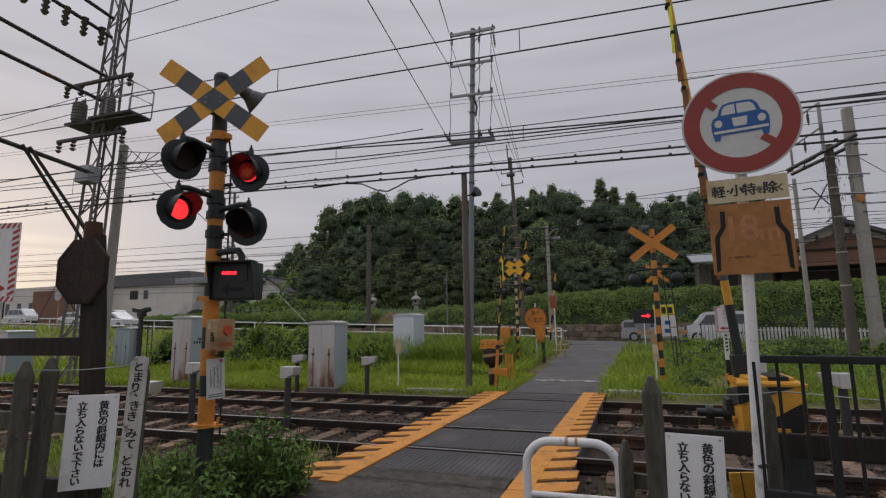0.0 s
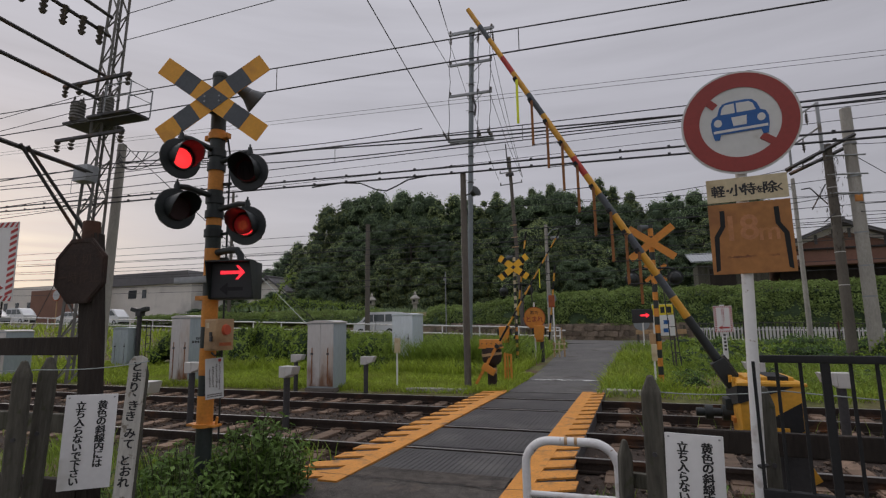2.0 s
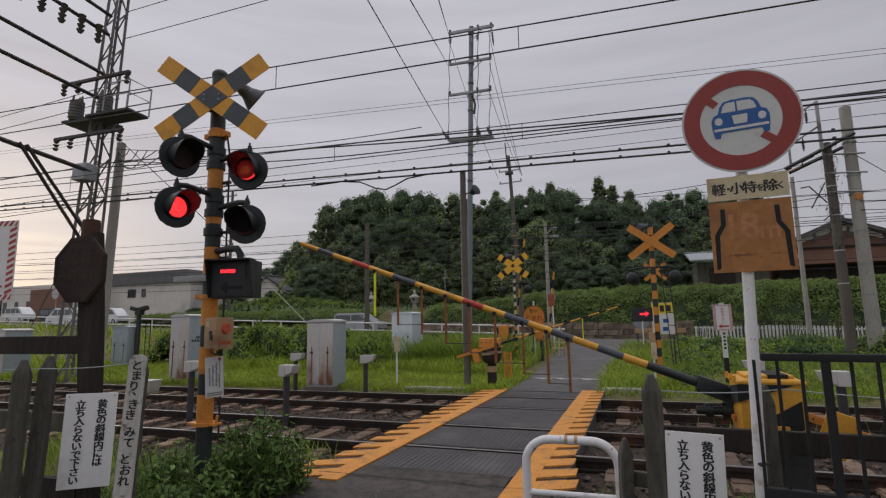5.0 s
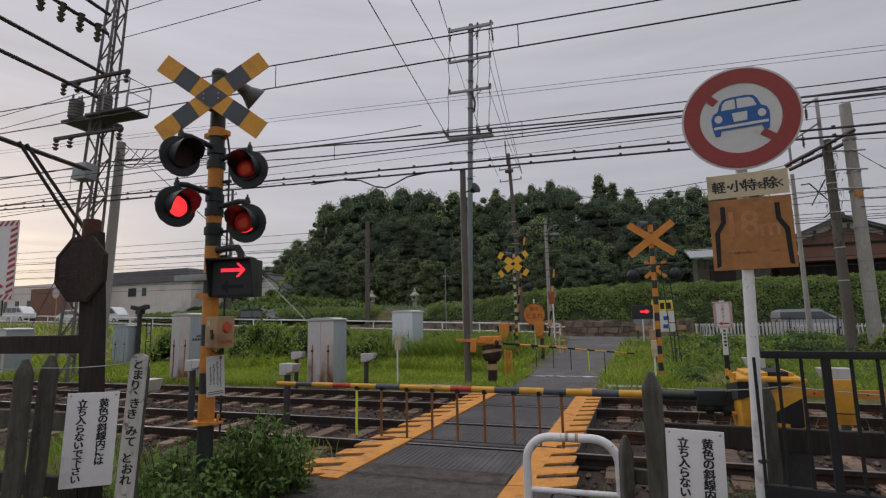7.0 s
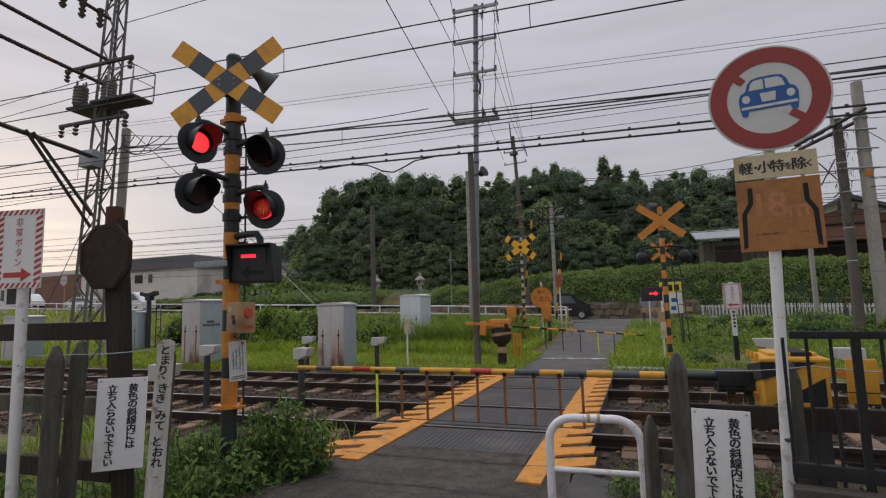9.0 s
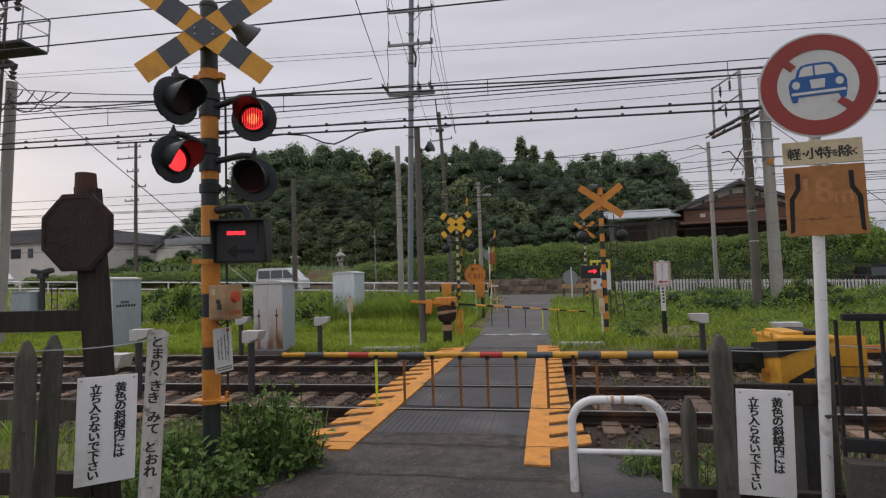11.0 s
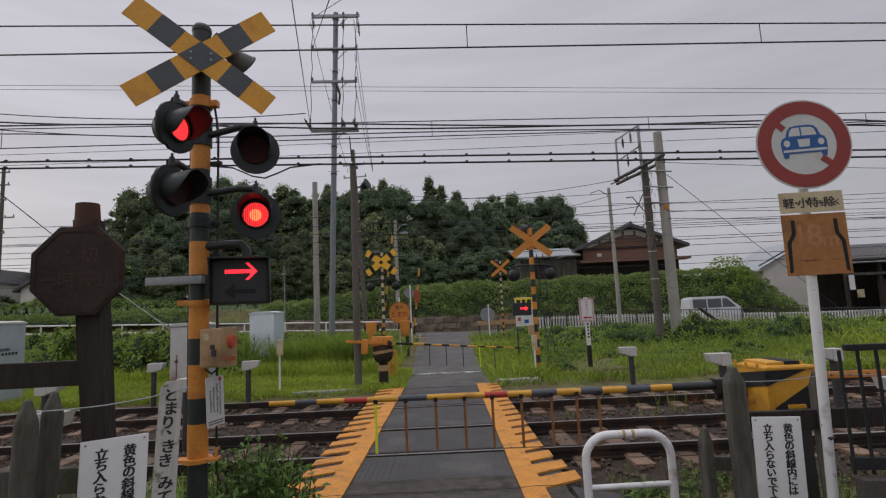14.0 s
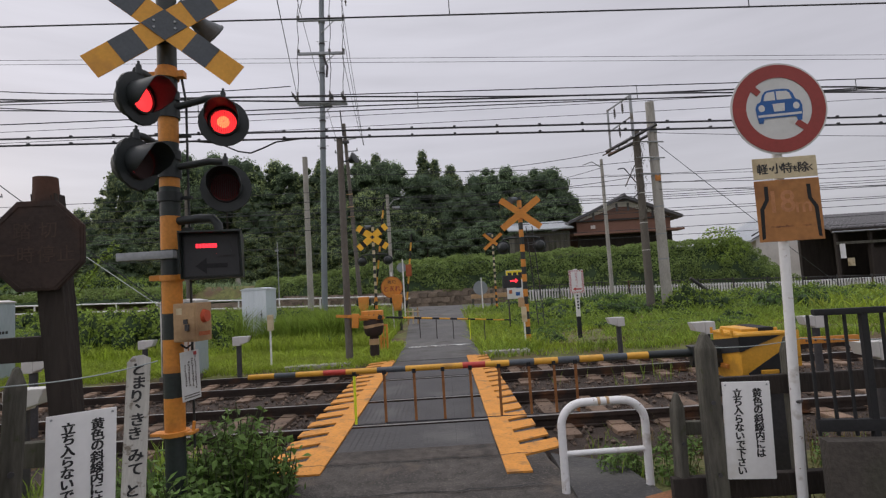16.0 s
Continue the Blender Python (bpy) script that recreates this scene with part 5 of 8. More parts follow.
for x, y, z, rz in ((-4.45, 8.07, 0.86, -15), (-7.22, 12.2, 0.82, 0), (-4.98, 11.85, 0.80, 5), (-6.41, 7.95, 0.92, 0), (3.25, 11.7, 0.73, 180), (3.61, 8.62, 0.81, 180), (5.35, 8.65, 0.80, 180), (3.95, 5.75, 0.78, 180), (-4.25, 5.05, 0.92, 0)):
    trackside_lamp(x, y, z, rz)


def rust_door():
    """White paint, eaten by rust in ragged runs that are widest low on the door."""
    m = mat("rusty_cabinet_paint", (0.52, 0.50, 0.48), 0.55, var=0.08, scale=2, bump=0.05, dirt=(0.42, 0.34, 0.27), amount=0.25, dscale=2, streak=0.3)
    n, l = m.node_tree.nodes, m.node_tree.links
    b = n["Principled BSDF"]
    paint_out = b.inputs["Base Color"].links[0].from_socket
    tc, mp, ns, sp = n.new("ShaderNodeTexCoord"), n.new("ShaderNodeMapping"), n.new("ShaderNodeTexNoise"), n.new("ShaderNodeSeparateXYZ")
    mp.inputs["Scale"].default_value = (1, 1, 0.35)
    ns.inputs["Scale"].default_value, ns.inputs["Detail"].default_value = 4.5, 9
    l.new(tc.outputs["Object"], mp.inputs[0])
    l.new(mp.outputs[0], ns.inputs["Vector"])
    l.new(tc.outputs["Object"], sp.inputs[0])
    low, both, cut, mx = n.new("ShaderNodeMapRange"), n.new("ShaderNodeMath"), n.new("ShaderNodeMapRange"), n.new("ShaderNodeMixRGB")
    low.inputs["From Min"].default_value, low.inputs["From Max"].default_value = 0.10, 0.75
    low.inputs["To Min"].default_value, low.inputs["To Max"].default_value = 0.22, -0.12
    l.new(sp.outputs["Z"], low.inputs["Value"])
    l.new(ns.outputs["Fac"], both.inputs[0])
    l.new(low.outputs[0], both.inputs[1])
    cut.inputs["From Min"].default_value, cut.inputs["From Max"].default_value = 0.50, 0.78
    l.new(both.outputs[0], cut.inputs["Value"])
    l.new(cut.outputs[0], mx.inputs[0])
    l.new(paint_out, mx.inputs[1])
    mx.inputs[2].default_value = (0.17, 0.075, 0.032, 1)
    l.new(mx.outputs[0], b.inputs["Base Color"])
    return m


RUST_DOOR = rust_door()
# darker copy of the pale blue paint: the less lit side, put into colour
BLUE_SHADED = mat("pale_blue_side", (0.50, 0.56, 0.61), 0.5, var=0.08, scale=2, bump=0.02, streak=0.3)


def cabinet(x, y, w, d, h, label, rust=True, body=CABINET, side=CABINET_SIDE, base=0.05, rz=0):
    t = thing("equipment_cabinet", pose(x, y, height(x, y), 0, 0, rz), label, "cabinet", "equipment cabinets")
    part("plinth", box(-w / 2 - 0.03, -d / 2 - 0.03, -0.3, w / 2 + 0.03, d / 2 + 0.03, base, 0.01), POLE_BROWN, t)
    part("case", box(-w / 2, -d / 2, base, w / 2, d / 2, h - 0.06, 0.012), side, t)
    b = prism([(-w / 2 - 0.02, h - 0.08), (w / 2 + 0.02, h - 0.08), (w / 2 + 0.02, h - 0.04), (w / 4, h), (-w / 4, h), (-w / 2 - 0.02, h - 0.04)], -d / 2 - 0.03, d / 2 + 0.02, bevel=0.008)
    part("roof", b, body, t)
    for s in (-1, 1):
        x0, x1 = ((-w / 2 + 0.01, -0.004) if s < 0 else (0.004, w / 2 - 0.01))
        door = part("door", box(x0, -d / 2 - 0.016, base + 0.04, x1, -d / 2 + 0.002, h - 0.1, 0.006), RUST_DOOR if rust else body, t, "white door with brown rust runs" if rust else "")
        part("hinge_rod", cyl((s * w * 0.3, -d / 2 - 0.025, base + 0.1), (s * w * 0.3, -d / 2 - 0.025, h * 0.6), 0.012, n=8), RUST_STREAK if rust else STEEL, t)
        part("handle", box(s * w * 0.3 - 0.03, -d / 2 - 0.045, h * 0.5, s * w * 0.3 + 0.03, -d / 2 - 0.014, h * 0.5 + 0.05, 0.008), DARK_STEEL, t)
    return t


c = cabinet(-6.42, 12.40, 0.78, 0.62, 1.74, "white equipment cabinet with rusty lower doors")
c = cabinet(-11.62, 13.1, 0.72, 1.0, 1.98, "white equipment cabinet with heavy rust and small side writing")
b = bmesh.new()
for z, a, e in ((1.25, -0.25, 0.05), (1.15, -0.4, 0.3)):
    for k in range(7):
        box(0.3595, a + (e - a) * k / 7, z, 0.3625, a + (e - a) * (k + 0.7) / 7, z + 0.07, bm=b)
part("writing", b, INK, c, smooth=0)
cabinet(-6.85, 18.55, 0.87, 0.80, 1.88, "clean pale blue-white cabinet standing in tall grass", False, CABINET_BLUE, BLUE_SHADED, 0.25, -6)
cabinet(-20.05, 13.1, 0.85, 0.9, 1.66, "plain white equipment cabinet beside the tracks", False)
cabinet(-18.5, 16.4, 0.85, 0.5, 1.6, "narrow grey cabinet beside the steel tower", False, CABINET_SIDE, CABINET_SIDE)

for x, y, h in ((-4.6, 12.8, 1.22), (1.53, 13.7, 1.0)):
    t = thing("marker_post", (x, y, height(x, y)), "thin white post with a small white box", "post", "marker posts")
    part("post", cyl((0, 0, -0.2), (0, 0, h), 0.022, n=10), WHITE_PIPE, t)
    part("box", box(-0.05, -0.06, h - 0.35, 0.07, 0.06, h + 0.02, 0.01), CREAM, t)


def far_signal(x, y, z0, cz, half, width, label, plain, lamps=True, angle=37, bands=10, rz=0.0, r=0.06, band=(0.336, 0.656), core=1.0, top_band=None, paint=None):
    t = thing("crossing_signal", pose(x, y, z0, 0, 0, rz), label, "crossing signal", "crossing signals")
    h = cz - z0 + 0.45
    part("pole", cyl((0, 0, -0.3), (0, 0, h), r, n=16), GREEN_BLACK, t)
    for i in range(bands):
        a = h * (i + 0.25) / bands
        part("yellow_band", cyl((0, 0, a), (0, 0, a + h / bands * 0.5), r + 0.002, n=16), top_band if top_band and i > 3 else ORANGE, t)
    cross_sign(t, -0.10, cz - z0, half, width, plain, BLACK, angle=angle, band=band, core=core, paint=paint)
    b = cyl((-0.05, 0, h - 0.05), (-0.25, -0.10, h - 0.1), 0.05, 0.10, 14)
    part("loudspeaker", b, HORN, t)
    if lamps:
        for s in (-1, 1):
            lamp(t, s * 0.48, 0.12, cz - z0 - 0.85, 180, (0, 0, cz - z0 - 0.62), back=True)
    return t


s = far_signal(1.66, 14.0, 0.0, 3.42, 0.63, 0.17, "level crossing signal seen from behind with plain orange cross boards", True)
b = box(-0.56, 0.05, 1.50, -0.08, 0.25, 1.83, 0.015)
part("indicator_case", b, GREEN_BLACK, s)
part("indicator_glass", box(-0.535, 0.042, 1.53, -0.105, 0.052, 1.81), PANE_BLACK, s, smooth=0)
part("led_arrow", turned(prism([(-0.10, -0.02), (0.03, -0.02), (0.03, -0.06), (0.11, 0), (0.03, 0.06), (0.03, 0.02), (-0.10, 0.02)], 0.034, 0.041), pose(-0.27, 0, 1.68)), LED, s, "red lit arrow", smooth=0)
for x in (0.30, 0.46):
    part("ladder_rail", cyl((x, 0.1, 0.5), (x - 0.15, 0.1, 3.1), 0.012, n=6), DARK_STEEL, s)
for i in range(8):
    part("rung", cyl((0.30 - 0.0173 * i, 0.1, 0.8 + 0.3 * i), (0.46 - 0.0173 * i, 0.1, 0.8 + 0.3 * i), 0.009, n=6), DARK_STEEL, s)
part("button_box", box(-0.20, -0.1, 1.0, -0.06, 0.1, 1.24, 0.01), BOX_TAN, s)

far_signal(-2.92, 19.4, 0.35, 3.60, 0.66, 0.24, "banded level crossing signal across the field", False, angle=36, rz=-6, r=0.05, bands=13, band=(0.54, 0.74), core=0.6, top_band=CREAM, paint=FAR_YELLOW)
far_signal(2.15, 26.7, 0.45, 3.78, 0.60, 0.16, "slim banded signal mast with plain orange cross boards", True, False, rz=4, r=0.05, angle=40, bands=13, top_band=CREAM)

# far barrier
fm = thing("barrier_machine", (-2.22, 13.22, 0.0), "rusty orange barrier machine with a black body", "barrier machine")
part("body", lathe([(0.16, 0.55), (0.22, 0.62), (0.245, 0.75), (0.245, 0.90), (0.21, 0.96)], 0, 0, 20), RUSTY, fm, "dark rusty drum")
part("pedestal", cyl((0, 0, -0.2), (0, 0, 0.57), 0.12, 0.11, 16), RUSTY, fm)
part("orange_sash", turned(cyl((0, 0, -0.035), (0, 0, 0.035), 0.249, n=20), pose(0, 0, 0.80, 0, -8, 0)), BOX_TAN, fm, "worn orange sash")
part("orange_band", cyl((0, 0, 0.34), (0, 0, 0.48), 0.125, 0.122, 16), BOX_TAN, fm)
part("case_top", box(-0.27, -0.17, 0.94, 0.24, 0.17, 1.16, 0.03), ORANGE, fm, "orange gear case")
part("case_lip", box(-0.29, -0.19, 0.94, 0.26, 0.19, 0.98, 0.01), ORANGE, fm)
for k in range(4):
    part("bolt", cyl((-0.2 + 0.12 * k, -0.178, 1.06), (-0.2 + 0.12 * k, -0.168, 1.06), 0.016, n=8), DARK_STEEL, fm)
part("bearing", cyl((0.2, -0.28, 1.0), (0.2, 0.1, 1.0), 0.055, n=14), LAMP_BLACK, fm)
far_boom = thing("barrier_boom", (-2.03, 13.0, 1.0), "slim yellow and black barrier boom across the far lane", "barrier boom", "barrier booms")
x, i = 0.15, 0
while x < 3.14:
    w = (0.42 if i == 0 else 0.17) if i % 2 == 0 else 0.26
    c = min(x + w, 3.15)
    part("boom_section", cyl((x, 0, 0), (c, 0, 0), 0.027 - 0.004 * x, 0.027 - 0.004 * c, 10), YELLOW if i % 2 else BLACK, far_boom)
    x, i = c, i + 1
part("weight_arm", box(-1.05, -0.02, -0.035, 0.1, 0.02, 0.035, 0.006), ORANGE, far_boom, "thin orange weight arm")
part("counterweight", box(-0.66, -0.05, -0.27, -0.50, 0.05, 0.07, 0.012), ORANGE, far_boom, "orange counterweight plate")
for i, x in enumerate((0.95, 1.35, 1.75, 2.15, 2.5)):
    rod = part("hanging_rod", box(-0.010, -0.004, -0.48, 0.010, 0.004, -0.01), LEMON if i == 3 else DARK_STEEL, far_boom, smooth=0)
    rod.location = (x, -0.02, 0)
    HANGERS.append((rod, "far"))
stand = thing("barrier_stand", (-2.13, 14.6, 0.02), "small orange steel stand beside the barrier", "stand")
for x, w, top in ((-0.12, 0.055, 0.74), (-0.03, 0.03, 0.73), (0.05, 0.05, 0.71)):
    part("upright", box(x, -0.03, -0.1, x + w, 0.02, top, 0.005), ORANGE, stand, "orange folded steel upright")
for z in (0.66, 0.30):
    part("crossbar", box(-0.12, 0.0, z, 0.10, 0.018, z + 0.045, 0.004), ORANGE, stand)

# two raised barriers farther on
for x, y, lean, tip in ((-3.3, 19.5, 8.0, 4.0), (-2.15, 20.2, 7.0, 2.8)):
    z0 = height(x, y)
    t = thing("raised_barrier", (x, y, z0), "yellow barrier box with its striped boom raised", "barrier", "raised barriers")
    part("post", cyl((0, 0, -0.3), (0, 0, 0.95), 0.07, n=12), DARK_STEEL, t)
    part("case", box(-0.20, -0.14, 0.74, 0.06, 0.14, 1.0, 0.03), ORANGE, t)
    part("lamp_box", box(-0.26, -0.2, 1.02, 0.12, 0.1, 1.34, 0.05), ORANGE, t, "orange gear box")
    part("drum", cyl((-0.07, -0.22, 0.98), (-0.07, -0.12, 0.98), 0.17, n=18), ORANGE, t, "round orange drum")
    part("side_motor", box(0.10, -0.12, 1.02, 0.18, 0.08, 1.24, 0.02), LAMP_BLACK, t)
    part("side_motor", box(-0.34, -0.12, 1.02, -0.26, 0.08, 1.24, 0.02), LAMP_BLACK, t)
    n = int(tip / 0.3)
    for i in range(n):
        a, c = 0.8 + tip * i / n, 0.8 + tip * (i + 1) / n
        s = math.tan(radians(lean))
        part("boom_section", cyl((0.15 + a * s, 0.1, a), (0.15 + c * s, 0.1, c), 0.035, 0.033, 10), YELLOW if i % 2 else BLACK, t)
    if tip < 3.5:
        part("reflector", box(0.30, 0.02, 2.0, 0.52, 0.1, 2.45, 0.01), FADED_RED, t, "orange reflector plate")
t = thing("stop_disc", (-2.42, 20.3, height(-2.4, 20.3)), "round orange board asking to stop before the crossing", "sign")
part("post", cyl((0, 0.03, -0.2), (0, 0.03, 2.2), 0.03, n=10), WHITE_PIPE, t)
part("disc", prism(circle(0, 1.62, 0.41, 36), -0.012, 0.012, bevel=0.004), ORANGE, t, "round orange disc")
letters([("踏", -0.08, 1.82), ("切", 0.08, 1.82)], 0.145, INK, t, -0.0135, 0.004)
letters([("と", -0.22, 1.57), ("ま", 0.0, 1.57), ("れ", 0.22, 1.57)], 0.24, SIGN_RED, t, -0.0135, 0.01)
part("rim", ring(0.385, 0.412, 1.62, -0.015, 0.013), FADED_RED, t)
for x, y, h, r, lab in ((-2.24, 24.0, 2.2, 0.22, "round mirror back on a white post"), (1.45, 26.7, 1.0, 0.36, "round grey sign back on a white post")):
    t = thing("round_sign", (x, y, height(x, y)), lab, "sign", "round sign backs")
    part("post", cyl((0, 0, -0.2), (0, 0, h + r + 0.35), 0.032, n=10), WHITE_PIPE, t)
    part("disc", prism(circle(-0.06, h + 0.2, r, 28), 0.035, 0.05, bevel=0.004), GREY_DISC, t)

t = thing("notice_board", (1.97, 18.0, height(1.97, 18.0)), "white notice board with a yellow heading among the weeds", "sign")
bz = -t.location.z
for x in (-0.27, 0.27):
    part("post", box(x - 0.025, 0.012, -0.2, x + 0.025, 0.06, 2.02 + bz, 0.004), WOOD_GREY, t)
part("board", box(-0.31, -0.01, 1.10 + bz, 0.31, 0.011, 2.06 + bz, 0.005), BOARD_WHITE, t)
part("heading", box(-0.305, -0.015, 1.73 + bz, 0.305, -0.009, 2.05 + bz), BRIGHT_YELLOW, t, "yellow heading", smooth=0)
for x, w in ((-0.25, 0.13), (-0.07, 0.12), (0.10, 0.14)):
    part("writing_bar", box(x, -0.020, 1.79 + bz, x + w, -0.014, 1.98 + bz), INK, t, smooth=0)
for x, z, w, m in ((-0.24, 1.28, 0.10, FADED_RED), (-0.02, 1.20, 0.14, SIGN_BLUE), (0.0, 1.45, 0.16, SIGN_BLUE), (-0.22, 1.50, 0.08, INK_RED)):
    part("writing_bar", box(x, -0.016, z + bz, x + w, -0.009, z + 0.12 + bz), m, t, smooth=0)

t = thing("wooden_trestle", (-1.78, 22.0, height(-1.78, 22.0)), "small pale wooden trestle at the edge of the far lane", "trestle")
for x, h in ((-0.2, 0.62), (0.0, 0.66), (0.2, 0.70)):
    part("stake", box(x - 0.03, -0.03, -0.25, x + 0.03, 0.03, h, 0.008), BOX_TAN if x else CREAM, t)
for z in (0.52, 0.30):
    part("crossbar", box(-0.27, -0.055, z, 0.27, -0.03, z + 0.05, 0.006), CREAM, t)

em2 = thing("emergency_sign", pose(3.14, 14.6, 0.0, 0, 0, 0), "small red hatched emergency sign on a white and black post", "sign", "emergency button signs")
part("post", box(-0.05, -0.045, 0.6, 0.05, 0.045, 1.9, 0.006), BOARD_WHITE, em2)
part("black_foot", box(-0.052, -0.047, -0.2, 0.052, 0.047, 0.62, 0.006), BLACK, em2)
b = bmesh.new()
for k in range(5):
    box(-0.025, -0.049, 1.16 - k * 0.085, 0.025, -0.046, 1.21 - k * 0.085, bm=b)
part("writing", b, INK, em2, smooth=0)
hatched_plate(em2, 0.40, 0.62, 1.56, -0.06, -1, "非常ボタン", 0.075)
t = thing("concrete_slab", pose(0.95, 12.75, -0.02, 0, 0, 0), "low concrete slab beside the far end of the crossing", "slab")
part("slab", box(-0.55, -0.15, -0.15, 0.5, 0.2, 0.09, 0.015), CONCRETE, t)
t = thing("concrete_slab", pose(-3.3, 12.55, -0.02, 0, 0, 3), "low concrete slab beside the far end of the crossing", "slab")
part("slab", box(-0.9, -0.12, -0.15, 0.6, 0.15, 0.05, 0.015), CONCRETE, t)


# ---- poles, tower and wires ----
def pole(name, x, y, top, r0, r1, material, label, z0=None):
    t = thing(name, (x, y, height(x, y) if z0 is None else z0), label, "pole", "poles")
    part("shaft", cyl((0, 0, -0.4), (0, 0, top - t.location.z), r0, r1, 18), material, t)
    return t


def arm(t, z, half, y=0.0, insulators=(-1, 0, 1), w=0.045, shift=0.0):
    part("crossarm", box(shift - half, y - w, z - w, shift + half, y + w, z + w, 0.006), STEEL, t)
    for s in insulators:
        b = cyl((shift + s * half * 0.93, y, z + w), (shift + s * half * 0.93, y, z + w + 0.16), 0.05, 0.03, 10)
        part("insulator", b, INSULATOR, t)


def spindle(p, q, r, n=8):
    """A strain insulator: a string of small sheds between two points."""
    p, q = Vector(p), Vector(q)
    b = bmesh.new()
    cyl(tuple(p), tuple(q), r * 0.35, n=6, bm=b)
    for k in range(4):
        f = 0.25 + 0.16 * k
        cyl(tuple(p.lerp(q, f)), tuple(p.lerp(q, f + 0.10)), r, r * 0.6, n, b)
    return b


util = pole("utility_pole", -5.05, 20.4, 14.05, 0.115, 0.10, POLE_BLUE, "tall grey-blue utility pole with four crossarms")
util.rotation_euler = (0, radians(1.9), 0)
uz = util.location.z
for z, half, twin in ((13.83, 0.95, True), (12.43, 0.92, False), (11.06, 0.92, False), (9.10, 0.96, True)):
    for k in ((-0.12, 0.12) if twin else (-0.12,)):
        part("crossarm", box(-half, k - 0.04, z - uz - 0.05 + (0.18 if twin and k > 0 and z > 12 else 0), half, k + 0.04, z - uz + 0.05 + (0.18 if twin and k > 0 and z > 12 else 0), 0.006), STEEL, util, "galvanised steel crossarm")
    part("arm_brace", tube([(0.0, -0.13, z - uz - 0.55), (0.52, -0.13, z - uz - 0.04)], 0.018, 6), STEEL, util)
    part("arm_clamp", cyl((0, 0, z - uz - 0.08), (0, 0, z - uz + 0.08), 0.135, n=16), STEEL, util)
    for x in (-0.92, 0.33, 0.90):
        part("pin_insulator", lathe([(0.03, z - uz + 0.04), (0.06, z - uz + 0.07), (0.045, z - uz + 0.12), (0.055, z - uz + 0.15), (0.02, z - uz + 0.2)], x * half / 0.95, -0.12, 10), INSULATOR, util)
for x in (-0.90, 0.36, 0.87):
    pts = [(x + 0.03 * math.sin(k * 1.7 + x), -0.20 - 0.02 * math.sin(k * 2.3), 13.8 - uz - k * 0.43) for k in range(11)]
    part("riser", tube(pts, 0.014, 5), WIRE, util, "black riser cable")
    part("sealing_end", tube([pts[-1], (x - 0.02, -0.22, 9.25 - uz)], 0.035, 8), INSULATOR, util)
for x, dy, dz in ((-0.90, -0.45, -0.62), (0.34, -0.4, -0.62), (0.92, 0.1, -0.66), (-0.95, -0.5, 0.25), (0.45, -0.45, 0.20), (0.86, -0.45, 0.2)):
    z = 13.75 if dz < 0 else 9.15
    part("strain_insulator", spindle((x, -0.1, z - uz), (x + 0.12 * (1 if x < 0 else 0.3) * (1 if dz < 0 else -1), dy, z - uz + dz), 0.055), INSULATOR, util)
for z in (11.6, 10.4, 8.5, 7.4):
    part("step_bolt", cyl((-0.22, 0, z - uz), (0.22, 0, z - uz), 0.012, n=6), STEEL, util)
    part("hoop", cyl((0, 0, z - uz - 0.13), (0, 0, z - uz - 0.08), 0.125, n=16), DARK_STEEL, util)
part("bracket_lamp", tube([(0.1, -0.1, 10.9 - uz), (0.24, -0.14, 10.5 - uz), (0.2, -0.14, 10.1 - uz)], 0.045, 8), DARK_STEEL, util)
mid = pole("utility_pole", -2.81, 13.08, 5.44, 0.088, 0.075, POLE_BROWN, "short dark wooden pole beside the far barrier")
part("floodlight", turned(lathe([(0.02, -0.11), (0.075, -0.09), (0.10, 0.0), (0.135, 0.06), (0.15, 0.075), (0.11, 0.085)], 0, 0, 12), pose(0.30, 0, 4.93, 0, 70, -25)), LAMP_BLACK, mid, "black floodlight")
part("lamp_arm", cyl((0, 0, 4.86), (0.26, 0, 4.92), 0.02, n=8), DARK_STEEL, mid)
pole("utility_pole", -6.95, 26.0, 8.49, 0.15, 0.125, CONCRETE, "short grey concrete pole behind the field")
brown = pole("utility_pole", -6.30, 37.3, 13.8, 0.16, 0.115, POLE_BROWN, "slim dark pole with small crossarms beside the road")
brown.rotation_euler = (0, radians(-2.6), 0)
for z, half in ((12.65, 0.8), (11.75, 0.83)):
    arm(brown, z - brown.location.z, half, insulators=(-1, 1), w=0.035)
part("spike", tube([(-0.13, -0.1, 12.9 - brown.location.z), (-0.16, -0.1, 14.8 - brown.location.z)], 0.045, 6), DARK_STEEL, brown)
part("pole_box", box(-0.3, -0.3, 12.3 - brown.location.z, 0.28, -0.1, 12.5 - brown.location.z, 0.02), DARK_STEEL, brown)
for z in (8.6, 7.7, 7.0):
    part("cable_clamp", box(-0.28, -0.22, z - brown.location.z, 0.2, -0.12, z + 0.06 - brown.location.z, 0.01), BOX_TAN, brown)
street = pole("street_lamp", -3.4, 30.5, 7.2, 0.12, 0.09, CONCRETE, "pale concrete pole with a street lamp beside the road")
part("lamp_arm", tube([(0, 0, 6.1), (0.35, 0, 6.5), (0.7, 0, 6.55)], 0.03, 8), STEEL, street)
part("lamp_head", box(0.25, -0.12, 5.95, 0.7, 0.12, 6.1, 0.03), STEEL, street)
slim = pole("lamp_post", -11.6, 36.0, 5.4, 0.04, 0.03, STEEL, "thin steel lamp post before the wood")
part("lamp_head", box(-0.15, -0.05, 4.1, 0.05, 0.05, 4.25, 0.01), STEEL, slim)
bare = pole("utility_pole", -15.5, 31.5, 8.4, 0.17, 0.14, POLE_BROWN, "dark bare pole by the guard fence")
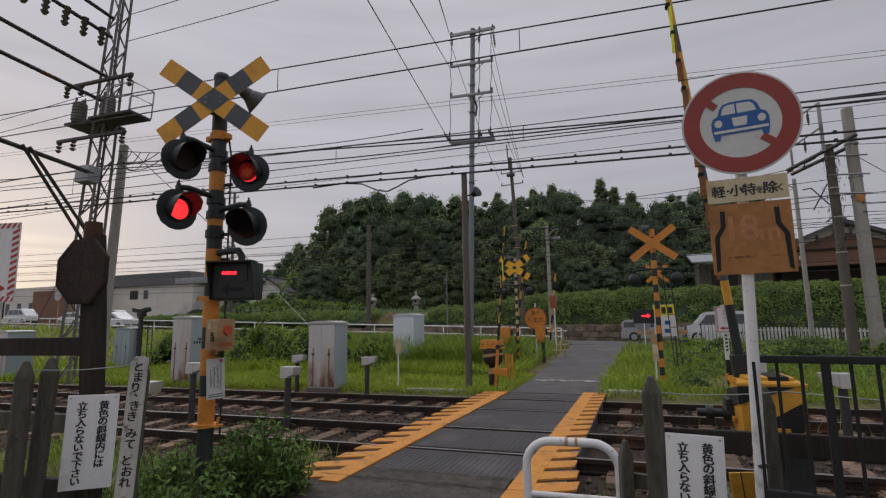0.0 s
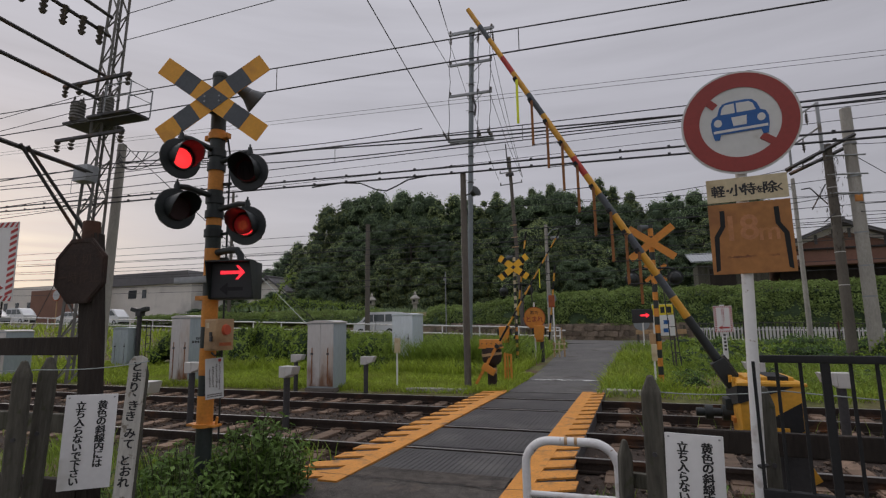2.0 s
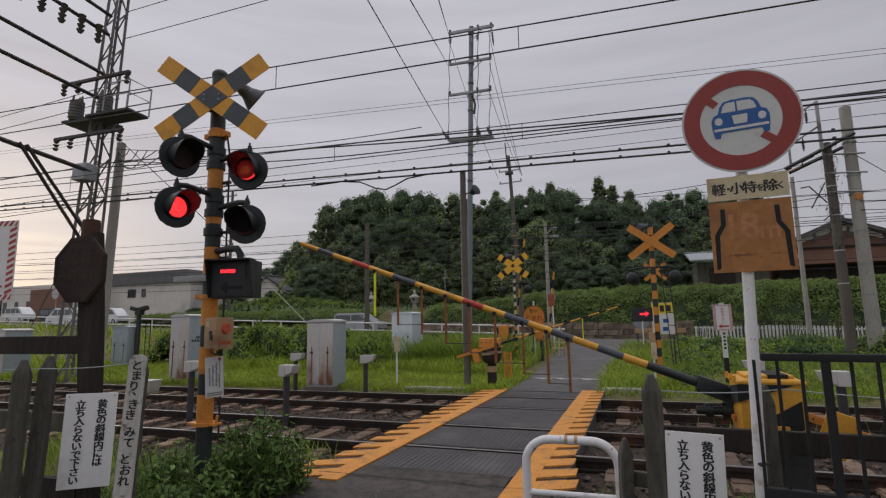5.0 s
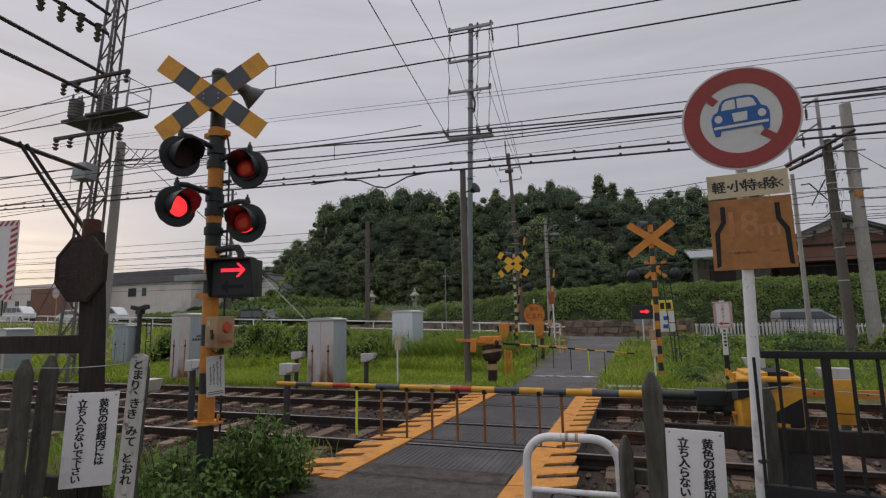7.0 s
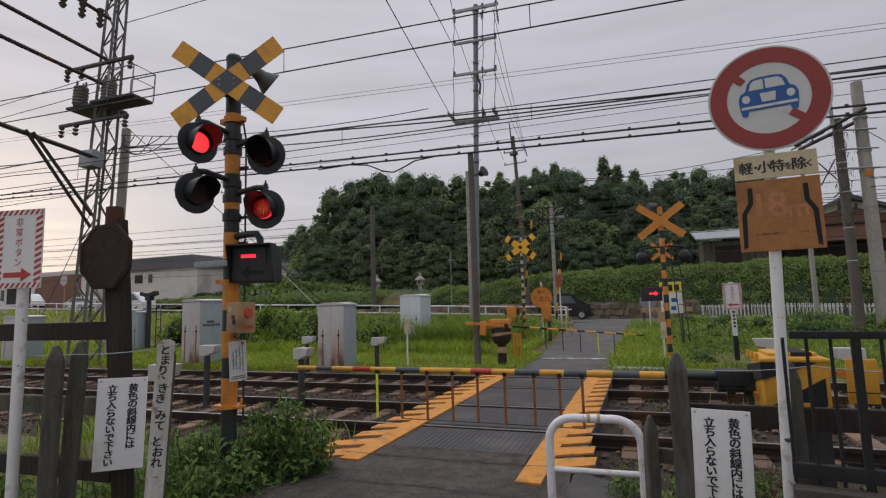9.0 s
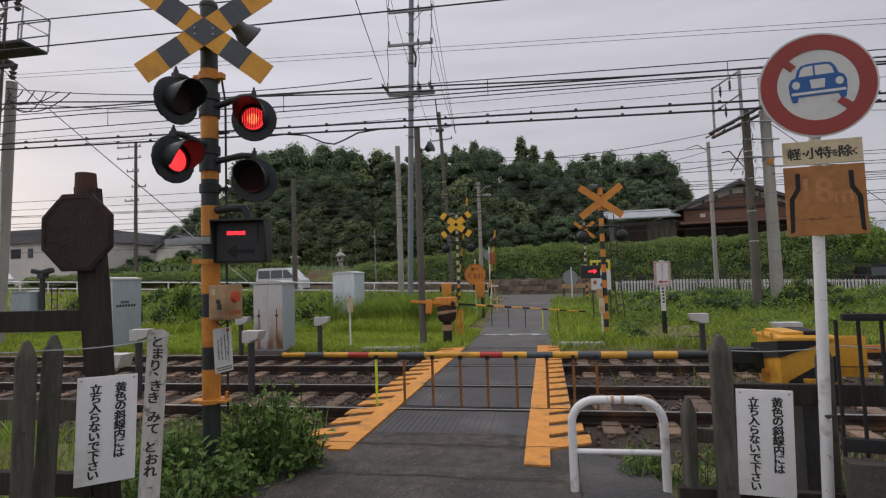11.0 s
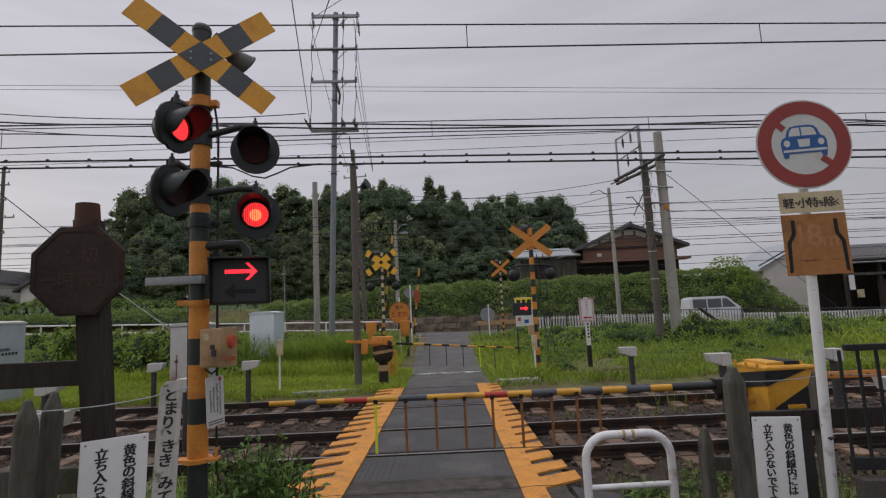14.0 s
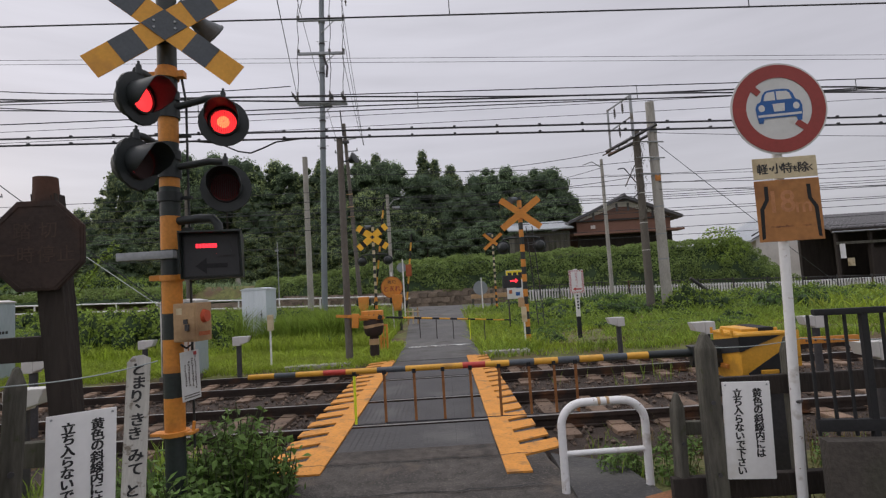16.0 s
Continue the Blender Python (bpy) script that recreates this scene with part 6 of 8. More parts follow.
tele = pole("utility_pole", -34.7, 40.0, 14.6, 0.17, 0.12, POLE_BROWN, "old pole with five long crossarms near the factory")
for z, half, shift in ((14.2, 1.2, -0.7), (13.2, 1.2, -0.7), (12.0, 0.6, -0.3), (10.6, 0.7, 0.3), (9.4, 0.7, -0.4)):
    arm(tele, z - tele.location.z, half, insulators=(-1, 0, 1), w=0.05, shift=shift)
con1 = pole("utility_pole", 8.36, 21.2, 8.62, 0.215, 0.17, CONCRETE, "thick concrete pole carrying the catenary bracket")
con2 = pole("utility_pole", 7.72, 21.25, 7.45, 0.165, 0.14, POLE_BROWN, "older brown concrete pole hung with dry creeper")
cz = con1.location.z
for dy, x1, z0, z1 in ((-0.25, -2.0, 7.62, 6.62), (0.30, -1.75, 7.40, 6.60)):
    part("bracket_bar", tube([(0.1, dy, z0 - cz), (x1, dy, z1 - cz)], 0.062, 4), DARK_STEEL, con1, "dark steel bracket girder")
for k in range(6):
    f = k / 5
    x, z = -0.1 - 1.72 * f, 7.48 - 0.86 * f
    part("bracket_lace", tube([(x, -0.25, z - cz), (x - (0.15 if k % 2 else -0.15), 0.30, z - cz)], 0.028, 5), DARK_STEEL, con1)
part("frame_upright", box(-0.93, -0.33, 7.15 - cz, -0.83, -0.25, 8.88 - cz, 0.008), STEEL, con1, "grey steel hanger frame")
part("frame_upright", box(-1.86, -0.32, 6.72 - cz, -1.79, -0.26, 8.32 - cz, 0.008), STEEL, con1)
part("frame_bar", tube([(-1.83, -0.29, 8.28 - cz), (-0.88, -0.29, 8.86 - cz)], 0.04, 6), STEEL, con1)
part("frame_bar", tube([(-1.83, -0.29, 7.40 - cz), (-0.88, -0.29, 8.0 - cz)], 0.035, 6), STEEL, con1)
for x, z in ((-1.55, 8.42), (-1.22, 8.62), (-1.4, 7.66)):
    part("insulator_string", spindle((x, -0.29, z - cz), (x, -0.29, z - cz - 0.5), 0.055), INSULATOR, con1)
for z in (7.35, 6.2, 5.55, 4.3, 3.2, 2.2):
    part("hoop", cyl((0, 0, z - cz), (0, 0, z - cz + 0.05), 0.205, n=18), STEEL, con1)
for z in (5.9, 4.9, 3.7, 2.6, 1.7):
    part("hoop", cyl((0, 0, z - cz), (0, 0, z - cz + 0.03), 0.158, n=18), CABINET, con2, "pale band")
for z in (6.9, 6.25, 5.6):
    part("pole_tie", tube([(-0.75, -0.05, z - cz + 0.12), (0.32, -0.24, z - cz)], 0.03, 6), STEEL, con1)
part("tag", box(-0.12, -0.2, 5.35 - cz, 0.1, -0.176, 5.58 - cz), ORANGE, con1, "faded orange tag", smooth=0)
for a, c in (((-0.2, -0.1, 5.2), (-0.75, -0.4, 5.75)), ((-0.75, -0.4, 5.75), (-1.0, -0.4, 5.72)), ((-0.2, -0.1, 5.9), (-0.75, -0.4, 5.0)), ((0, -0.1, 4.9), (-0.45, -0.4, 4.55))):
    part("wire_arm", tube([a, c], 0.022, 5), DARK_STEEL, con2)
vs, fs = leaves(np.column_stack([RNG.normal(0, 0.15, 420), RNG.normal(0, 0.13, 420) - 0.08, RNG.uniform(3.6, 7.2, 420)]), 0.20, 0.02, 1.1, 0.3)
soup("dry_creeper", vs, fs, BARK, con2, "dry brown creeper", kind="")
thin_pole = pole("lamp_post", 8.25, 27.6, 7.85, 0.11, 0.08, CONCRETE, "slim concrete pole with a curved lamp arm")
part("lamp_arm", tube([(0, 0, 7.1), (-0.5, 0, 7.45), (-1.0, 0, 7.3)], 0.025, 6), STEEL, thin_pole)
t = thing("leaning_pipe", pose(14.0, 28.5, 0.3, 0, -50, 0), "dark pipe leaning among the field's weeds", "pipe")
part("pipe", cyl((0, 0, -0.3), (0, 0, 1.6), 0.09, n=10), DARK_STEEL, t)

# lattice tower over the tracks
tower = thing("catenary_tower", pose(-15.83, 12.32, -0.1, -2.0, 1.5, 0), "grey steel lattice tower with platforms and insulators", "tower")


def leg_x(z):
    return 0.31 - 0.008 * z


for sx in (-1, 1):
    for sy in (-1, 1):
        part("leg", tube([(sx * leg_x(0), sy * 0.31, -0.2), (sx * leg_x(15), sy * 0.19, 15.0)], 0.055, 4), TOWER, tower)
for k in range(22):
    z = 0.68 * k
    for sy in (-1, 1):
        s = 1 if k % 2 else -1
        part("lace", tube([(s * leg_x(z), sy * leg_x(z), z), (-s * leg_x(z + 0.68), sy * leg_x(z), z + 0.68)], 0.028, 4), TOWER, tower)
    for sx in (-1, 1):
        s = 1 if k % 2 else -1
        part("lace", tube([(sx * leg_x(z), s * leg_x(z), z), (sx * leg_x(z + 0.68), -s * leg_x(z), z + 0.68)], 0.028, 4), TOWER, tower)
part("platform", box(-1.5, -0.4, 8.72, 0.2, 0.6, 8.80, 0.01), DARK_STEEL, tower)
part("platform", box(0.1, -0.7, 8.62, 2.0, 0.1, 8.70, 0.01), DARK_STEEL, tower)
for x in (0.9, 2.0):
    for y in (-0.7, 0.1):
        part("rail_post", cyl((x, y, 8.7), (x, y, 9.65), 0.025, n=6), STEEL, tower)
for z in (9.2, 9.65):
    part("guard_bar", tube([(0.9, -0.7, z), (2.0, -0.7, z), (2.0, 0.1, z), (0.9, 0.1, z)], 0.022, 6), STEEL, tower)
for x, y in ((0.42, -0.3), (-0.95, -0.3)):
    prof = [(0.19, 8.78)]
    for k in range(5):
        prof += [(0.21, 8.84 + 0.11 * k), (0.235, 8.86 + 0.11 * k), (0.235, 8.89 + 0.11 * k), (0.21, 8.91 + 0.11 * k)]
    b = lathe(prof + [(0.225, 9.42), (0.225, 9.46), (0.12, 9.52), (0.03, 9.54)], x, y, 18)
    for a in (0.6, 2.2, 4.0):
        part("bushing", lathe([(0.035, 9.47), (0.05, 9.52), (0.03, 9.58), (0.045, 9.62), (0.015, 9.70)], x + 0.13 * math.cos(a), y + 0.13 * math.sin(a), 8), INSULATOR, tower)
    part("transformer", b, TOWER, tower, "grey round transformer")
part("box", box(-0.25, -0.62, 6.5, 0.36, -0.2, 7.05, 0.02), STEEL, tower)
for z in (10.1, 8.1):
    part("crossarm", box(-1.6, -0.5, z - 0.05, 1.6, -0.4, z + 0.05, 0.01), DARK_STEEL, tower)
    for s in (-1.5, -0.8, 1.5):
        b = bmesh.new()
        for k in range(3):
            cyl((s, -0.45, z - 0.06 - 0.13 * k), (s, -0.45, z - 0.14 - 0.13 * k), 0.10, 0.05, 8, b)
        part("insulator_string", b, INSULATOR, tower)
# beams over the tracks towards a post out of view
for z0, z1, r in ((9.55, 9.35, 0.06), (10.45, 10.35, 0.06), (7.0, 7.1, 0.07), (11.9, 11.9, 0.06), (12.6, 12.6, 0.06)):
    part("portal_beam", tube([(0.3, -0.4, z0 - 0.2), (0.9, -10.0, z1)], r, 6), DARK_STEEL, tower, "dark steel beam over the tracks")
part("portal_post", tube([(0.72, -4.6, 8.7), (0.76, -4.6, 11.9)], 0.06, 6), DARK_STEEL, tower)
for k in range(5):
    y = -0.85 - 0.6 * k
    b = bmesh.new()
    for j in range(4):
        cyl((0.45, y, 11.75 - 0.17 * j), (0.45, y, 11.64 - 0.17 * j), 0.12, 0.06, 8, b)
    part("insulator_string", b, INSULATOR, tower)
for q in ([(0.3, -0.4, 4.9), (0.5, -2.5, 6.95)], [(0.3, -0.4, 4.5), (0.5, -2.7, 6.95)]):
    part("strut", tube(q, 0.05, 6), DARK_STEEL, tower)
leftp = pole("utility_pole", -16.52, 13.76, 8.4, 0.19, 0.15, CONCRETE, "pale concrete pole beside the steel tower")
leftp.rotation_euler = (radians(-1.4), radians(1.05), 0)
b = bmesh.new()
for k in range(5):
    tube(sag((0.1, -0.2, 8.1 - 0.12 * k), (0.8 + 0.45 * k, -0.3, 7.95 - 0.05 * k), 0.25 + 0.17 * (k % 3), 14), 0.016, 5, b)
part("cable_loops", b, WIRE, leftp)
dark_post = thing("camera_post", (-17.95, 16.5, 0.1), "dark post with a double camera head and a short ladder", "camera post")
part("post", cyl((0, 0, -0.3), (0, 0, 2.1), 0.09, n=12), DARK_STEEL, dark_post)
part("head", box(-0.12, -0.12, 2.02, 0.16, 0.12, 2.22, 0.03), DARK_STEEL, dark_post)
for s in (-1, 1):
    part("camera", turned(box(-0.26, -0.11, -0.09, 0.26, 0.11, 0.09, 0.05), pose(s * 0.17, 0, 2.27, 0, -s * 12, 0)), LAMP_BLACK, dark_post, "black camera housing")
for x in (0.30, 0.55):
    part("ladder_rail", cyl((x, 0.1, -0.2), (x, 0.1, 1.75), 0.02, n=6), DARK_STEEL, dark_post)
for i in range(5):
    part("rung", cyl((0.30, 0.1, 0.25 + 0.33 * i), (0.55, 0.1, 0.25 + 0.33 * i), 0.015, n=6), DARK_STEEL, dark_post)



def wire(p, q, drop, r, label="thin dark overhead wire beyond the tracks", material=None, hang=None):
    w = thing("overhead_wire", (0, 0, 0), label, "wire", "overhead wires")
    part("strand", tube(sag(p, q, drop, 24), r, 5), material or WIRE, w)
    return w


def run(y, pts, r, label, ends=(-70, 55), drop=0.0):
    """A wire along the track through two points given by x and z, carried on to the ends."""
    (xa, za), (xb, zb) = pts
    k = (zb - za) / (xb - xa)
    return wire((ends[0], y, za + k * (ends[0] - xa)), (ends[1], y, za + k * (ends[1] - xa)), drop, r, label)


for y, top, low in ((7.5, ((-7.0, 6.14), (5.9, 5.53)), ((-7.0, 5.69), (5.9, 5.26))), (10.7, ((-3.77, 5.68), (8.85, 5.30)), ((-8.6, 5.42), (5.47, 5.14)))):
    w = run(y, top, 0.011, "catenary messenger wire with droppers over the track")
    run(y, low, 0.012, "contact wire over the track")
    for i in range(14):
        x = -25.7 + 4.26 * i if y < 9 else -23.0 + 4.45 * i
        za = top[0][1] + (top[1][1] - top[0][1]) * (x - top[0][0]) / (top[1][0] - top[0][0])
        zb = low[0][1] + (low[1][1] - low[0][1]) * (x - low[0][0]) / (low[1][0] - low[0][0])
        part("dropper", cyl((x, y, zb), (x, y, za), 0.007, n=5), WIRE, w)
for z0, z1, r in ((5.92, 5.15, 0.026), (5.75, 4.97, 0.026)):
    w = run(13.0, ((-11.4, z0), (10.8, z1)), r, "thick black feeder cable with clips")
    for i in range(36):
        x = -22 + 1.05 * i
        z = z0 + (z1 - z0) * (x + 11.4) / 22.2
        part("clip", box(x - 0.03, 12.975, z, x + 0.03, 13.025, z + 0.055), WIRE, w, smooth=0)
for k, (za, zb, r) in enumerate(((7.10, 5.95, 0.022), (7.02, 5.90, 0.022), (6.72, 5.92, 0.016))):
    w = thing("overhead_wire", (0, 0, 0), "bundle of twisted telephone cables", "wire", "overhead wires")
    n = 60
    pts = []
    for i in range(n + 1):
        x = -40 + 75 * i / n
        z = za + (zb - za) * (x + 11.5) / 22.4
        pts.append((x, 13.2 + 0.05 * math.sin(i * 0.9 + k * 2), z + 0.05 * math.sin(i * 0.7 + k * 2.1) - 0.12 * math.sin(math.pi * ((x + 40) % 25) / 25)))
    part("strand", tube(pts, r, 5), WIRE, w)
loop = thing("overhead_wire", (0, 0, 0), "slack loop of cable below the feeder", "wire", "overhead wires")
part("strand", tube([(-7.4, 13.02, 5.56), (-6.4, 13.02, 5.58), (-5.8, 13.02, 5.50), (-5.3, 13.02, 5.26), (-5.0, 13.02, 5.20), (-4.7, 13.02, 5.30), (-4.36, 13.02, 5.44), (-3.6, 13.02, 5.50)], 0.02, 6), WIRE, loop)
# far thin lines, strung between the poles along the road behind
for k, (z0, z1, y, r) in enumerate(((9.6, 9.0, 22, 0.012), (9.25, 8.6, 22, 0.012), (6.6, 6.0, 22, 0.012), (6.3, 5.7, 22, 0.012), (6.0, 5.4, 24, 0.012), (5.6, 5.2, 24, 0.014), (5.2, 4.7, 24, 0.014), (7.4, 6.3, 30, 0.016), (7.0, 6.0, 30, 0.016), (6.4, 5.4, 30, 0.016), (5.9, 5.0, 30, 0.016), (5.2, 4.5, 30, 0.016), (4.4, 3.9, 30, 0.014))):
    wire((-75, y, z0 + 1.0), (40, y, z1 - 0.1), 0.5 + 0.1 * (k % 4), r)
# lines from the tall pole over the lane towards the viewer
for (x, z), (x2, z2) in (((-5.66, 9.1), (-2.91, 7.26)), ((-5.6, 12.4), (-2.09, 7.06)), ((-5.56, 13.8), (-1.56, 6.93))):
    p, q = Vector((x, 20.3, z)), Vector((x2, 8.0, z2))
    wire(p, p + (q - p) * 2.1, 0.0, 0.011, "thin overhead service line above the lane")
for z in (0.0, -0.12):
    run(14.0, ((-9.27, 8.27 + z), (11.58, 7.13 + z)), 0.006, "fine pale earth wire high over the far track")
# lines of the concrete poles beside the house
for p, q, drop in (((8.36, 21.0, 7.3), (45, 24, 6.6), 0.4), ((8.36, 21.0, 5.3), (45, 26, 6.4), 0.5), ((8.36, 21.0, 5.0), (45, 27, 5.6), 0.4), ((8.3, 21.1, 4.7), (14.0, 45.0, 8.0), 0.5), ((7.9, 21.0, 6.9), (-4.78, 20.4, 6.3), 0.45), ((7.9, 21.0, 6.2), (-5.25, 30.0, 8.9), 0.4), ((8.2, 27.6, 7.4), (-3.4, 30.5, 6.9), 0.5), ((8.2, 27.6, 7.0), (50, 30, 7.6), 0.5), ((7.82, 21.0, 5.6), (-4.78, 20.4, 5.4), 0.35), ((8.4, 21.2, 7.0), (17.5, 24.0, 0.5), 0.02)):
    wire(p, q, drop, 0.012)
# lines from the tall pole to the poles behind
for s, z in ((0.9, 13.8), (-0.9, 13.8), (0.9, 12.3), (0.88, 11.0)):
    wire((-4.78 + s, 20.5, z), (-5.25 + s * 0.8, 30.0, 10.05), 0.25, 0.011)
# lines fanning from the tower
for k, (z0, x1, y1, z1) in enumerate(((10.0, -60, 16, 11.5), (9.4, -60, 15, 10.6), (7.6, -4, 13.2, 6.9), (7.2, -3, 13.4, 6.4), (11.6, 20, 14.5, 14.0), (12.6, 20, 15, 16.0), (13.4, 20, 15, 17.2), (6.2, -60, 14, 7.4), (5.8, -60, 13.6, 6.6))):
    wire((-15.0, 12.7, z0), (x1, y1, z1), 0.3, 0.013)
wire((-15.0, 12.4, 8.2), (-7.5, 14.5, 1.2), 0.05, 0.012, "thin stay wire running down to the ground")
wire((-15.2, 13.0, 7.6), (-22, 14.5, 0.6), 0.05, 0.012, "thin stay wire running down to the ground")
g = thing("stay_guy", (0, 0, 0), "vine-grown stay wire rising from the weeds", "stay wire")
part("strand", tube([(-13.9, 17.8, 0.5), (-10.6, 16.6, 3.6)], 0.02, 6), STEM, g)
k = RNG.uniform(0, 1, 420) ** 1.3
vs, fs = leaves(np.column_stack([-13.9 + 3.3 * k, 17.8 - 1.2 * k, 0.5 + 3.1 * k]) + RNG.normal(0, 0.08, (420, 3)), 0.13, 0.08)
soup("vine", vs, fs, KUDZU, g, "green climbing vine", kind="")
part("pale_wire", tube([(-11.5, 15.3, 3.77), (-9.11, 13.7, 2.64), (-6.72, 12.12, 1.5)], 0.009, 5), WIRE_PALE, g)

# ---- fences and wall along the road behind ----
def pipe_fence(x0, x1, y, h, step, label):
    t = thing("pipe_fence", (0, 0, 0), label, "fence")
    n = int((x1 - x0) / step)
    for i in range(n + 1):
        x = x0 + step * i
        z = height(x, y)
        part("post", cyl((x, y, z - 0.2), (x, y, z + h), 0.045, n=8), WHITE_PIPE, t)
        if i < n:
            z2 = height(x + step, y)
            for k in (0.98, 0.5):
                part("rail", cyl((x, y - 0.01, z + h * k), (x + step, y - 0.01, z2 + h * k), 0.042, n=8), WHITE_PIPE, t)


pipe_fence(-64, -2.9, 30.7, 0.95, 2.35, "white two-rail pipe fence along the road")
gf = thing("guard_fence", (0, 0, 0), "low white guard fence with upright slats", "fence")
base = None
for i in range(280):
    x = 4.1 + i * 0.16
    if base is None:
        base = part("slat", box(-0.045, -0.02, -0.05, 0.045, 0.02, 0.72, 0.004), WHITE_PIPE, gf, smooth=0)
        o = base
    else:
        o = new("slat", base.data)
        o.parent = gf
    o.location = (x, 31.1, height(x, 31.1) + 0.14)
for z in (0.12, 0.66):
    for x0, x1 in ((4.0, 19.4), (19.4, 34.4), (34.4, 48.9)):
        part("rail", cyl((x0, 31.13, height(x0, 31.1) + z + 0.14), (x1, 31.13, height(x1, 31.1) + z + 0.14), 0.03, n=8), WHITE_PIPE, gf)
df = thing("iron_fence", (0, 0, 0), "dark iron fence with thin bars along the road", "fence")
base = None
for i in range(260):
    x = 4.2 + i * 0.17
    if base is None:
        base = part("bar", box(-0.010, -0.010, 0, 0.010, 0.010, 1.08), DARK_STEEL, df, smooth=0)
        o = base
    else:
        o = new("bar", base.data)
        o.parent = df
    o.location = (x, 30.6, height(x, 30.6) + 0.02)
for z in (0.14, 1.02):
    for x0, x1 in ((4.1, 8.0), (8.0, 16.0), (16.0, 24.0), (24.0, 48.4)):
        part("rail", cyl((x0, 30.6, height(x0, 30.6) + 0.04 + z), (x1, 30.6, height(x1, 30.6) + 0.04 + z), 0.02, n=6), DARK_STEEL, df)
for i in range(23):
    x = 4.2 + 2.0 * i
    part("post", box(x - 0.025, 30.575, height(x, 30.6) - 0.2, x + 0.025, 30.625, height(x, 30.6) + 1.16), DARK_STEEL, df, smooth=0)
wall = thing("stone_wall", (0, 0, 0), "low brown natural stone retaining wall under the hedge", "wall", kind="structure")
part("wall_core", box(-40, 38.2, -0.3, 4.6, 38.8, 1.5), STONE, wall)
base = None
random.seed(4)
for row in range(3):
    x = -12.0 + 0.25 * (row % 2)
    while x < 4.3:
        w = random.uniform(0.28, 0.75)
        b = box(0.004, 38.08, 0, w - 0.004, 38.22, 0.37, 0.05)
        for v in b.verts:
            v.co += Vector((0.10, 0.08, 0.10)) * noise.noise(v.co * 4 + Vector((x * 7, row, 0)))
        o = part("stone", b, STONE, wall)
        o.location = (x, random.uniform(-0.03, 0.02), height(x, 37.9) - 0.1 + 0.375 * row)
        x += w
bar = thing("wooden_rail", (2.6, 31.0, height(2.6, 31)), "weathered brown crossbar fence at the corner", "fence")
for x in (-1.4, -0.3, 0.9):
    part("post", box(x - 0.06, -0.06, -0.2, x + 0.06, 0.06, 1.0, 0.01), WOOD_GREY, bar)
part("rail", box(-1.5, -0.09, 0.55, 1.0, -0.05, 0.8, 0.01), BOX_TAN, bar)
bar = thing("wooden_rail", (-2.7, 27.5, height(-2.7, 27.5)), "rusty pipe guard at the road's corner", "fence")
for x in (-0.3, 0.0, 0.3):
    part("post", cyl((x, 0, -0.2), (x, 0, 1.0), 0.04, n=8), BOX_TAN, bar)
part("rail", cyl((-0.5, 0, 0.85), (0.5, 0, 0.85), 0.035, n=8), WHITE_PIPE, bar)
for x in (-22.3, -17.85):
    t = thing("stone_lantern", (x, 45.0, 2.7), "grey stone lantern before the wood", "lantern", "stone lanterns")
    t.scale = (0.84, 0.84, 0.84)
    part("shaft", lathe([(0.42, -0.6), (0.42, 0.05), (0.26, 0.15), (0.22, 0.95), (0.40, 1.05), (0.40, 1.12)], 0, 0, 12), CONCRETE, t, "grey granite shaft")
    part("fire_box", box(-0.28, -0.28, 1.12, 0.28, 0.28, 1.58, 0.03), CONCRETE, t)
    # no hole: a black plate stands in for the shade of the hollow
    part("opening", box(-0.12, -0.29, 1.22, 0.12, -0.27, 1.48), BLACK, t, smooth=0)
    part("roof", lathe([(0.62, 1.58), (0.58, 1.66), (0.30, 1.90), (0.14, 2.02)], 0, 0, 6), CONCRETE, t)
    part("finial", lathe([(0.10, 2.02), (0.17, 2.12), (0.12, 2.26), (0.02, 2.42)], 0, 0, 10), CONCRETE, t)


# ---- houses ----
def gable_house(x, y, z, w, d, eave, ridge, wall_m, roof_m, label, over=0.8, windows=(), ridge_along="y"):
    t = thing("house", (x, y, z), label, "house", "houses")
    b = prism([(-w / 2, -0.5), (w / 2, -0.5), (w / 2, eave), (0, ridge - 0.3), (-w / 2, eave)], 0, d)
    part("wall", b, wall_m, t, smooth=0)
    k = (ridge - eave) / (w / 2)
    for s in (-1, 1):
        b = prism([(0, ridge), (s * (w / 2 + over), eave - k * over), (s * (w / 2 + over), eave - k * over - 0.18), (0, ridge - 0.2)][::s], -over, d + over)
        part("roof", b, roof_m, t, smooth=0)
        b = bmesh.new()
        for i in range(int(d / 0.45)):
            yy = -over + 0.45 * i
            tube([(0, yy, ridge + 0.02), (s * (w / 2 + over), yy, eave - k * over + 0.02)], 0.05, 4, b)
        part("roof_ribs", b, roof_m, t, smooth=0)
    part("ridge_cap", cyl((0, -over, ridge + 0.05), (0, d + over, ridge + 0.05), 0.16, n=8), roof_m, t)
    for wx, wz, ww, wh in windows:
        win = part("window", box(wx - ww / 2, -0.06, wz - wh / 2, wx + ww / 2, 0.02, wz + wh / 2), PLASTER, t, smooth=0)
        part("pane", box(wx - ww / 2 + 0.06, -0.075, wz - wh / 2 + 0.06, wx + ww / 2 - 0.06, -0.055, wz + wh / 2 - 0.06), GLASS, t, smooth=0)
    return t


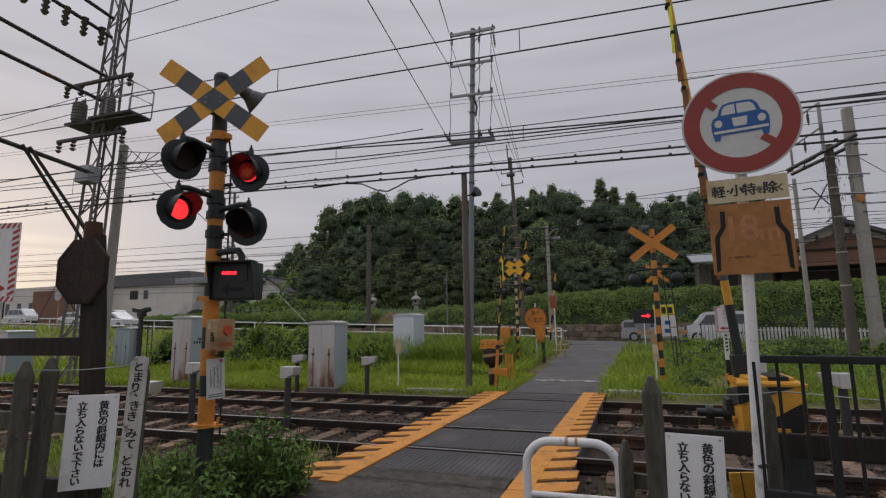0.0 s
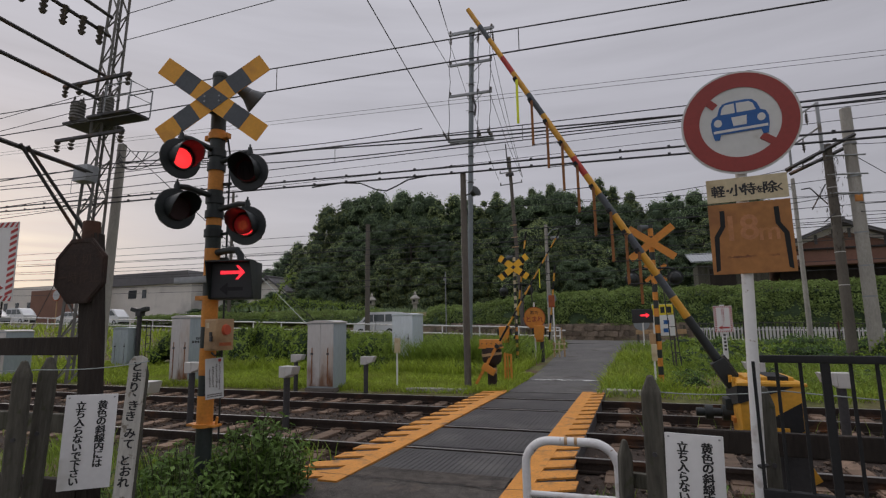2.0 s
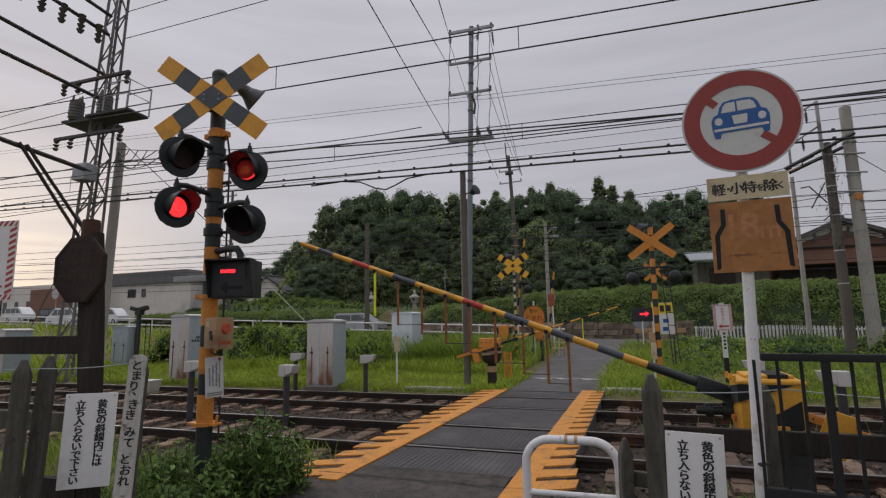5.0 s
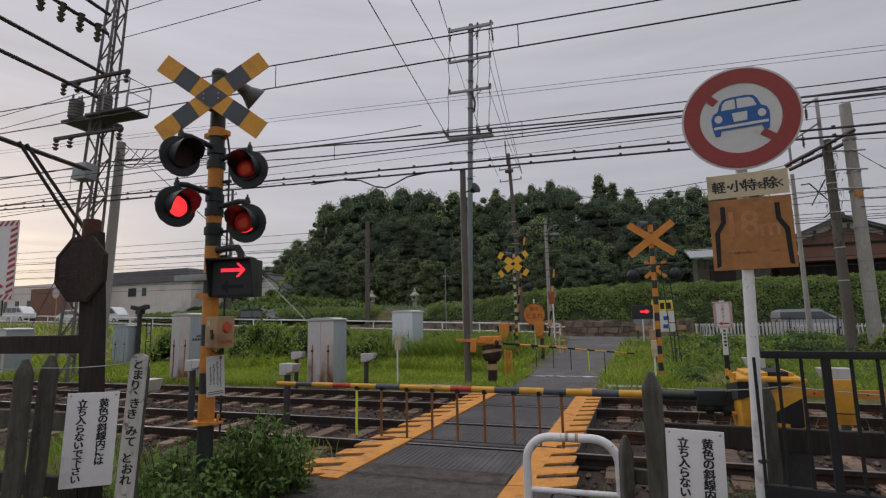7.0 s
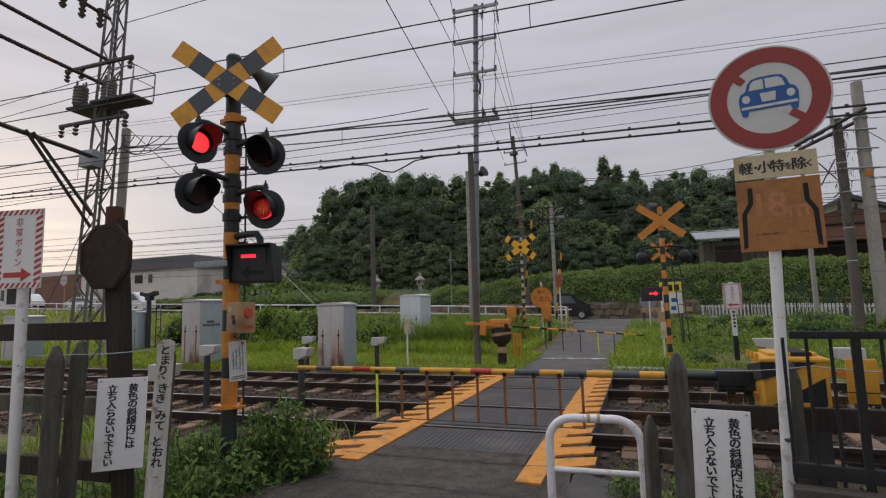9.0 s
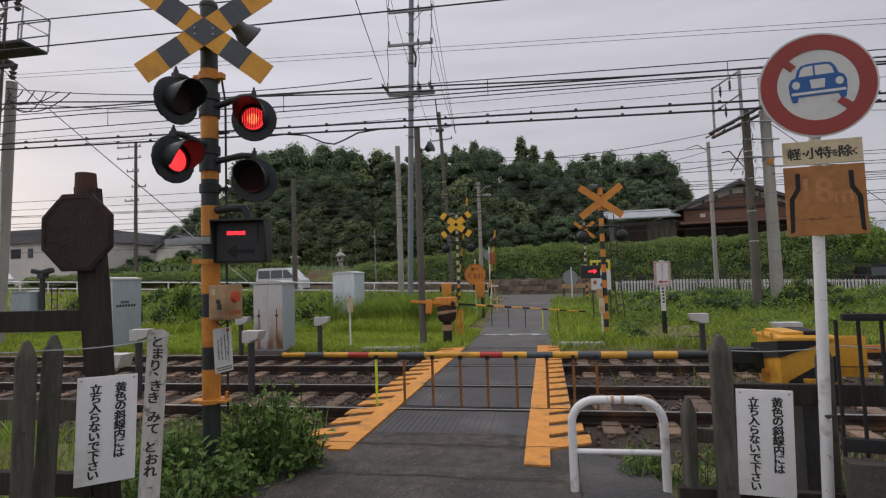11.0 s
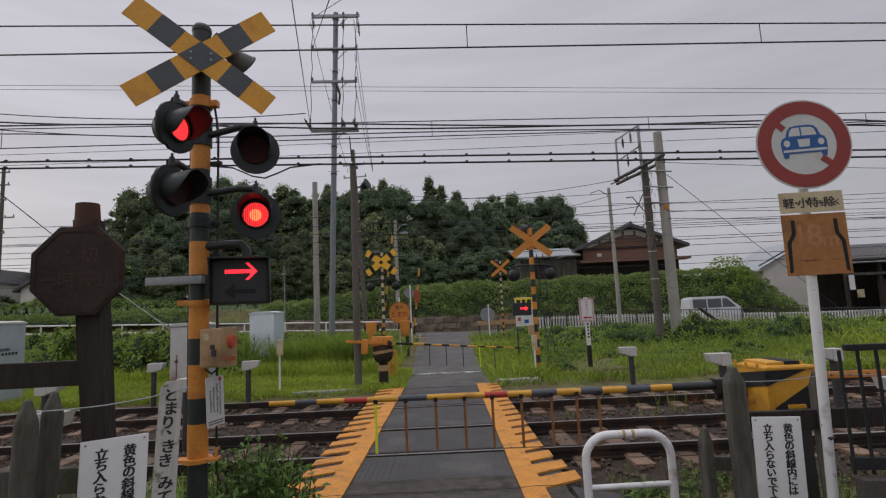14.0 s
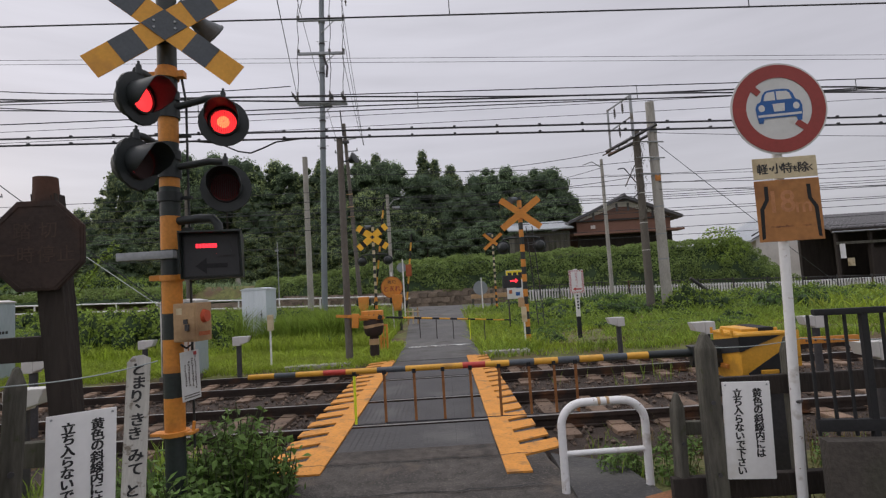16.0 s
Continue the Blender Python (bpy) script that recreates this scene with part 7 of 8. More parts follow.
h = gable_house(15.6, 46, 3.2, 8.2, 8, 3.75, 5.42, PLASTER_BROWN, TILE, "brown plastered house with a grey tiled gable roof", 0.8)
b = prism([(-3.9, 3.55), (-3.5, 3.55), (-0.5, 4.55), (0.5, 4.55), (3.5, 3.55), (3.9, 3.55), (0.7, 5.0), (-0.7, 5.0)], -0.06, 0.02)
part("white_gable", b, PLASTER, h, smooth=0)
for x in (-2.6, -1.6, -0.5, 0.5, 1.6, 2.6):
    z = 4.75 - 0.33 * abs(x)
    part("gable_strut", box(x - 0.09, -0.1, z - 0.42, x + 0.09, -0.055, z + 0.28), TILE, h, smooth=0)
part("gable_beam", box(-4.1, -0.12, 3.36, 4.1, -0.05, 3.52), WOOD_DARK, h, smooth=0)
part("lower_eave", box(-4.7, -1.3, 2.15, 4.7, 0.1, 2.32, 0.02), PLASTER_BROWN, h)
part("dark_storey", box(-4.12, -0.09, 0.55, 4.12, 0.02, 2.14), WOOD_DARK, h, smooth=0)
part("vent", box(-2.9, -0.08, 2.75, -2.5, -0.04, 3.05), PLASTER, h, smooth=0)
part("dark_base", box(-4.12, -0.08, -0.5, 4.12, 0.02, 0.55), WOOD_DARK, h, smooth=0)
s = thing("shed", (8.3, 45.5, 3.2), "small shed with a pale tin roof", "shed")
part("wall", box(-2.4, 0, -0.5, 2.4, 3.5, 2.7), WOOD_GREY, s, smooth=0)
part("roof", turned(box(-2.9, -0.6, -0.05, 2.7, 4.0, 0.05), pose(0, 0, 3.0, 14, 0, 0)), TIN, s, smooth=0)
b = bmesh.new()
for i in range(24):
    x = -2.85 + 0.24 * i
    tube([(x, -0.55, 0.06), (x, 3.95, 0.06)], 0.035, 4, b)
part("roof_ribs", turned(b, pose(0, 0, 3.0, 14, 0, 0)), TIN, s, smooth=0)
part("doorway", box(-1.6, -0.03, 0.2, 0.2, 0.01, 2.3), WOOD_DARK, s, smooth=0)
s = thing("farm_shed", (29.2, 40.0, 0.5), "dark open farm shed with a grey tiled roof", "shed")
part("wall", box(0.4, 4.2, -0.5, 14, 4.5, 4.2), WOOD_DARK, s, smooth=0)
roof_m = pose(0, -0.3, 3.65, 17, 0, 0)
part("roof", turned(box(-0.3, 0, 0, 14.4, 5.0, 0.14, 0.02), roof_m), TILE, s, smooth=0)
for i in range(46):
    part("roll", turned(tube([(-0.2 + 0.32 * i, -0.05, 0.16), (-0.2 + 0.32 * i, 5.0, 0.16)], 0.075, 5), roof_m), TILE, s, smooth=0)
part("fascia", box(-0.3, -0.4, 3.42, 14.4, -0.3, 3.72), WOOD_DARK, s, smooth=0)
part("gutter", cyl((-0.3, -0.48, 3.5), (14.4, -0.48, 3.5), 0.06, n=8), STEEL, s)
for i in range(6):
    part("post", box(0.1 + 2.6 * i, -0.2, -0.5, 0.3 + 2.6 * i, 0.02, 3.6), WOOD_DARK, s, smooth=0)
part("lintel", box(0.1, -0.24, 2.55, 14.2, -0.2, 2.75), WOOD_GREY, s, smooth=0)
part("lath_wall", box(2.9, 0.3, -0.5, 14.0, 0.4, 2.2), WOOD_DARK, s, smooth=0)
part("notice", box(0.32, -0.26, 1.5, 0.72, -0.21, 2.6), BOARD_WHITE, s, smooth=0)
part("notice", box(1.2, 0.22, 0.9, 1.7, 0.28, 1.5), CREAM, s, smooth=0)
s = thing("hall", (30.6, 52.0, 0.5), "white gabled hall behind the shed", "hall")
part("wall", prism([(0, -0.5), (9.8, -0.5), (9.8, 4.0), (5.0, 6.6), (0, 4.0)], 0, 8), PLASTER, s, smooth=0)
for z in (0.12, 0.5):
    part("verge", tube([(-0.5, -0.25, 3.86 + z), (5.0, -0.25, 6.62 + z)], 0.07, 5), DARK_STEEL, s)
part("roof", prism([(-0.6, 3.75), (5.0, 6.65), (5.0, 6.85), (-0.6, 3.95)], -0.3, 8.3), TIN, s, smooth=0)
s = thing("factory", (-58.6, 52, 2.5), "long low white factory with a dark flat roof", "factory")
part("wall", box(-7, 0, -1, 7, 14, 5.2), PLASTER, s, smooth=0)
part("roof", prism([(-7.3, 5.0), (7.3, 5.0), (6.6, 6.6), (-7.3, 6.6)], -0.4, 14.4), TILE, s, smooth=0)
for x, w in ((-3.1, 0.7), (-1.0, 0.35)):
    part("window", box(x - w, -0.06, 3.3, x + w, 0.02, 4.4), GLASS, s, smooth=0)
part("lower_wing", box(-30, -4, -1, -7, 8, 5.2), PLASTER, s, smooth=0)
for i in range(4):
    part("window", box(-24.6 + 2.4 * i, -4.06, 1.6, -23.9 + 2.4 * i, -3.98, 3.1), GLASS, s, smooth=0)
part("brick_front", box(-16.5, -4.2, -1, -8.5, -3.9, 4.6), PLASTER_BROWN, s, smooth=0)
for x, w, hh in ((-41.5, 5.5, 5.6), ):
    gable_house(x, 54, 2.3, w, 7, hh - 1.6, hh, PLASTER, TILE, "pale two-storey house with a grey gable roof", 0.5, ((-0.8, 2.4, 1.0, 1.0),))

# the yard before the factory: a round traffic mirror
mir = thing("traffic_mirror", (-48.5, 33.5, height(-48.5, 31.5)), "orange-rimmed round traffic mirror on a post", "traffic mirror")
part("post", cyl((0, 0, -0.3), (0, 0, 3.3), 0.05, n=8), BOX_TAN, mir)
part("rim", prism(circle(0, 3.0, 0.55, 24), -0.10, -0.04, bevel=0.01), FADED_RED, mir, "faded orange rim")
part("mirror", prism(circle(0, 3.0, 0.46, 24), -0.115, -0.101), CAR_SILVER, mir, "dull mirror face")
low_wall = thing("low_wall", pose(1.74, 3.50, -0.4, 0, 0, -9), "grey-brown concrete kerb wall under the black railing", "wall", kind="structure")
part("wall_body", box(0, -0.04, -0.2, 3.6, 0.06, 0.97, 0.015), KERB_DARK, low_wall)


# ---- vegetation ----
def crown_domes(seed, rad, tall, z0, conifer=False):
    """The billows of a crown: round heaps over a tall body, narrowing upwards on a pointed tree."""
    g = np.random.default_rng(seed)
    domes = []
    n = 110 if conifer else 64
    for i in range(n):
        u = (i + 0.5) / n
        a = 2.4 * i + g.uniform(-0.5, 0.5)
        wide = rad * (min(1.0, 1.25 * (1 - u)) ** 0.7 * 0.72 + 0.04 if conifer else math.sin(math.pi * min(0.9, 0.26 + 0.62 * u)) ** 0.75 * 0.80)
        r = (0.19 if conifer else 0.26) * rad * g.uniform(0.45, 1.5) * (1.1 - 0.4 * u)
        k = math.sqrt(g.uniform(0.1 if conifer else 0.35, 1.0))
        domes.append((wide * k * math.cos(a), wide * k * math.sin(a), z0 + tall * (0.02 + 0.94 * u) - r * 0.3, r, r, r * g.uniform(0.75, 1.05)))
    return domes


def tree(m, rad, trunk, tall, seed, material, label, conifer=False, dense=20.0, leaf=0.25):
    t = thing("tree", m, label, "tree", "trees of the wood")
    b = cyl((0, 0, -1.0), (0, 0, trunk), 0.35, 0.26, 10)
    cyl((0, 0, trunk), (0.2, 0, trunk + tall * 0.75), 0.26, 0.08, 8, b)
    for i in range(5):
        a = i * 2.4 + seed
        cyl((0, 0, trunk + tall * 0.1 * i), (rad * 0.6 * math.cos(a), rad * 0.6 * math.sin(a), trunk + tall * (0.2 + 0.13 * i)), 0.13, 0.04, 6, b)
    part("trunk", b, BARK, t)
    domes = crown_domes(seed, rad, tall, trunk, conifer)
    g = np.random.default_rng(seed + 7)
    p, out = skin(domes, dense, g)
    vs, fs = facing_leaves(p, out, leaf, leaf * 0.6, 1.15, g)
    soup("crown", vs, fs, material, t, kind="")
    # solid inside of the crown, coloured dark as the shade among its leaves
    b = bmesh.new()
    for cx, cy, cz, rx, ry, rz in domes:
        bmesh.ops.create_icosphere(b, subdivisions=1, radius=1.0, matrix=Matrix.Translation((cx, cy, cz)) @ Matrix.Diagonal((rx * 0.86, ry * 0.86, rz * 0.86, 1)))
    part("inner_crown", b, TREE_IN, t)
    return t


def wood_tree(seed, rad, trunk, tall, material, label, conifer=False, dense=20.0, leaf=0.25):
    return tree(pose(0, -300, -60), rad, trunk, tall, seed, material, label, conifer, dense, leaf)


KINDS = [
    wood_tree(11, 4.4, 1.0, 13.0, FOREST, "dense dark broadleaf tree at the edge of the wood"),
    wood_tree(12, 4.0, 1.0, 12.0, FOREST_B, "dense olive broadleaf tree at the edge of the wood"),
    wood_tree(13, 2.6, 1.5, 12.0, FOREST_B, "slender pointed tree rising over the wood", True, 30.0, 0.22),
    wood_tree(14, 4.4, 1.0, 10.5, FOREST, "round dark evergreen tree behind the house"),
]
TALL = [max(v.co.z for v in o.children[1].data.vertices) - 0.25 for o in KINDS]
random.seed(21)


def canopy(x):
    """Height of the wood's outline at 66 metres."""
    pts = ((-54, 4.0), (-50.5, 6.5), (-49, 11.6), (-46.4, 13.0), (-44, 13.9), (-41.5, 17.2), (-38.7, 18.9), (-35, 20.4), (-30, 20.0), (-25.7, 19.5), (-21, 18.0), (-17, 17.5), (-13.4, 17.4), (-11, 18.2), (-8, 18.4), (-5.8, 16.8), (-3.5, 15.7), (0.4, 15.6), (4.2, 15.4), (7, 16.4), (9.2, 15.4), (12.2, 15.9), (14, 15.3), (16.3, 12.6), (17.5, 9.5))
    for (a, p), (c, q) in zip(pts, pts[1:]):
        if a <= x <= c:
            return p + (q - p) * (x - a) / (c - a)
    return 8.0


def plant(k, x, y, top):
    z = height(x, y)
    s = (top - z) / TALL[k]
    o = copy_thing(KINDS[k], pose(x, y, z, 0, 0, random.uniform(0, 360)))
    wide = min(1.15, max(0.6, s)) * random.uniform(0.9, 1.1)
    o.scale = (wide, wide, s)


for row, (y, f, step) in enumerate(((66, 1.0, 2.7), (59, 0.80, 3.3), (53, 0.54, 3.4))):
    x = -52 + row * 1.3
    while x < 17 - 2 * row:
        k = random.choice((0, 0, 1, 1, 3)) if row < 2 else random.choice((1, 3))
        edge = canopy(x * 66 / y if row else x)
        plant(k, x + random.uniform(-0.8, 0.8), y + random.uniform(-1.5, 1.5), 1.6 + (edge - 1.6) * f * y / 66 * random.uniform(0.95, 1.01) if row == 0 else 1.6 + (edge - 1.6) * f * y / 66 * random.uniform(0.84, 1.05))
        x += step * random.uniform(0.85, 1.15)
for x, y, top in ((-2.1, 68, 19.4), (-0.75, 69, 18.4), (1.45, 68, 17.3), (-10.8, 69, 19.3), (-8.3, 69, 19.6), (-12.6, 70, 18.6), (-15.9, 69, 19.3), (-6.9, 69, 18.5)):
    plant(2, x, y, top)
for k in KINDS:
    for o in (*k.children_recursive, k):
        bpy.data.objects.remove(o)

def gateway(x):
    """The opening of the hedge between the two lanterns."""
    return 1.4 * smooth(-19.9, -19.2, x) * (1 - smooth(-14.9, -14.2, x))


# hedge of creepers over the retaining wall
def hedge_top(x):
    t = 2.95 + 0.85 * smooth(-14, -3, x) + 0.2 * smooth(4, 18, x) - 3.3 * smooth(21.5, 25.6, x)
    return t + 0.22 * noise.noise((x * 0.35, 0, 3)) + 0.16 * noise.noise((x * 1.1, 2, 3)) - gateway(x)


def hedge_foot(x):
    return (0.5 if x > 4.4 else 1.3) + 0.034 * min(max(-x - 2, 0), 80)


domes = []
x = -45.0
while x < 25.5:
    lo, hi = hedge_foot(x), hedge_top(x)
    z = lo + 0.25
    while z < max(hi, lo + 0.5):
        f = (z - lo) / max(hi - lo, 0.5)
        r = RNG.uniform(0.28, 0.70)
        domes.append((x + RNG.uniform(-0.35, 0.35), 38.75 + 1.1 * f ** 1.5 + RNG.uniform(-0.2, 0.2), min(z, hi - r * 0.55), r, r, r * 0.8))
        z += RNG.uniform(0.35, 0.6)
    domes.append((x + RNG.uniform(-0.4, 0.4), 41.0, hi - 0.45, 0.9, 1.3, 0.5))
    x += RNG.uniform(0.4, 0.65)
p, out = skin(domes, 150.0, RNG)
front = out[:, 1] < 0.45
vs, fs = facing_leaves(p[front], out[front], 0.15, 0.11, 0.6)
soup("hedge", vs, fs, HEDGE, None, "dense green creeper hedge on the slope behind the road", "hedge")
# body of the hedge: one sheet, its dark colour standing in for shade
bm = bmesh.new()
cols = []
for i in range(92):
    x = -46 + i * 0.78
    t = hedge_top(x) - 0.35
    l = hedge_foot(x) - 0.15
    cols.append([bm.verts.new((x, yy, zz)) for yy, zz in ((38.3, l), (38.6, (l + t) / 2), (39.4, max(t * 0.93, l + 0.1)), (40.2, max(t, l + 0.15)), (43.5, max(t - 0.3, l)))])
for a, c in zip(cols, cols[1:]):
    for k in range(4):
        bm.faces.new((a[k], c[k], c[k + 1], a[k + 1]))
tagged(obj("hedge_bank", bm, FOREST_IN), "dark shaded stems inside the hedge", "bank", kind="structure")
t = thing("shrub", (20.4, 39.3, 2.2), "rounded green shrub standing above the hedge", "shrub")
p, out = skin(crown_domes(31, 1.7, 2.7, 0.0), 30.0, RNG)
vs, fs = facing_leaves(p, out, 0.17, 0.11, 0.7)
soup("crown", vs, fs, KUDZU, t, kind="")
part("trunk", cyl((0, 0, -0.5), (0, 0, 1.6), 0.12, 0.06, 8), BARK, t)


def field(n, x0, x1, y0, y1, h, w, material, label, name="grass", keep=None, lean=0.35, patch=0.0):
    x, y = RNG.uniform(x0, x1, n), RNG.uniform(y0, y1, n)
    ok = np.array([(a < road_left(b) - 0.02 + 0.16 * noise.noise((b * 2.3, 3, 0)) or a > road_right(b) + 0.02 + 0.16 * noise.noise((b * 2.3, 8, 0))) if b > 12.3 else True for a, b in zip(x, y)])
    if keep is not None:
        ok &= np.array([keep(a, b) for a, b in zip(x, y)])
    if patch:
        ok &= np.array([noise.noise((a * 0.7, b * 0.7, patch)) > -0.28 for a, b in zip(x, y)])
    x, y = x[ok], y[ok]
    hh = h * np.array([1 + 0.5 * noise.noise((a * 0.5, b * 0.5, 1)) for a, b in zip(x, y)])
    z = np.array([height(a, b) for a, b in zip(x, y)]) - 0.03
    vs, fs = blades(np.column_stack([x, y]), z, hh, w, lean)
    soup(name, vs, fs, material, None, label, "grass")


def bare(x, y):
    """Thin soil on the bank between the mast and the marker post."""
    return ((x - 2.9) / 1.5) ** 2 + ((y - 15.2) / 2.1) ** 2 + 0.9 * noise.noise((x * 1.3, y * 1.3, 4)) > 0.75 and noise.noise((x * 0.4, y * 0.55, 9)) < 0.30 + 0.15 * noise.noise((x * 2, y * 2, 6))


def thin(x, y):
    """A few blades grow on the bare soil too."""
    return bare(x, y) or RNG.uniform() < 0.4


BARE = mat("bare_soil", (0.150, 0.118, 0.058), 0.95, var=0.4, scale=5, bump=0.9, dirt=(0.12, 0.14, 0.045), amount=0.5, dscale=3.0)
bm = bmesh.new()
for i in range(95):
    for j in range(66):
        x, y = 1.0 + i * 0.1, 12.7 + j * 0.1
        if not bare(x + 0.05, y + 0.05):
            bm.faces.new([bm.verts.new((a, c, height(a, c) + 0.045 + 0.02 * noise.noise((a * 3, c * 3, 1)))) for a, c in ((x, y), (x + 0.1, y), (x + 0.1, y + 0.1), (x, y + 0.1))])
bmesh.ops.remove_doubles(bm, verts=bm.verts, dist=0.01)
structure("bare_soil", bm, BARE, "bare brown soil showing through the grass of the bank", 60)
field(46000, -14, -1.6, 12.28, 16.2, 0.15, 0.02, GRASS, "bright green mown grass beside the far track", lean=0.7)
field(12000, -24, -14, 12.28, 17.5, 0.2, 0.035, GRASS, "bright green mown grass beyond the cabinets", lean=0.7)
field(16000, -14, -2.2, 15.4, 19.5, 0.40, 0.024, GRASS, "taller uncut grass behind the mown strip", lean=0.6, keep=lambda a, b: noise.noise((a * 0.5, b * 0.5, 5)) > -0.25)
field(9000, -6.3, -3.1, 17.2, 20.5, 0.85, 0.028, GRASS_DARK, "tall arching grass round the clean cabinet", lean=0.5)
field(4200, -13, -6.6, 17.0, 19.5, 0.9, 0.028, GRASS_DARK, "tall arching grass behind the cabinets", lean=0.5, keep=lambda a, b: noise.noise((a * 0.8, b * 0.8, 2)) > 0.0)
field(11000, -22, -2.2, 19.5, 31, 0.5, 0.045, GRASS_DARK, "tall dark grass across the far field", lean=0.6)
field(5000, -60, -20, 12.8, 31, 0.5, 0.07, GRASS, "rough grass beyond the steel tower", lean=0.6)
field(17000, 0.3, 12, 12.35, 18, 0.17, 0.02, GRASS, "green grass beside the far lane", keep=thin, patch=4.0, lean=0.7)
field(15000, 0.3, 12, 12.35, 19, 0.24, 0.022, GRASS_DARK, "darker longer grass among the green", keep=thin, patch=7.0, lean=0.6)
field(5000, 0.35, 2.0, 13.0, 24, 0.28, 0.022, GRASS, "long grass leaning over the edge of the far lane", keep=thin, lean=0.7)
field(9000, 1.0, 12, 13.0, 22, 0.15, 0.018, DRY_GRASS, "dry brown grass among the green", name="dry_grass", patch=9.0, lean=0.8)
field(15000, 0.4, 22, 17.5, 30.5, 0.32, 0.03, GRASS_DARK, "tall grass sloping up to the guard fence", keep=thin, lean=0.6)
field(6000, -60, 5, 40.3, 49, 0.4, 0.09, FOREST, "rough grass on the terrace before the wood")
field(8000, 12, 45, 13, 30.5, 0.45, 0.06, GRASS, "rough grass far along the railway", lean=0.6)
field(900, -9, -2.4, 5.3, 6.5, 0.30, 0.016, GRASS_DARK, "thin weeds along the near rail", keep=lambda a, b: noise.noise((a, b, 7)) > 0.05)
field(420, 0.75, 6, 4.6, 6.3, 0.22, 0.010, GRASS_DARK, "thin weeds along the near rail", keep=lambda a, b: noise.noise((a * 1.3, b, 8)) > 0.0)
field(300, 1.2, 5, 8.5, 9.8, 0.42, 0.011, GRASS_DARK, "thin weeds between the tracks", keep=lambda a, b: noise.noise((a * 1.3, b, 8)) > 0.1)
field(3000, -6, -2.2, 1.5, 5.2, 0.22, 0.012, GRASS_DARK, "grass and weeds under the fence")
field(2600, 1.5, 5.5, 3.0, 6.2, 0.22, 0.008, DRY_GRASS, "dry brown grass under the railing and planks", name="dry_grass")
field(900, 1.2, 4.5, 2.5, 4.6, 0.22, 0.009, GRASS_DARK, "sparse grass under the railing", keep=lambda a, b: noise.noise((a * 1.5, b * 1.5, 8)) > 0.0)


def scrub(name, cx, cy, rx, ry, h, n, leaf, material, label, z0=None, seedling=0):
    """Low leafy plants: stems with leaves along them, highest in the middle."""
    pts, b = [], bmesh.new()
    for i in range(n):
        a, r = RNG.uniform(0, 6.28), math.sqrt(RNG.uniform(0, 1))
        x, y = cx + rx * r * math.cos(a), cy + ry * r * math.sin(a)
        hh = h * (1.05 - 0.6 * r * r) * RNG.uniform(0.55, 1.15)
        z = height(x, y) - 0.03 if z0 is None else z0
        ex, ey = RNG.normal(0, 0.16, 2) * hh
        tube([(x, y, z), (x + ex * 0.5, y + ey * 0.5, z + hh * 0.6), (x + ex, y + ey, z + hh)], leaf * 0.06, 3, b)
        m = max(6, int(hh / leaf * 3.2))
        f = RNG.uniform(0.12, 1.0, m)
        pts.append(np.column_stack([x + ex * f + RNG.normal(0, leaf * 0.55, m), y + ey * f + RNG.normal(0, leaf * 0.55, m), z + hh * f]))
    vs, fs = leaves(np.concatenate(pts), leaf, leaf * 0.5, 0.25, 0.4)
    t = thing(name, (0, 0, 0), label, "plants")
    soup("foliage", vs, fs, material, t, kind="")
    tagged(part("stem_mass", b, STEM, t), kind="stuff")


scrub("weed_clump", -2.22, 4.66, 0.46, 0.40, 0.70, 115, 0.085, WEED, "leafy green weeds at the foot of the signal")
scrub("weed_clump", -2.75, 4.35, 0.55, 0.45, 0.50, 110, 0.08, WEED, "leafy green weeds at the foot of the signal")
scrub("weed_clump", -2.30, 3.90, 0.36, 0.42, 0.42, 90, 0.08, WEED, "low leafy weeds beside the lane")
scrub("weed_clump", -2.25, 3.45, 0.30, 0.35, 0.26, 45, 0.06, WEED, "low leafy weeds beside the lane")
scrub("weed_clump", -2.9, 3.6, 0.6, 0.5, 0.42, 70, 0.07, WEED, "leafy weeds behind the fence posts")
scrub("weed_clump", -2.5, 2.5, 0.35, 0.35, 0.30, 50, 0.06, WEED, "low leafy weeds under the boards")
scrub("weed_clump", -3.6, 3.0, 0.6, 0.5, 0.40, 60, 0.07, WEED, "leafy weeds under the fence")
scrub("weed_clump", 1.35, 4.75, 0.35, 0.25, 0.34, 30, 0.05, WEED, "small weeds beside the near rail")
scrub("weed_clump", 0.95, 4.85, 0.28, 0.22, 0.26, 30, 0.055, WEED, "small weeds beside the guard rail")
scrub("weed_clump", 1.9, 5.6, 0.5, 0.2, 0.30, 25, 0.05, WEED, "small weeds beside the near rail")
scrub("weed_clump", 2.5, 5.0, 0.5, 0.22, 0.26, 26, 0.045, WEED, "small weeds beside the near rail")
scrub("weed_clump", 3.3, 4.7, 0.5, 0.3, 0.30, 30, 0.05, WEED, "small weeds behind the black railing")
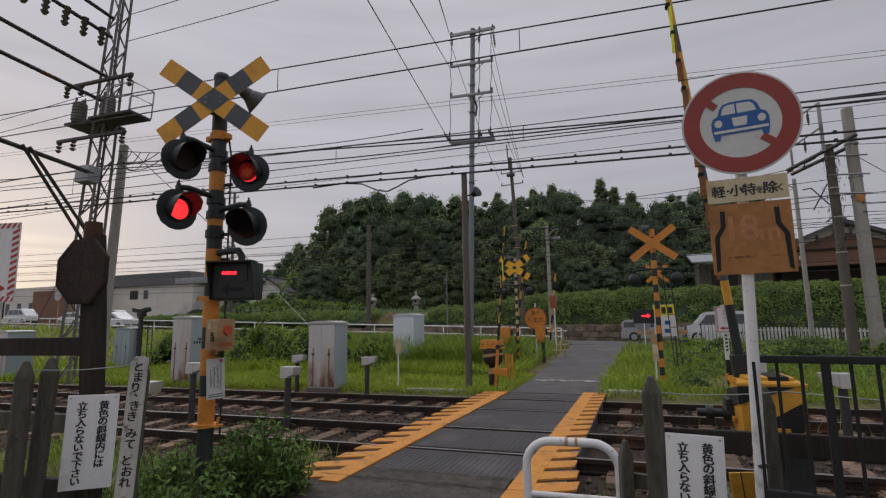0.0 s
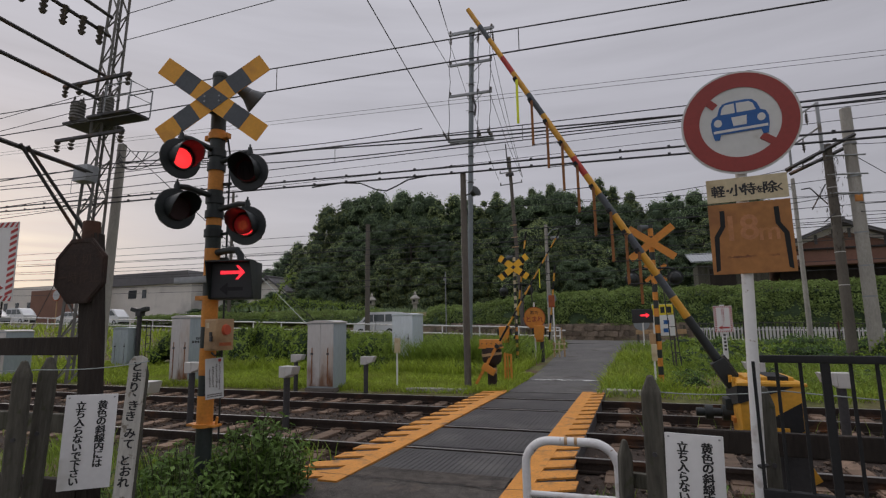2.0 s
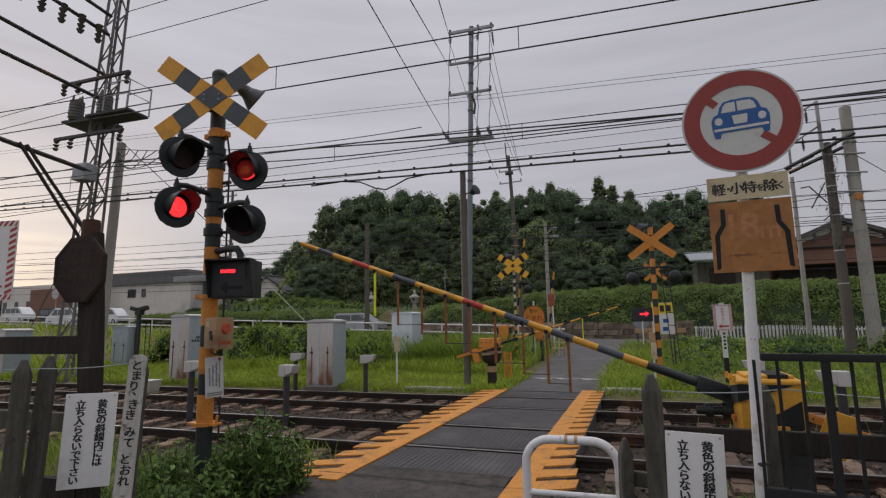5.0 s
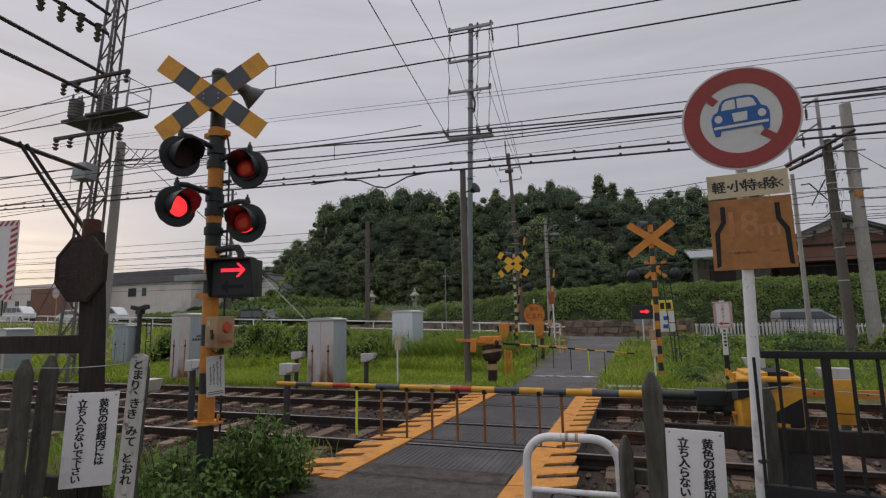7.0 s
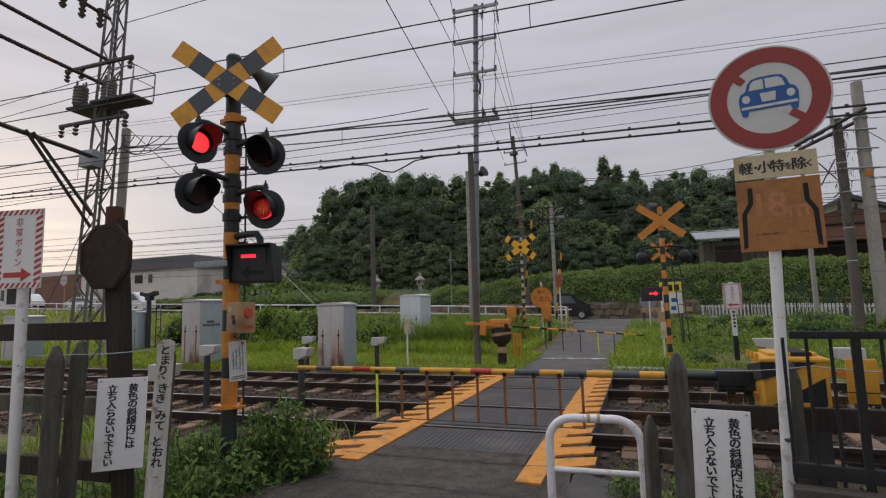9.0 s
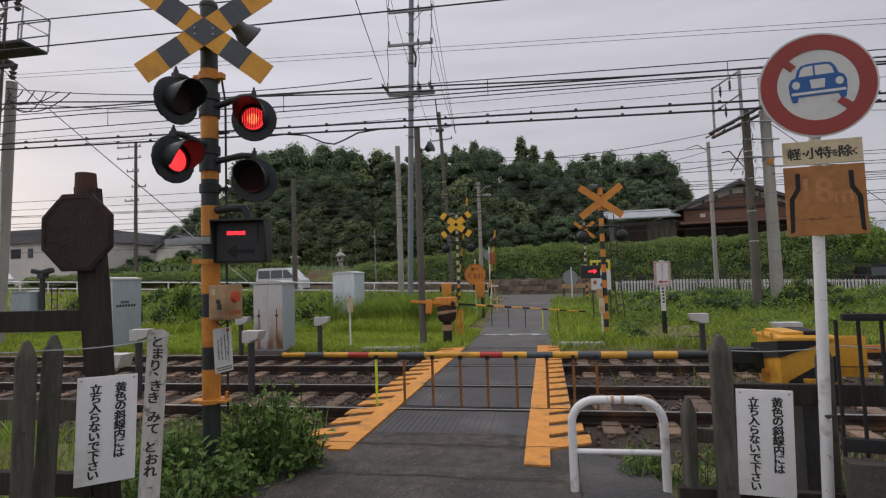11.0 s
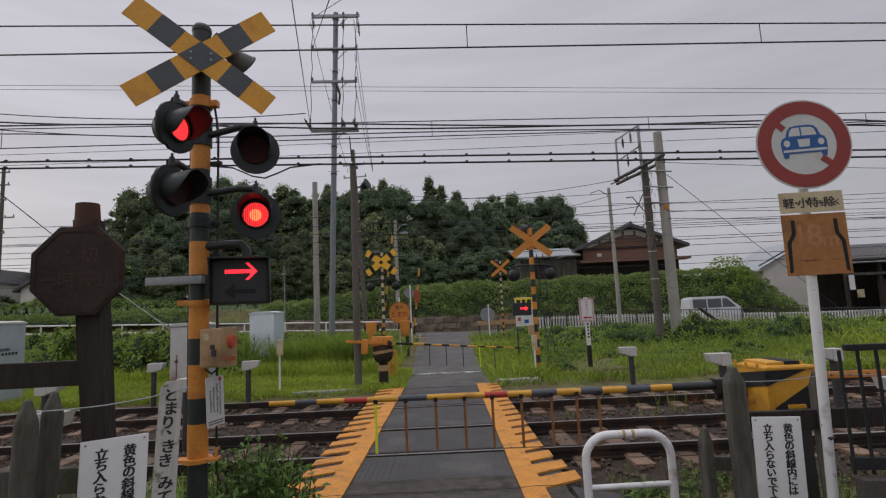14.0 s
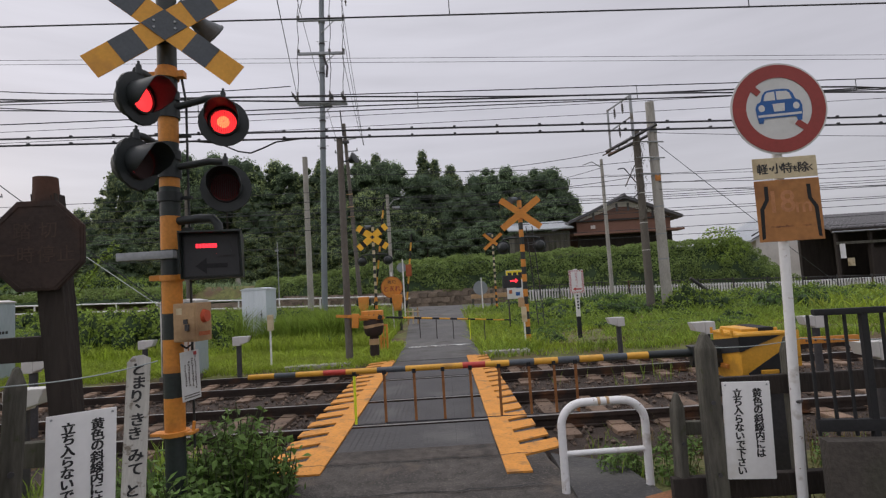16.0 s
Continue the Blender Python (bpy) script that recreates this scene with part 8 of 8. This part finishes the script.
def bush(name, cx, cy, rx, ry, h, leaf, material, label):
    """A heap of leafy mounds, with an inside coloured dark as shade and a few shoots standing out."""
    domes = []
    size = min(max(0.16, 0.34 * min(rx, ry)), 0.36)
    for i in range(max(4, int(2.2 * rx * ry / size ** 2))):
        a, r = RNG.uniform(0, 6.28), math.sqrt(RNG.uniform(0, 1))
        x, y = cx + rx * r * math.cos(a), cy + ry * r * math.sin(a)
        top = h * (1.0 - 0.55 * r * r) * RNG.uniform(0.6, 1.1)
        k = size * RNG.uniform(0.7, 1.2)
        domes.append((x, y, height(x, y) + max(top - k * 0.8, 0.0), k, k, max(k * 0.8, top * 0.55)))
    p, out = skin(domes, 0.75 / (leaf * leaf * 0.6), RNG)
    ok = p[:, 2] > height(cx, cy) - 0.1
    p, out = p[ok], out[ok]
    shoots = RNG.uniform(0, 1, len(p)) < 0.04
    p[shoots] += out[shoots] * RNG.uniform(0.05, 0.22, (int(shoots.sum()), 1)) + [0, 0, 0.06]
    vs, fs = facing_leaves(p, out, leaf, leaf * 0.6, 0.8)
    t = thing(name, (0, 0, 0), label, "plants")
    soup("foliage", vs, fs, material, t, kind="")
    # cores of the mounds, coloured dark in place of the shade within
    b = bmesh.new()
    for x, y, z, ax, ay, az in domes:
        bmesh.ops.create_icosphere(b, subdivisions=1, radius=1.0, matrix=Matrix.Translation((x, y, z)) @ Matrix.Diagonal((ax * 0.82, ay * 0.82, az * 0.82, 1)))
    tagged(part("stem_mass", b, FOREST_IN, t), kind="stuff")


for x, y, rx, h in ((6.4, 21.0, 1.3, 0.75), (9.2, 22.5, 1.7, 0.85), (12.6, 20.6, 1.6, 0.8), (4.2, 24.0, 1.2, 0.7), (15.5, 23.5, 2.0, 0.9), (7.6, 26.5, 1.8, 0.8)):
    bush("weed_clump", x, y, rx, rx * 0.55, h * 0.8, 0.11, WEED, "rank leafy weeds among the grass of the bank")
for x, y, rx, ry, h in ((-8.3, 17.6, 1.3, 0.7, 0.85), (-10.5, 17.2, 1.6, 0.8, 1.15), (-12.6, 17.6, 1.6, 0.8, 1.1), (-8.9, 20.0, 2.4, 1.2, 0.95), (-11.8, 20.6, 2.3, 1.2, 1.0), (-14.8, 21.5, 2.6, 1.4, 1.0), (-19, 24, 4, 1.6, 0.9), (-9, 24.5, 4, 1.6, 0.65), (-16.5, 17.5, 2.0, 1.0, 1.2), (-4.4, 25, 1.2, 2.4, 0.6), (-30, 43, 9, 1.6, 1.0), (5.0, 22, 2.4, 1.6, 0.6), (9.5, 21.2, 1.6, 0.8, 0.85), (14.5, 24, 4, 2.2, 0.7), (12, 28, 5, 1.2, 0.5), (22, 27, 5, 2, 0.6), (4.2, 28.5, 2.2, 1.2, 0.5), (19, 20.5, 4, 1.5, 0.6), (30, 25, 6, 2.4, 0.6)):
    bush("thicket", x, y, rx, ry, h, 0.12, KUDZU, "leafy green thicket in the field")
for k in range(90):
    right = k % 2
    x, y = (RNG.uniform(0.9, 12), RNG.uniform(14.2, 27)) if right else (RNG.uniform(-12, -3.4), RNG.uniform(16.2, 20))
    bush("weed_patch", x, y, RNG.uniform(0.35, 0.9), RNG.uniform(0.25, 0.5), RNG.uniform(0.14, 0.34), RNG.uniform(0.06, 0.10), KUDZU if k % 3 else WEED, "patch of low leafy weeds in the grass")
bm = bmesh.new()
for k in range(26):
    x, y = RNG.uniform(2.5, 6.5), RNG.uniform(13.8, 16.5)
    bmesh.ops.create_icosphere(bm, subdivisions=1, radius=RNG.uniform(0.02, 0.06), matrix=Matrix.Translation((x, y, height(x, y))))
tagged(obj("clods", bm, SLEEPER), "brown clods of soil in the thin grass", "soil", kind="stuff")


# ---- vehicles ----
def car(name, L, W, H, profile, glass, paint, label, wheel=0.29, base=0.17):
    """A car that faces +x: a bevelled side profile, windows on both sides, lamps and wheels."""
    t = thing(name, (0, 0, -50), label, "car", "passing cars")
    b = prism(profile, -W / 2, W / 2, bevel=0.06)
    part("body", b, paint, t, smooth=50)
    for s in (-1, 1):
        for q in glass:
            part("side_window", prism(q, s * W / 2 - 0.004 - (0.012 if s > 0 else 0.0) + (0.012 if s > 0 else -0.008), s * W / 2 + (0.012 if s > 0 else 0.004) - (0.0 if s > 0 else 0.012)), CAR_GLASS, t, smooth=0)
        part("headlamp", box(L / 2 - 0.28, s * W * 0.36 - 0.14, base + H * 0.30, L / 2 - 0.03, s * W * 0.36 + 0.16, base + H * 0.30 + 0.17, 0.03), SIGN_WHITE, t)
        part("tail_light", box(-L / 2 + 0.0, s * W * 0.42 - 0.08, base + H * 0.36, -L / 2 + 0.10, s * W * 0.42 + 0.10, base + H * 0.36 + 0.28, 0.02), SIGN_RED, t)
        part("door_line", box(-0.02, s * (W / 2 + 0.001) - 0.003, base + 0.12, 0.0, s * (W / 2 + 0.001) + 0.003, base + H * 0.5), RUBBER, t, smooth=0)
        for x in (-L * 0.31, L * 0.32):
            w = part("wheel", cyl((x, s * (W / 2 - 0.19), wheel), (x, s * (W / 2 + 0.005), wheel), wheel, n=20), RUBBER, t, "black tyre")
            part("hub", cyl((x, s * (W / 2 - 0.05), wheel), (x, s * (W / 2 + 0.012), wheel), wheel * 0.62, n=14), CAR_SILVER, w)
    x0, z0, x1, z1 = glass[-1][1][0] + 0.0, glass[-1][1][1], glass[-1][2][0], glass[-1][2][1]
    part("bumper", box(L / 2 - 0.12, -W / 2 + 0.08, base, L / 2 + 0.02, W / 2 - 0.08, base + 0.22, 0.03), RUBBER, t)
    return t


def van_profile(L, H, base, hood, rake):
    return [(-L / 2 + 0.03, base), (L / 2 - 0.05, base), (L / 2, base + 0.3), (L / 2 - 0.05, base + H * 0.42), (L / 2 - hood, base + H * 0.50), (L / 2 - hood - rake, H - 0.10), (L / 2 - hood - rake - 0.25, H), (-L / 2 + 0.35, H), (-L / 2 + 0.08, H - 0.12), (-L / 2, base + H * 0.45)]


def van_glass(L, H, base, hood, rake, n):
    z0, z1 = base + H * 0.50, H - 0.16
    x0, x1 = -L / 2 + 0.16, L / 2 - hood - 0.12
    out = []
    for i in range(n):
        a, c = x0 + (x1 - x0) * i / n + 0.04, x0 + (x1 - x0) * (i + 1) / n - 0.04
        if i == n - 1:
            out.append([(a, z0), (c, z0), (c - rake * 0.95, z1), (a, z1)])
        else:
            out.append([(a, z0), (c, z0), (c, z1), (a, z1)])
    return out


CARS = {
    "A": car("white_kei_wagon", 3.4, 1.48, 1.66, van_profile(3.4, 1.66, 0.2, 0.62, 0.38), van_glass(3.4, 1.66, 0.2, 0.62, 0.38, 3), CAR_WHITE, "white boxy small wagon driving along the road behind"),
    "G": car("silver_hatchback", 4.0, 1.70, 1.34, van_profile(4.0, 1.34, 0.2, 0.95, 0.75), van_glass(4.0, 1.34, 0.2, 0.95, 0.75, 2), CAR_SILVER, "silver hatchback driving quickly along the road behind"),
    "C": car("white_hatchback", 3.9, 1.68, 1.52, van_profile(3.9, 1.52, 0.2, 0.85, 0.7), van_glass(3.9, 1.52, 0.2, 0.85, 0.7, 2), CAR_WHITE, "white hatchback driving along the road behind"),
    "D": car("pale_hatchback", 3.7, 1.66, 1.55, van_profile(3.7, 1.55, 0.2, 0.75, 0.65), van_glass(3.7, 1.55, 0.2, 0.75, 0.65, 2), CAR_SILVER, "pale silver hatchback driving along the road behind"),
    "E": car("black_kei_car", 3.4, 1.48, 1.68, van_profile(3.4, 1.68, 0.2, 0.75, 0.35), van_glass(3.4, 1.68, 0.2, 0.75, 0.35, 2), CAR_BLACK, "black boxy small car driving along the road behind"),
    "F": car("white_minivan", 3.5, 1.5, 1.87, van_profile(3.5, 1.87, 0.2, 0.32, 0.62), van_glass(3.5, 1.87, 0.2, 0.32, 0.62, 3), CAR_WHITE, "white small van driving along the road behind"),
}

for x, y, z, rz, key in ((-56.0, 45.0, 1.9, 0, "F"), (-63.5, 45.5, 2.1, 180, "C"), (-70.5, 44.0, 2.3, 0, "F")):
    o = copy_thing(CARS[key], pose(x, y, height(x, y) + 0.05, 0, 0, rz))
    tagged(o, "white car parked before the factory", "car", "parked cars")
    o.name = "parked_car"


# ---- motion ----
BOOM = ((0, 84.8), (0.5, 80.9), (1, 74.2), (1.5, 67.1), (2, 60.3), (2.5, 53.6), (3, 46.8), (3.5, 40.2), (4, 33.6), (4.5, 27.0), (5, 20.2), (5.5, 13.2), (6, 4.5), (6.2, 0.8), (6.4, 0.3), (8, 0.3), (16, 0.3))


def drive(v, x0, y, t):
    x = v * t + x0
    return pose(x, y, height(x, 33) + 0.06, 0, 0, 0 if v > 0 else 180)


def motions():
    walk(boom, [(t, pose(1.92, 4.78, 0.935, 0, a, 0)) for t, a in BOOM])
    walk(far_boom, [(t, pose(-2.03, 13.0, 1.0, 0, 5 - a * 90 / 85, 0)) for t, a in BOOM])
    for rod, which in HANGERS:
        p = rod.location.copy()
        walk(rod, [(t, pose(*p, 0, -a if which == "near" else a * 90 / 85 - 5, 0)) for t, a in BOOM])
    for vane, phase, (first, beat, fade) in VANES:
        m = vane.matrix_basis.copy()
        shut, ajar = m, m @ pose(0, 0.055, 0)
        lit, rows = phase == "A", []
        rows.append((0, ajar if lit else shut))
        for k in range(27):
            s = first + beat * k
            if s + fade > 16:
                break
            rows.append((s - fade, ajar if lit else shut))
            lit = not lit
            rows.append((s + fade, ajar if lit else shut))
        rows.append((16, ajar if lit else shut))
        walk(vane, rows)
    rows = [(0, BLIND_OUT)]
    for k in range(13):
        s = 0.5 + 1.218 * k
        rows += [(s - 0.03, BLIND_OUT), (s + 0.03, BLIND_IN), (s + 0.64, BLIND_IN), (s + 0.70, BLIND_OUT)]
    walk(blind, rows + [(16, BLIND_OUT)])
    for key, v, x0, y in (("A", -10.22, 5.22, 32.8), ("G", 12.8, 2.14, 35.6), ("C", 14.05, -43.65, 35.6), ("D", 14.33, -89.9, 35.6), ("E", 11.87, -110.4, 35.6), ("F", 11.82, -148.5, 35.6)):
        walk(CARS[key], [(t, drive(v, x0, y, t)) for t in range(0, 17, 1)])


motions()
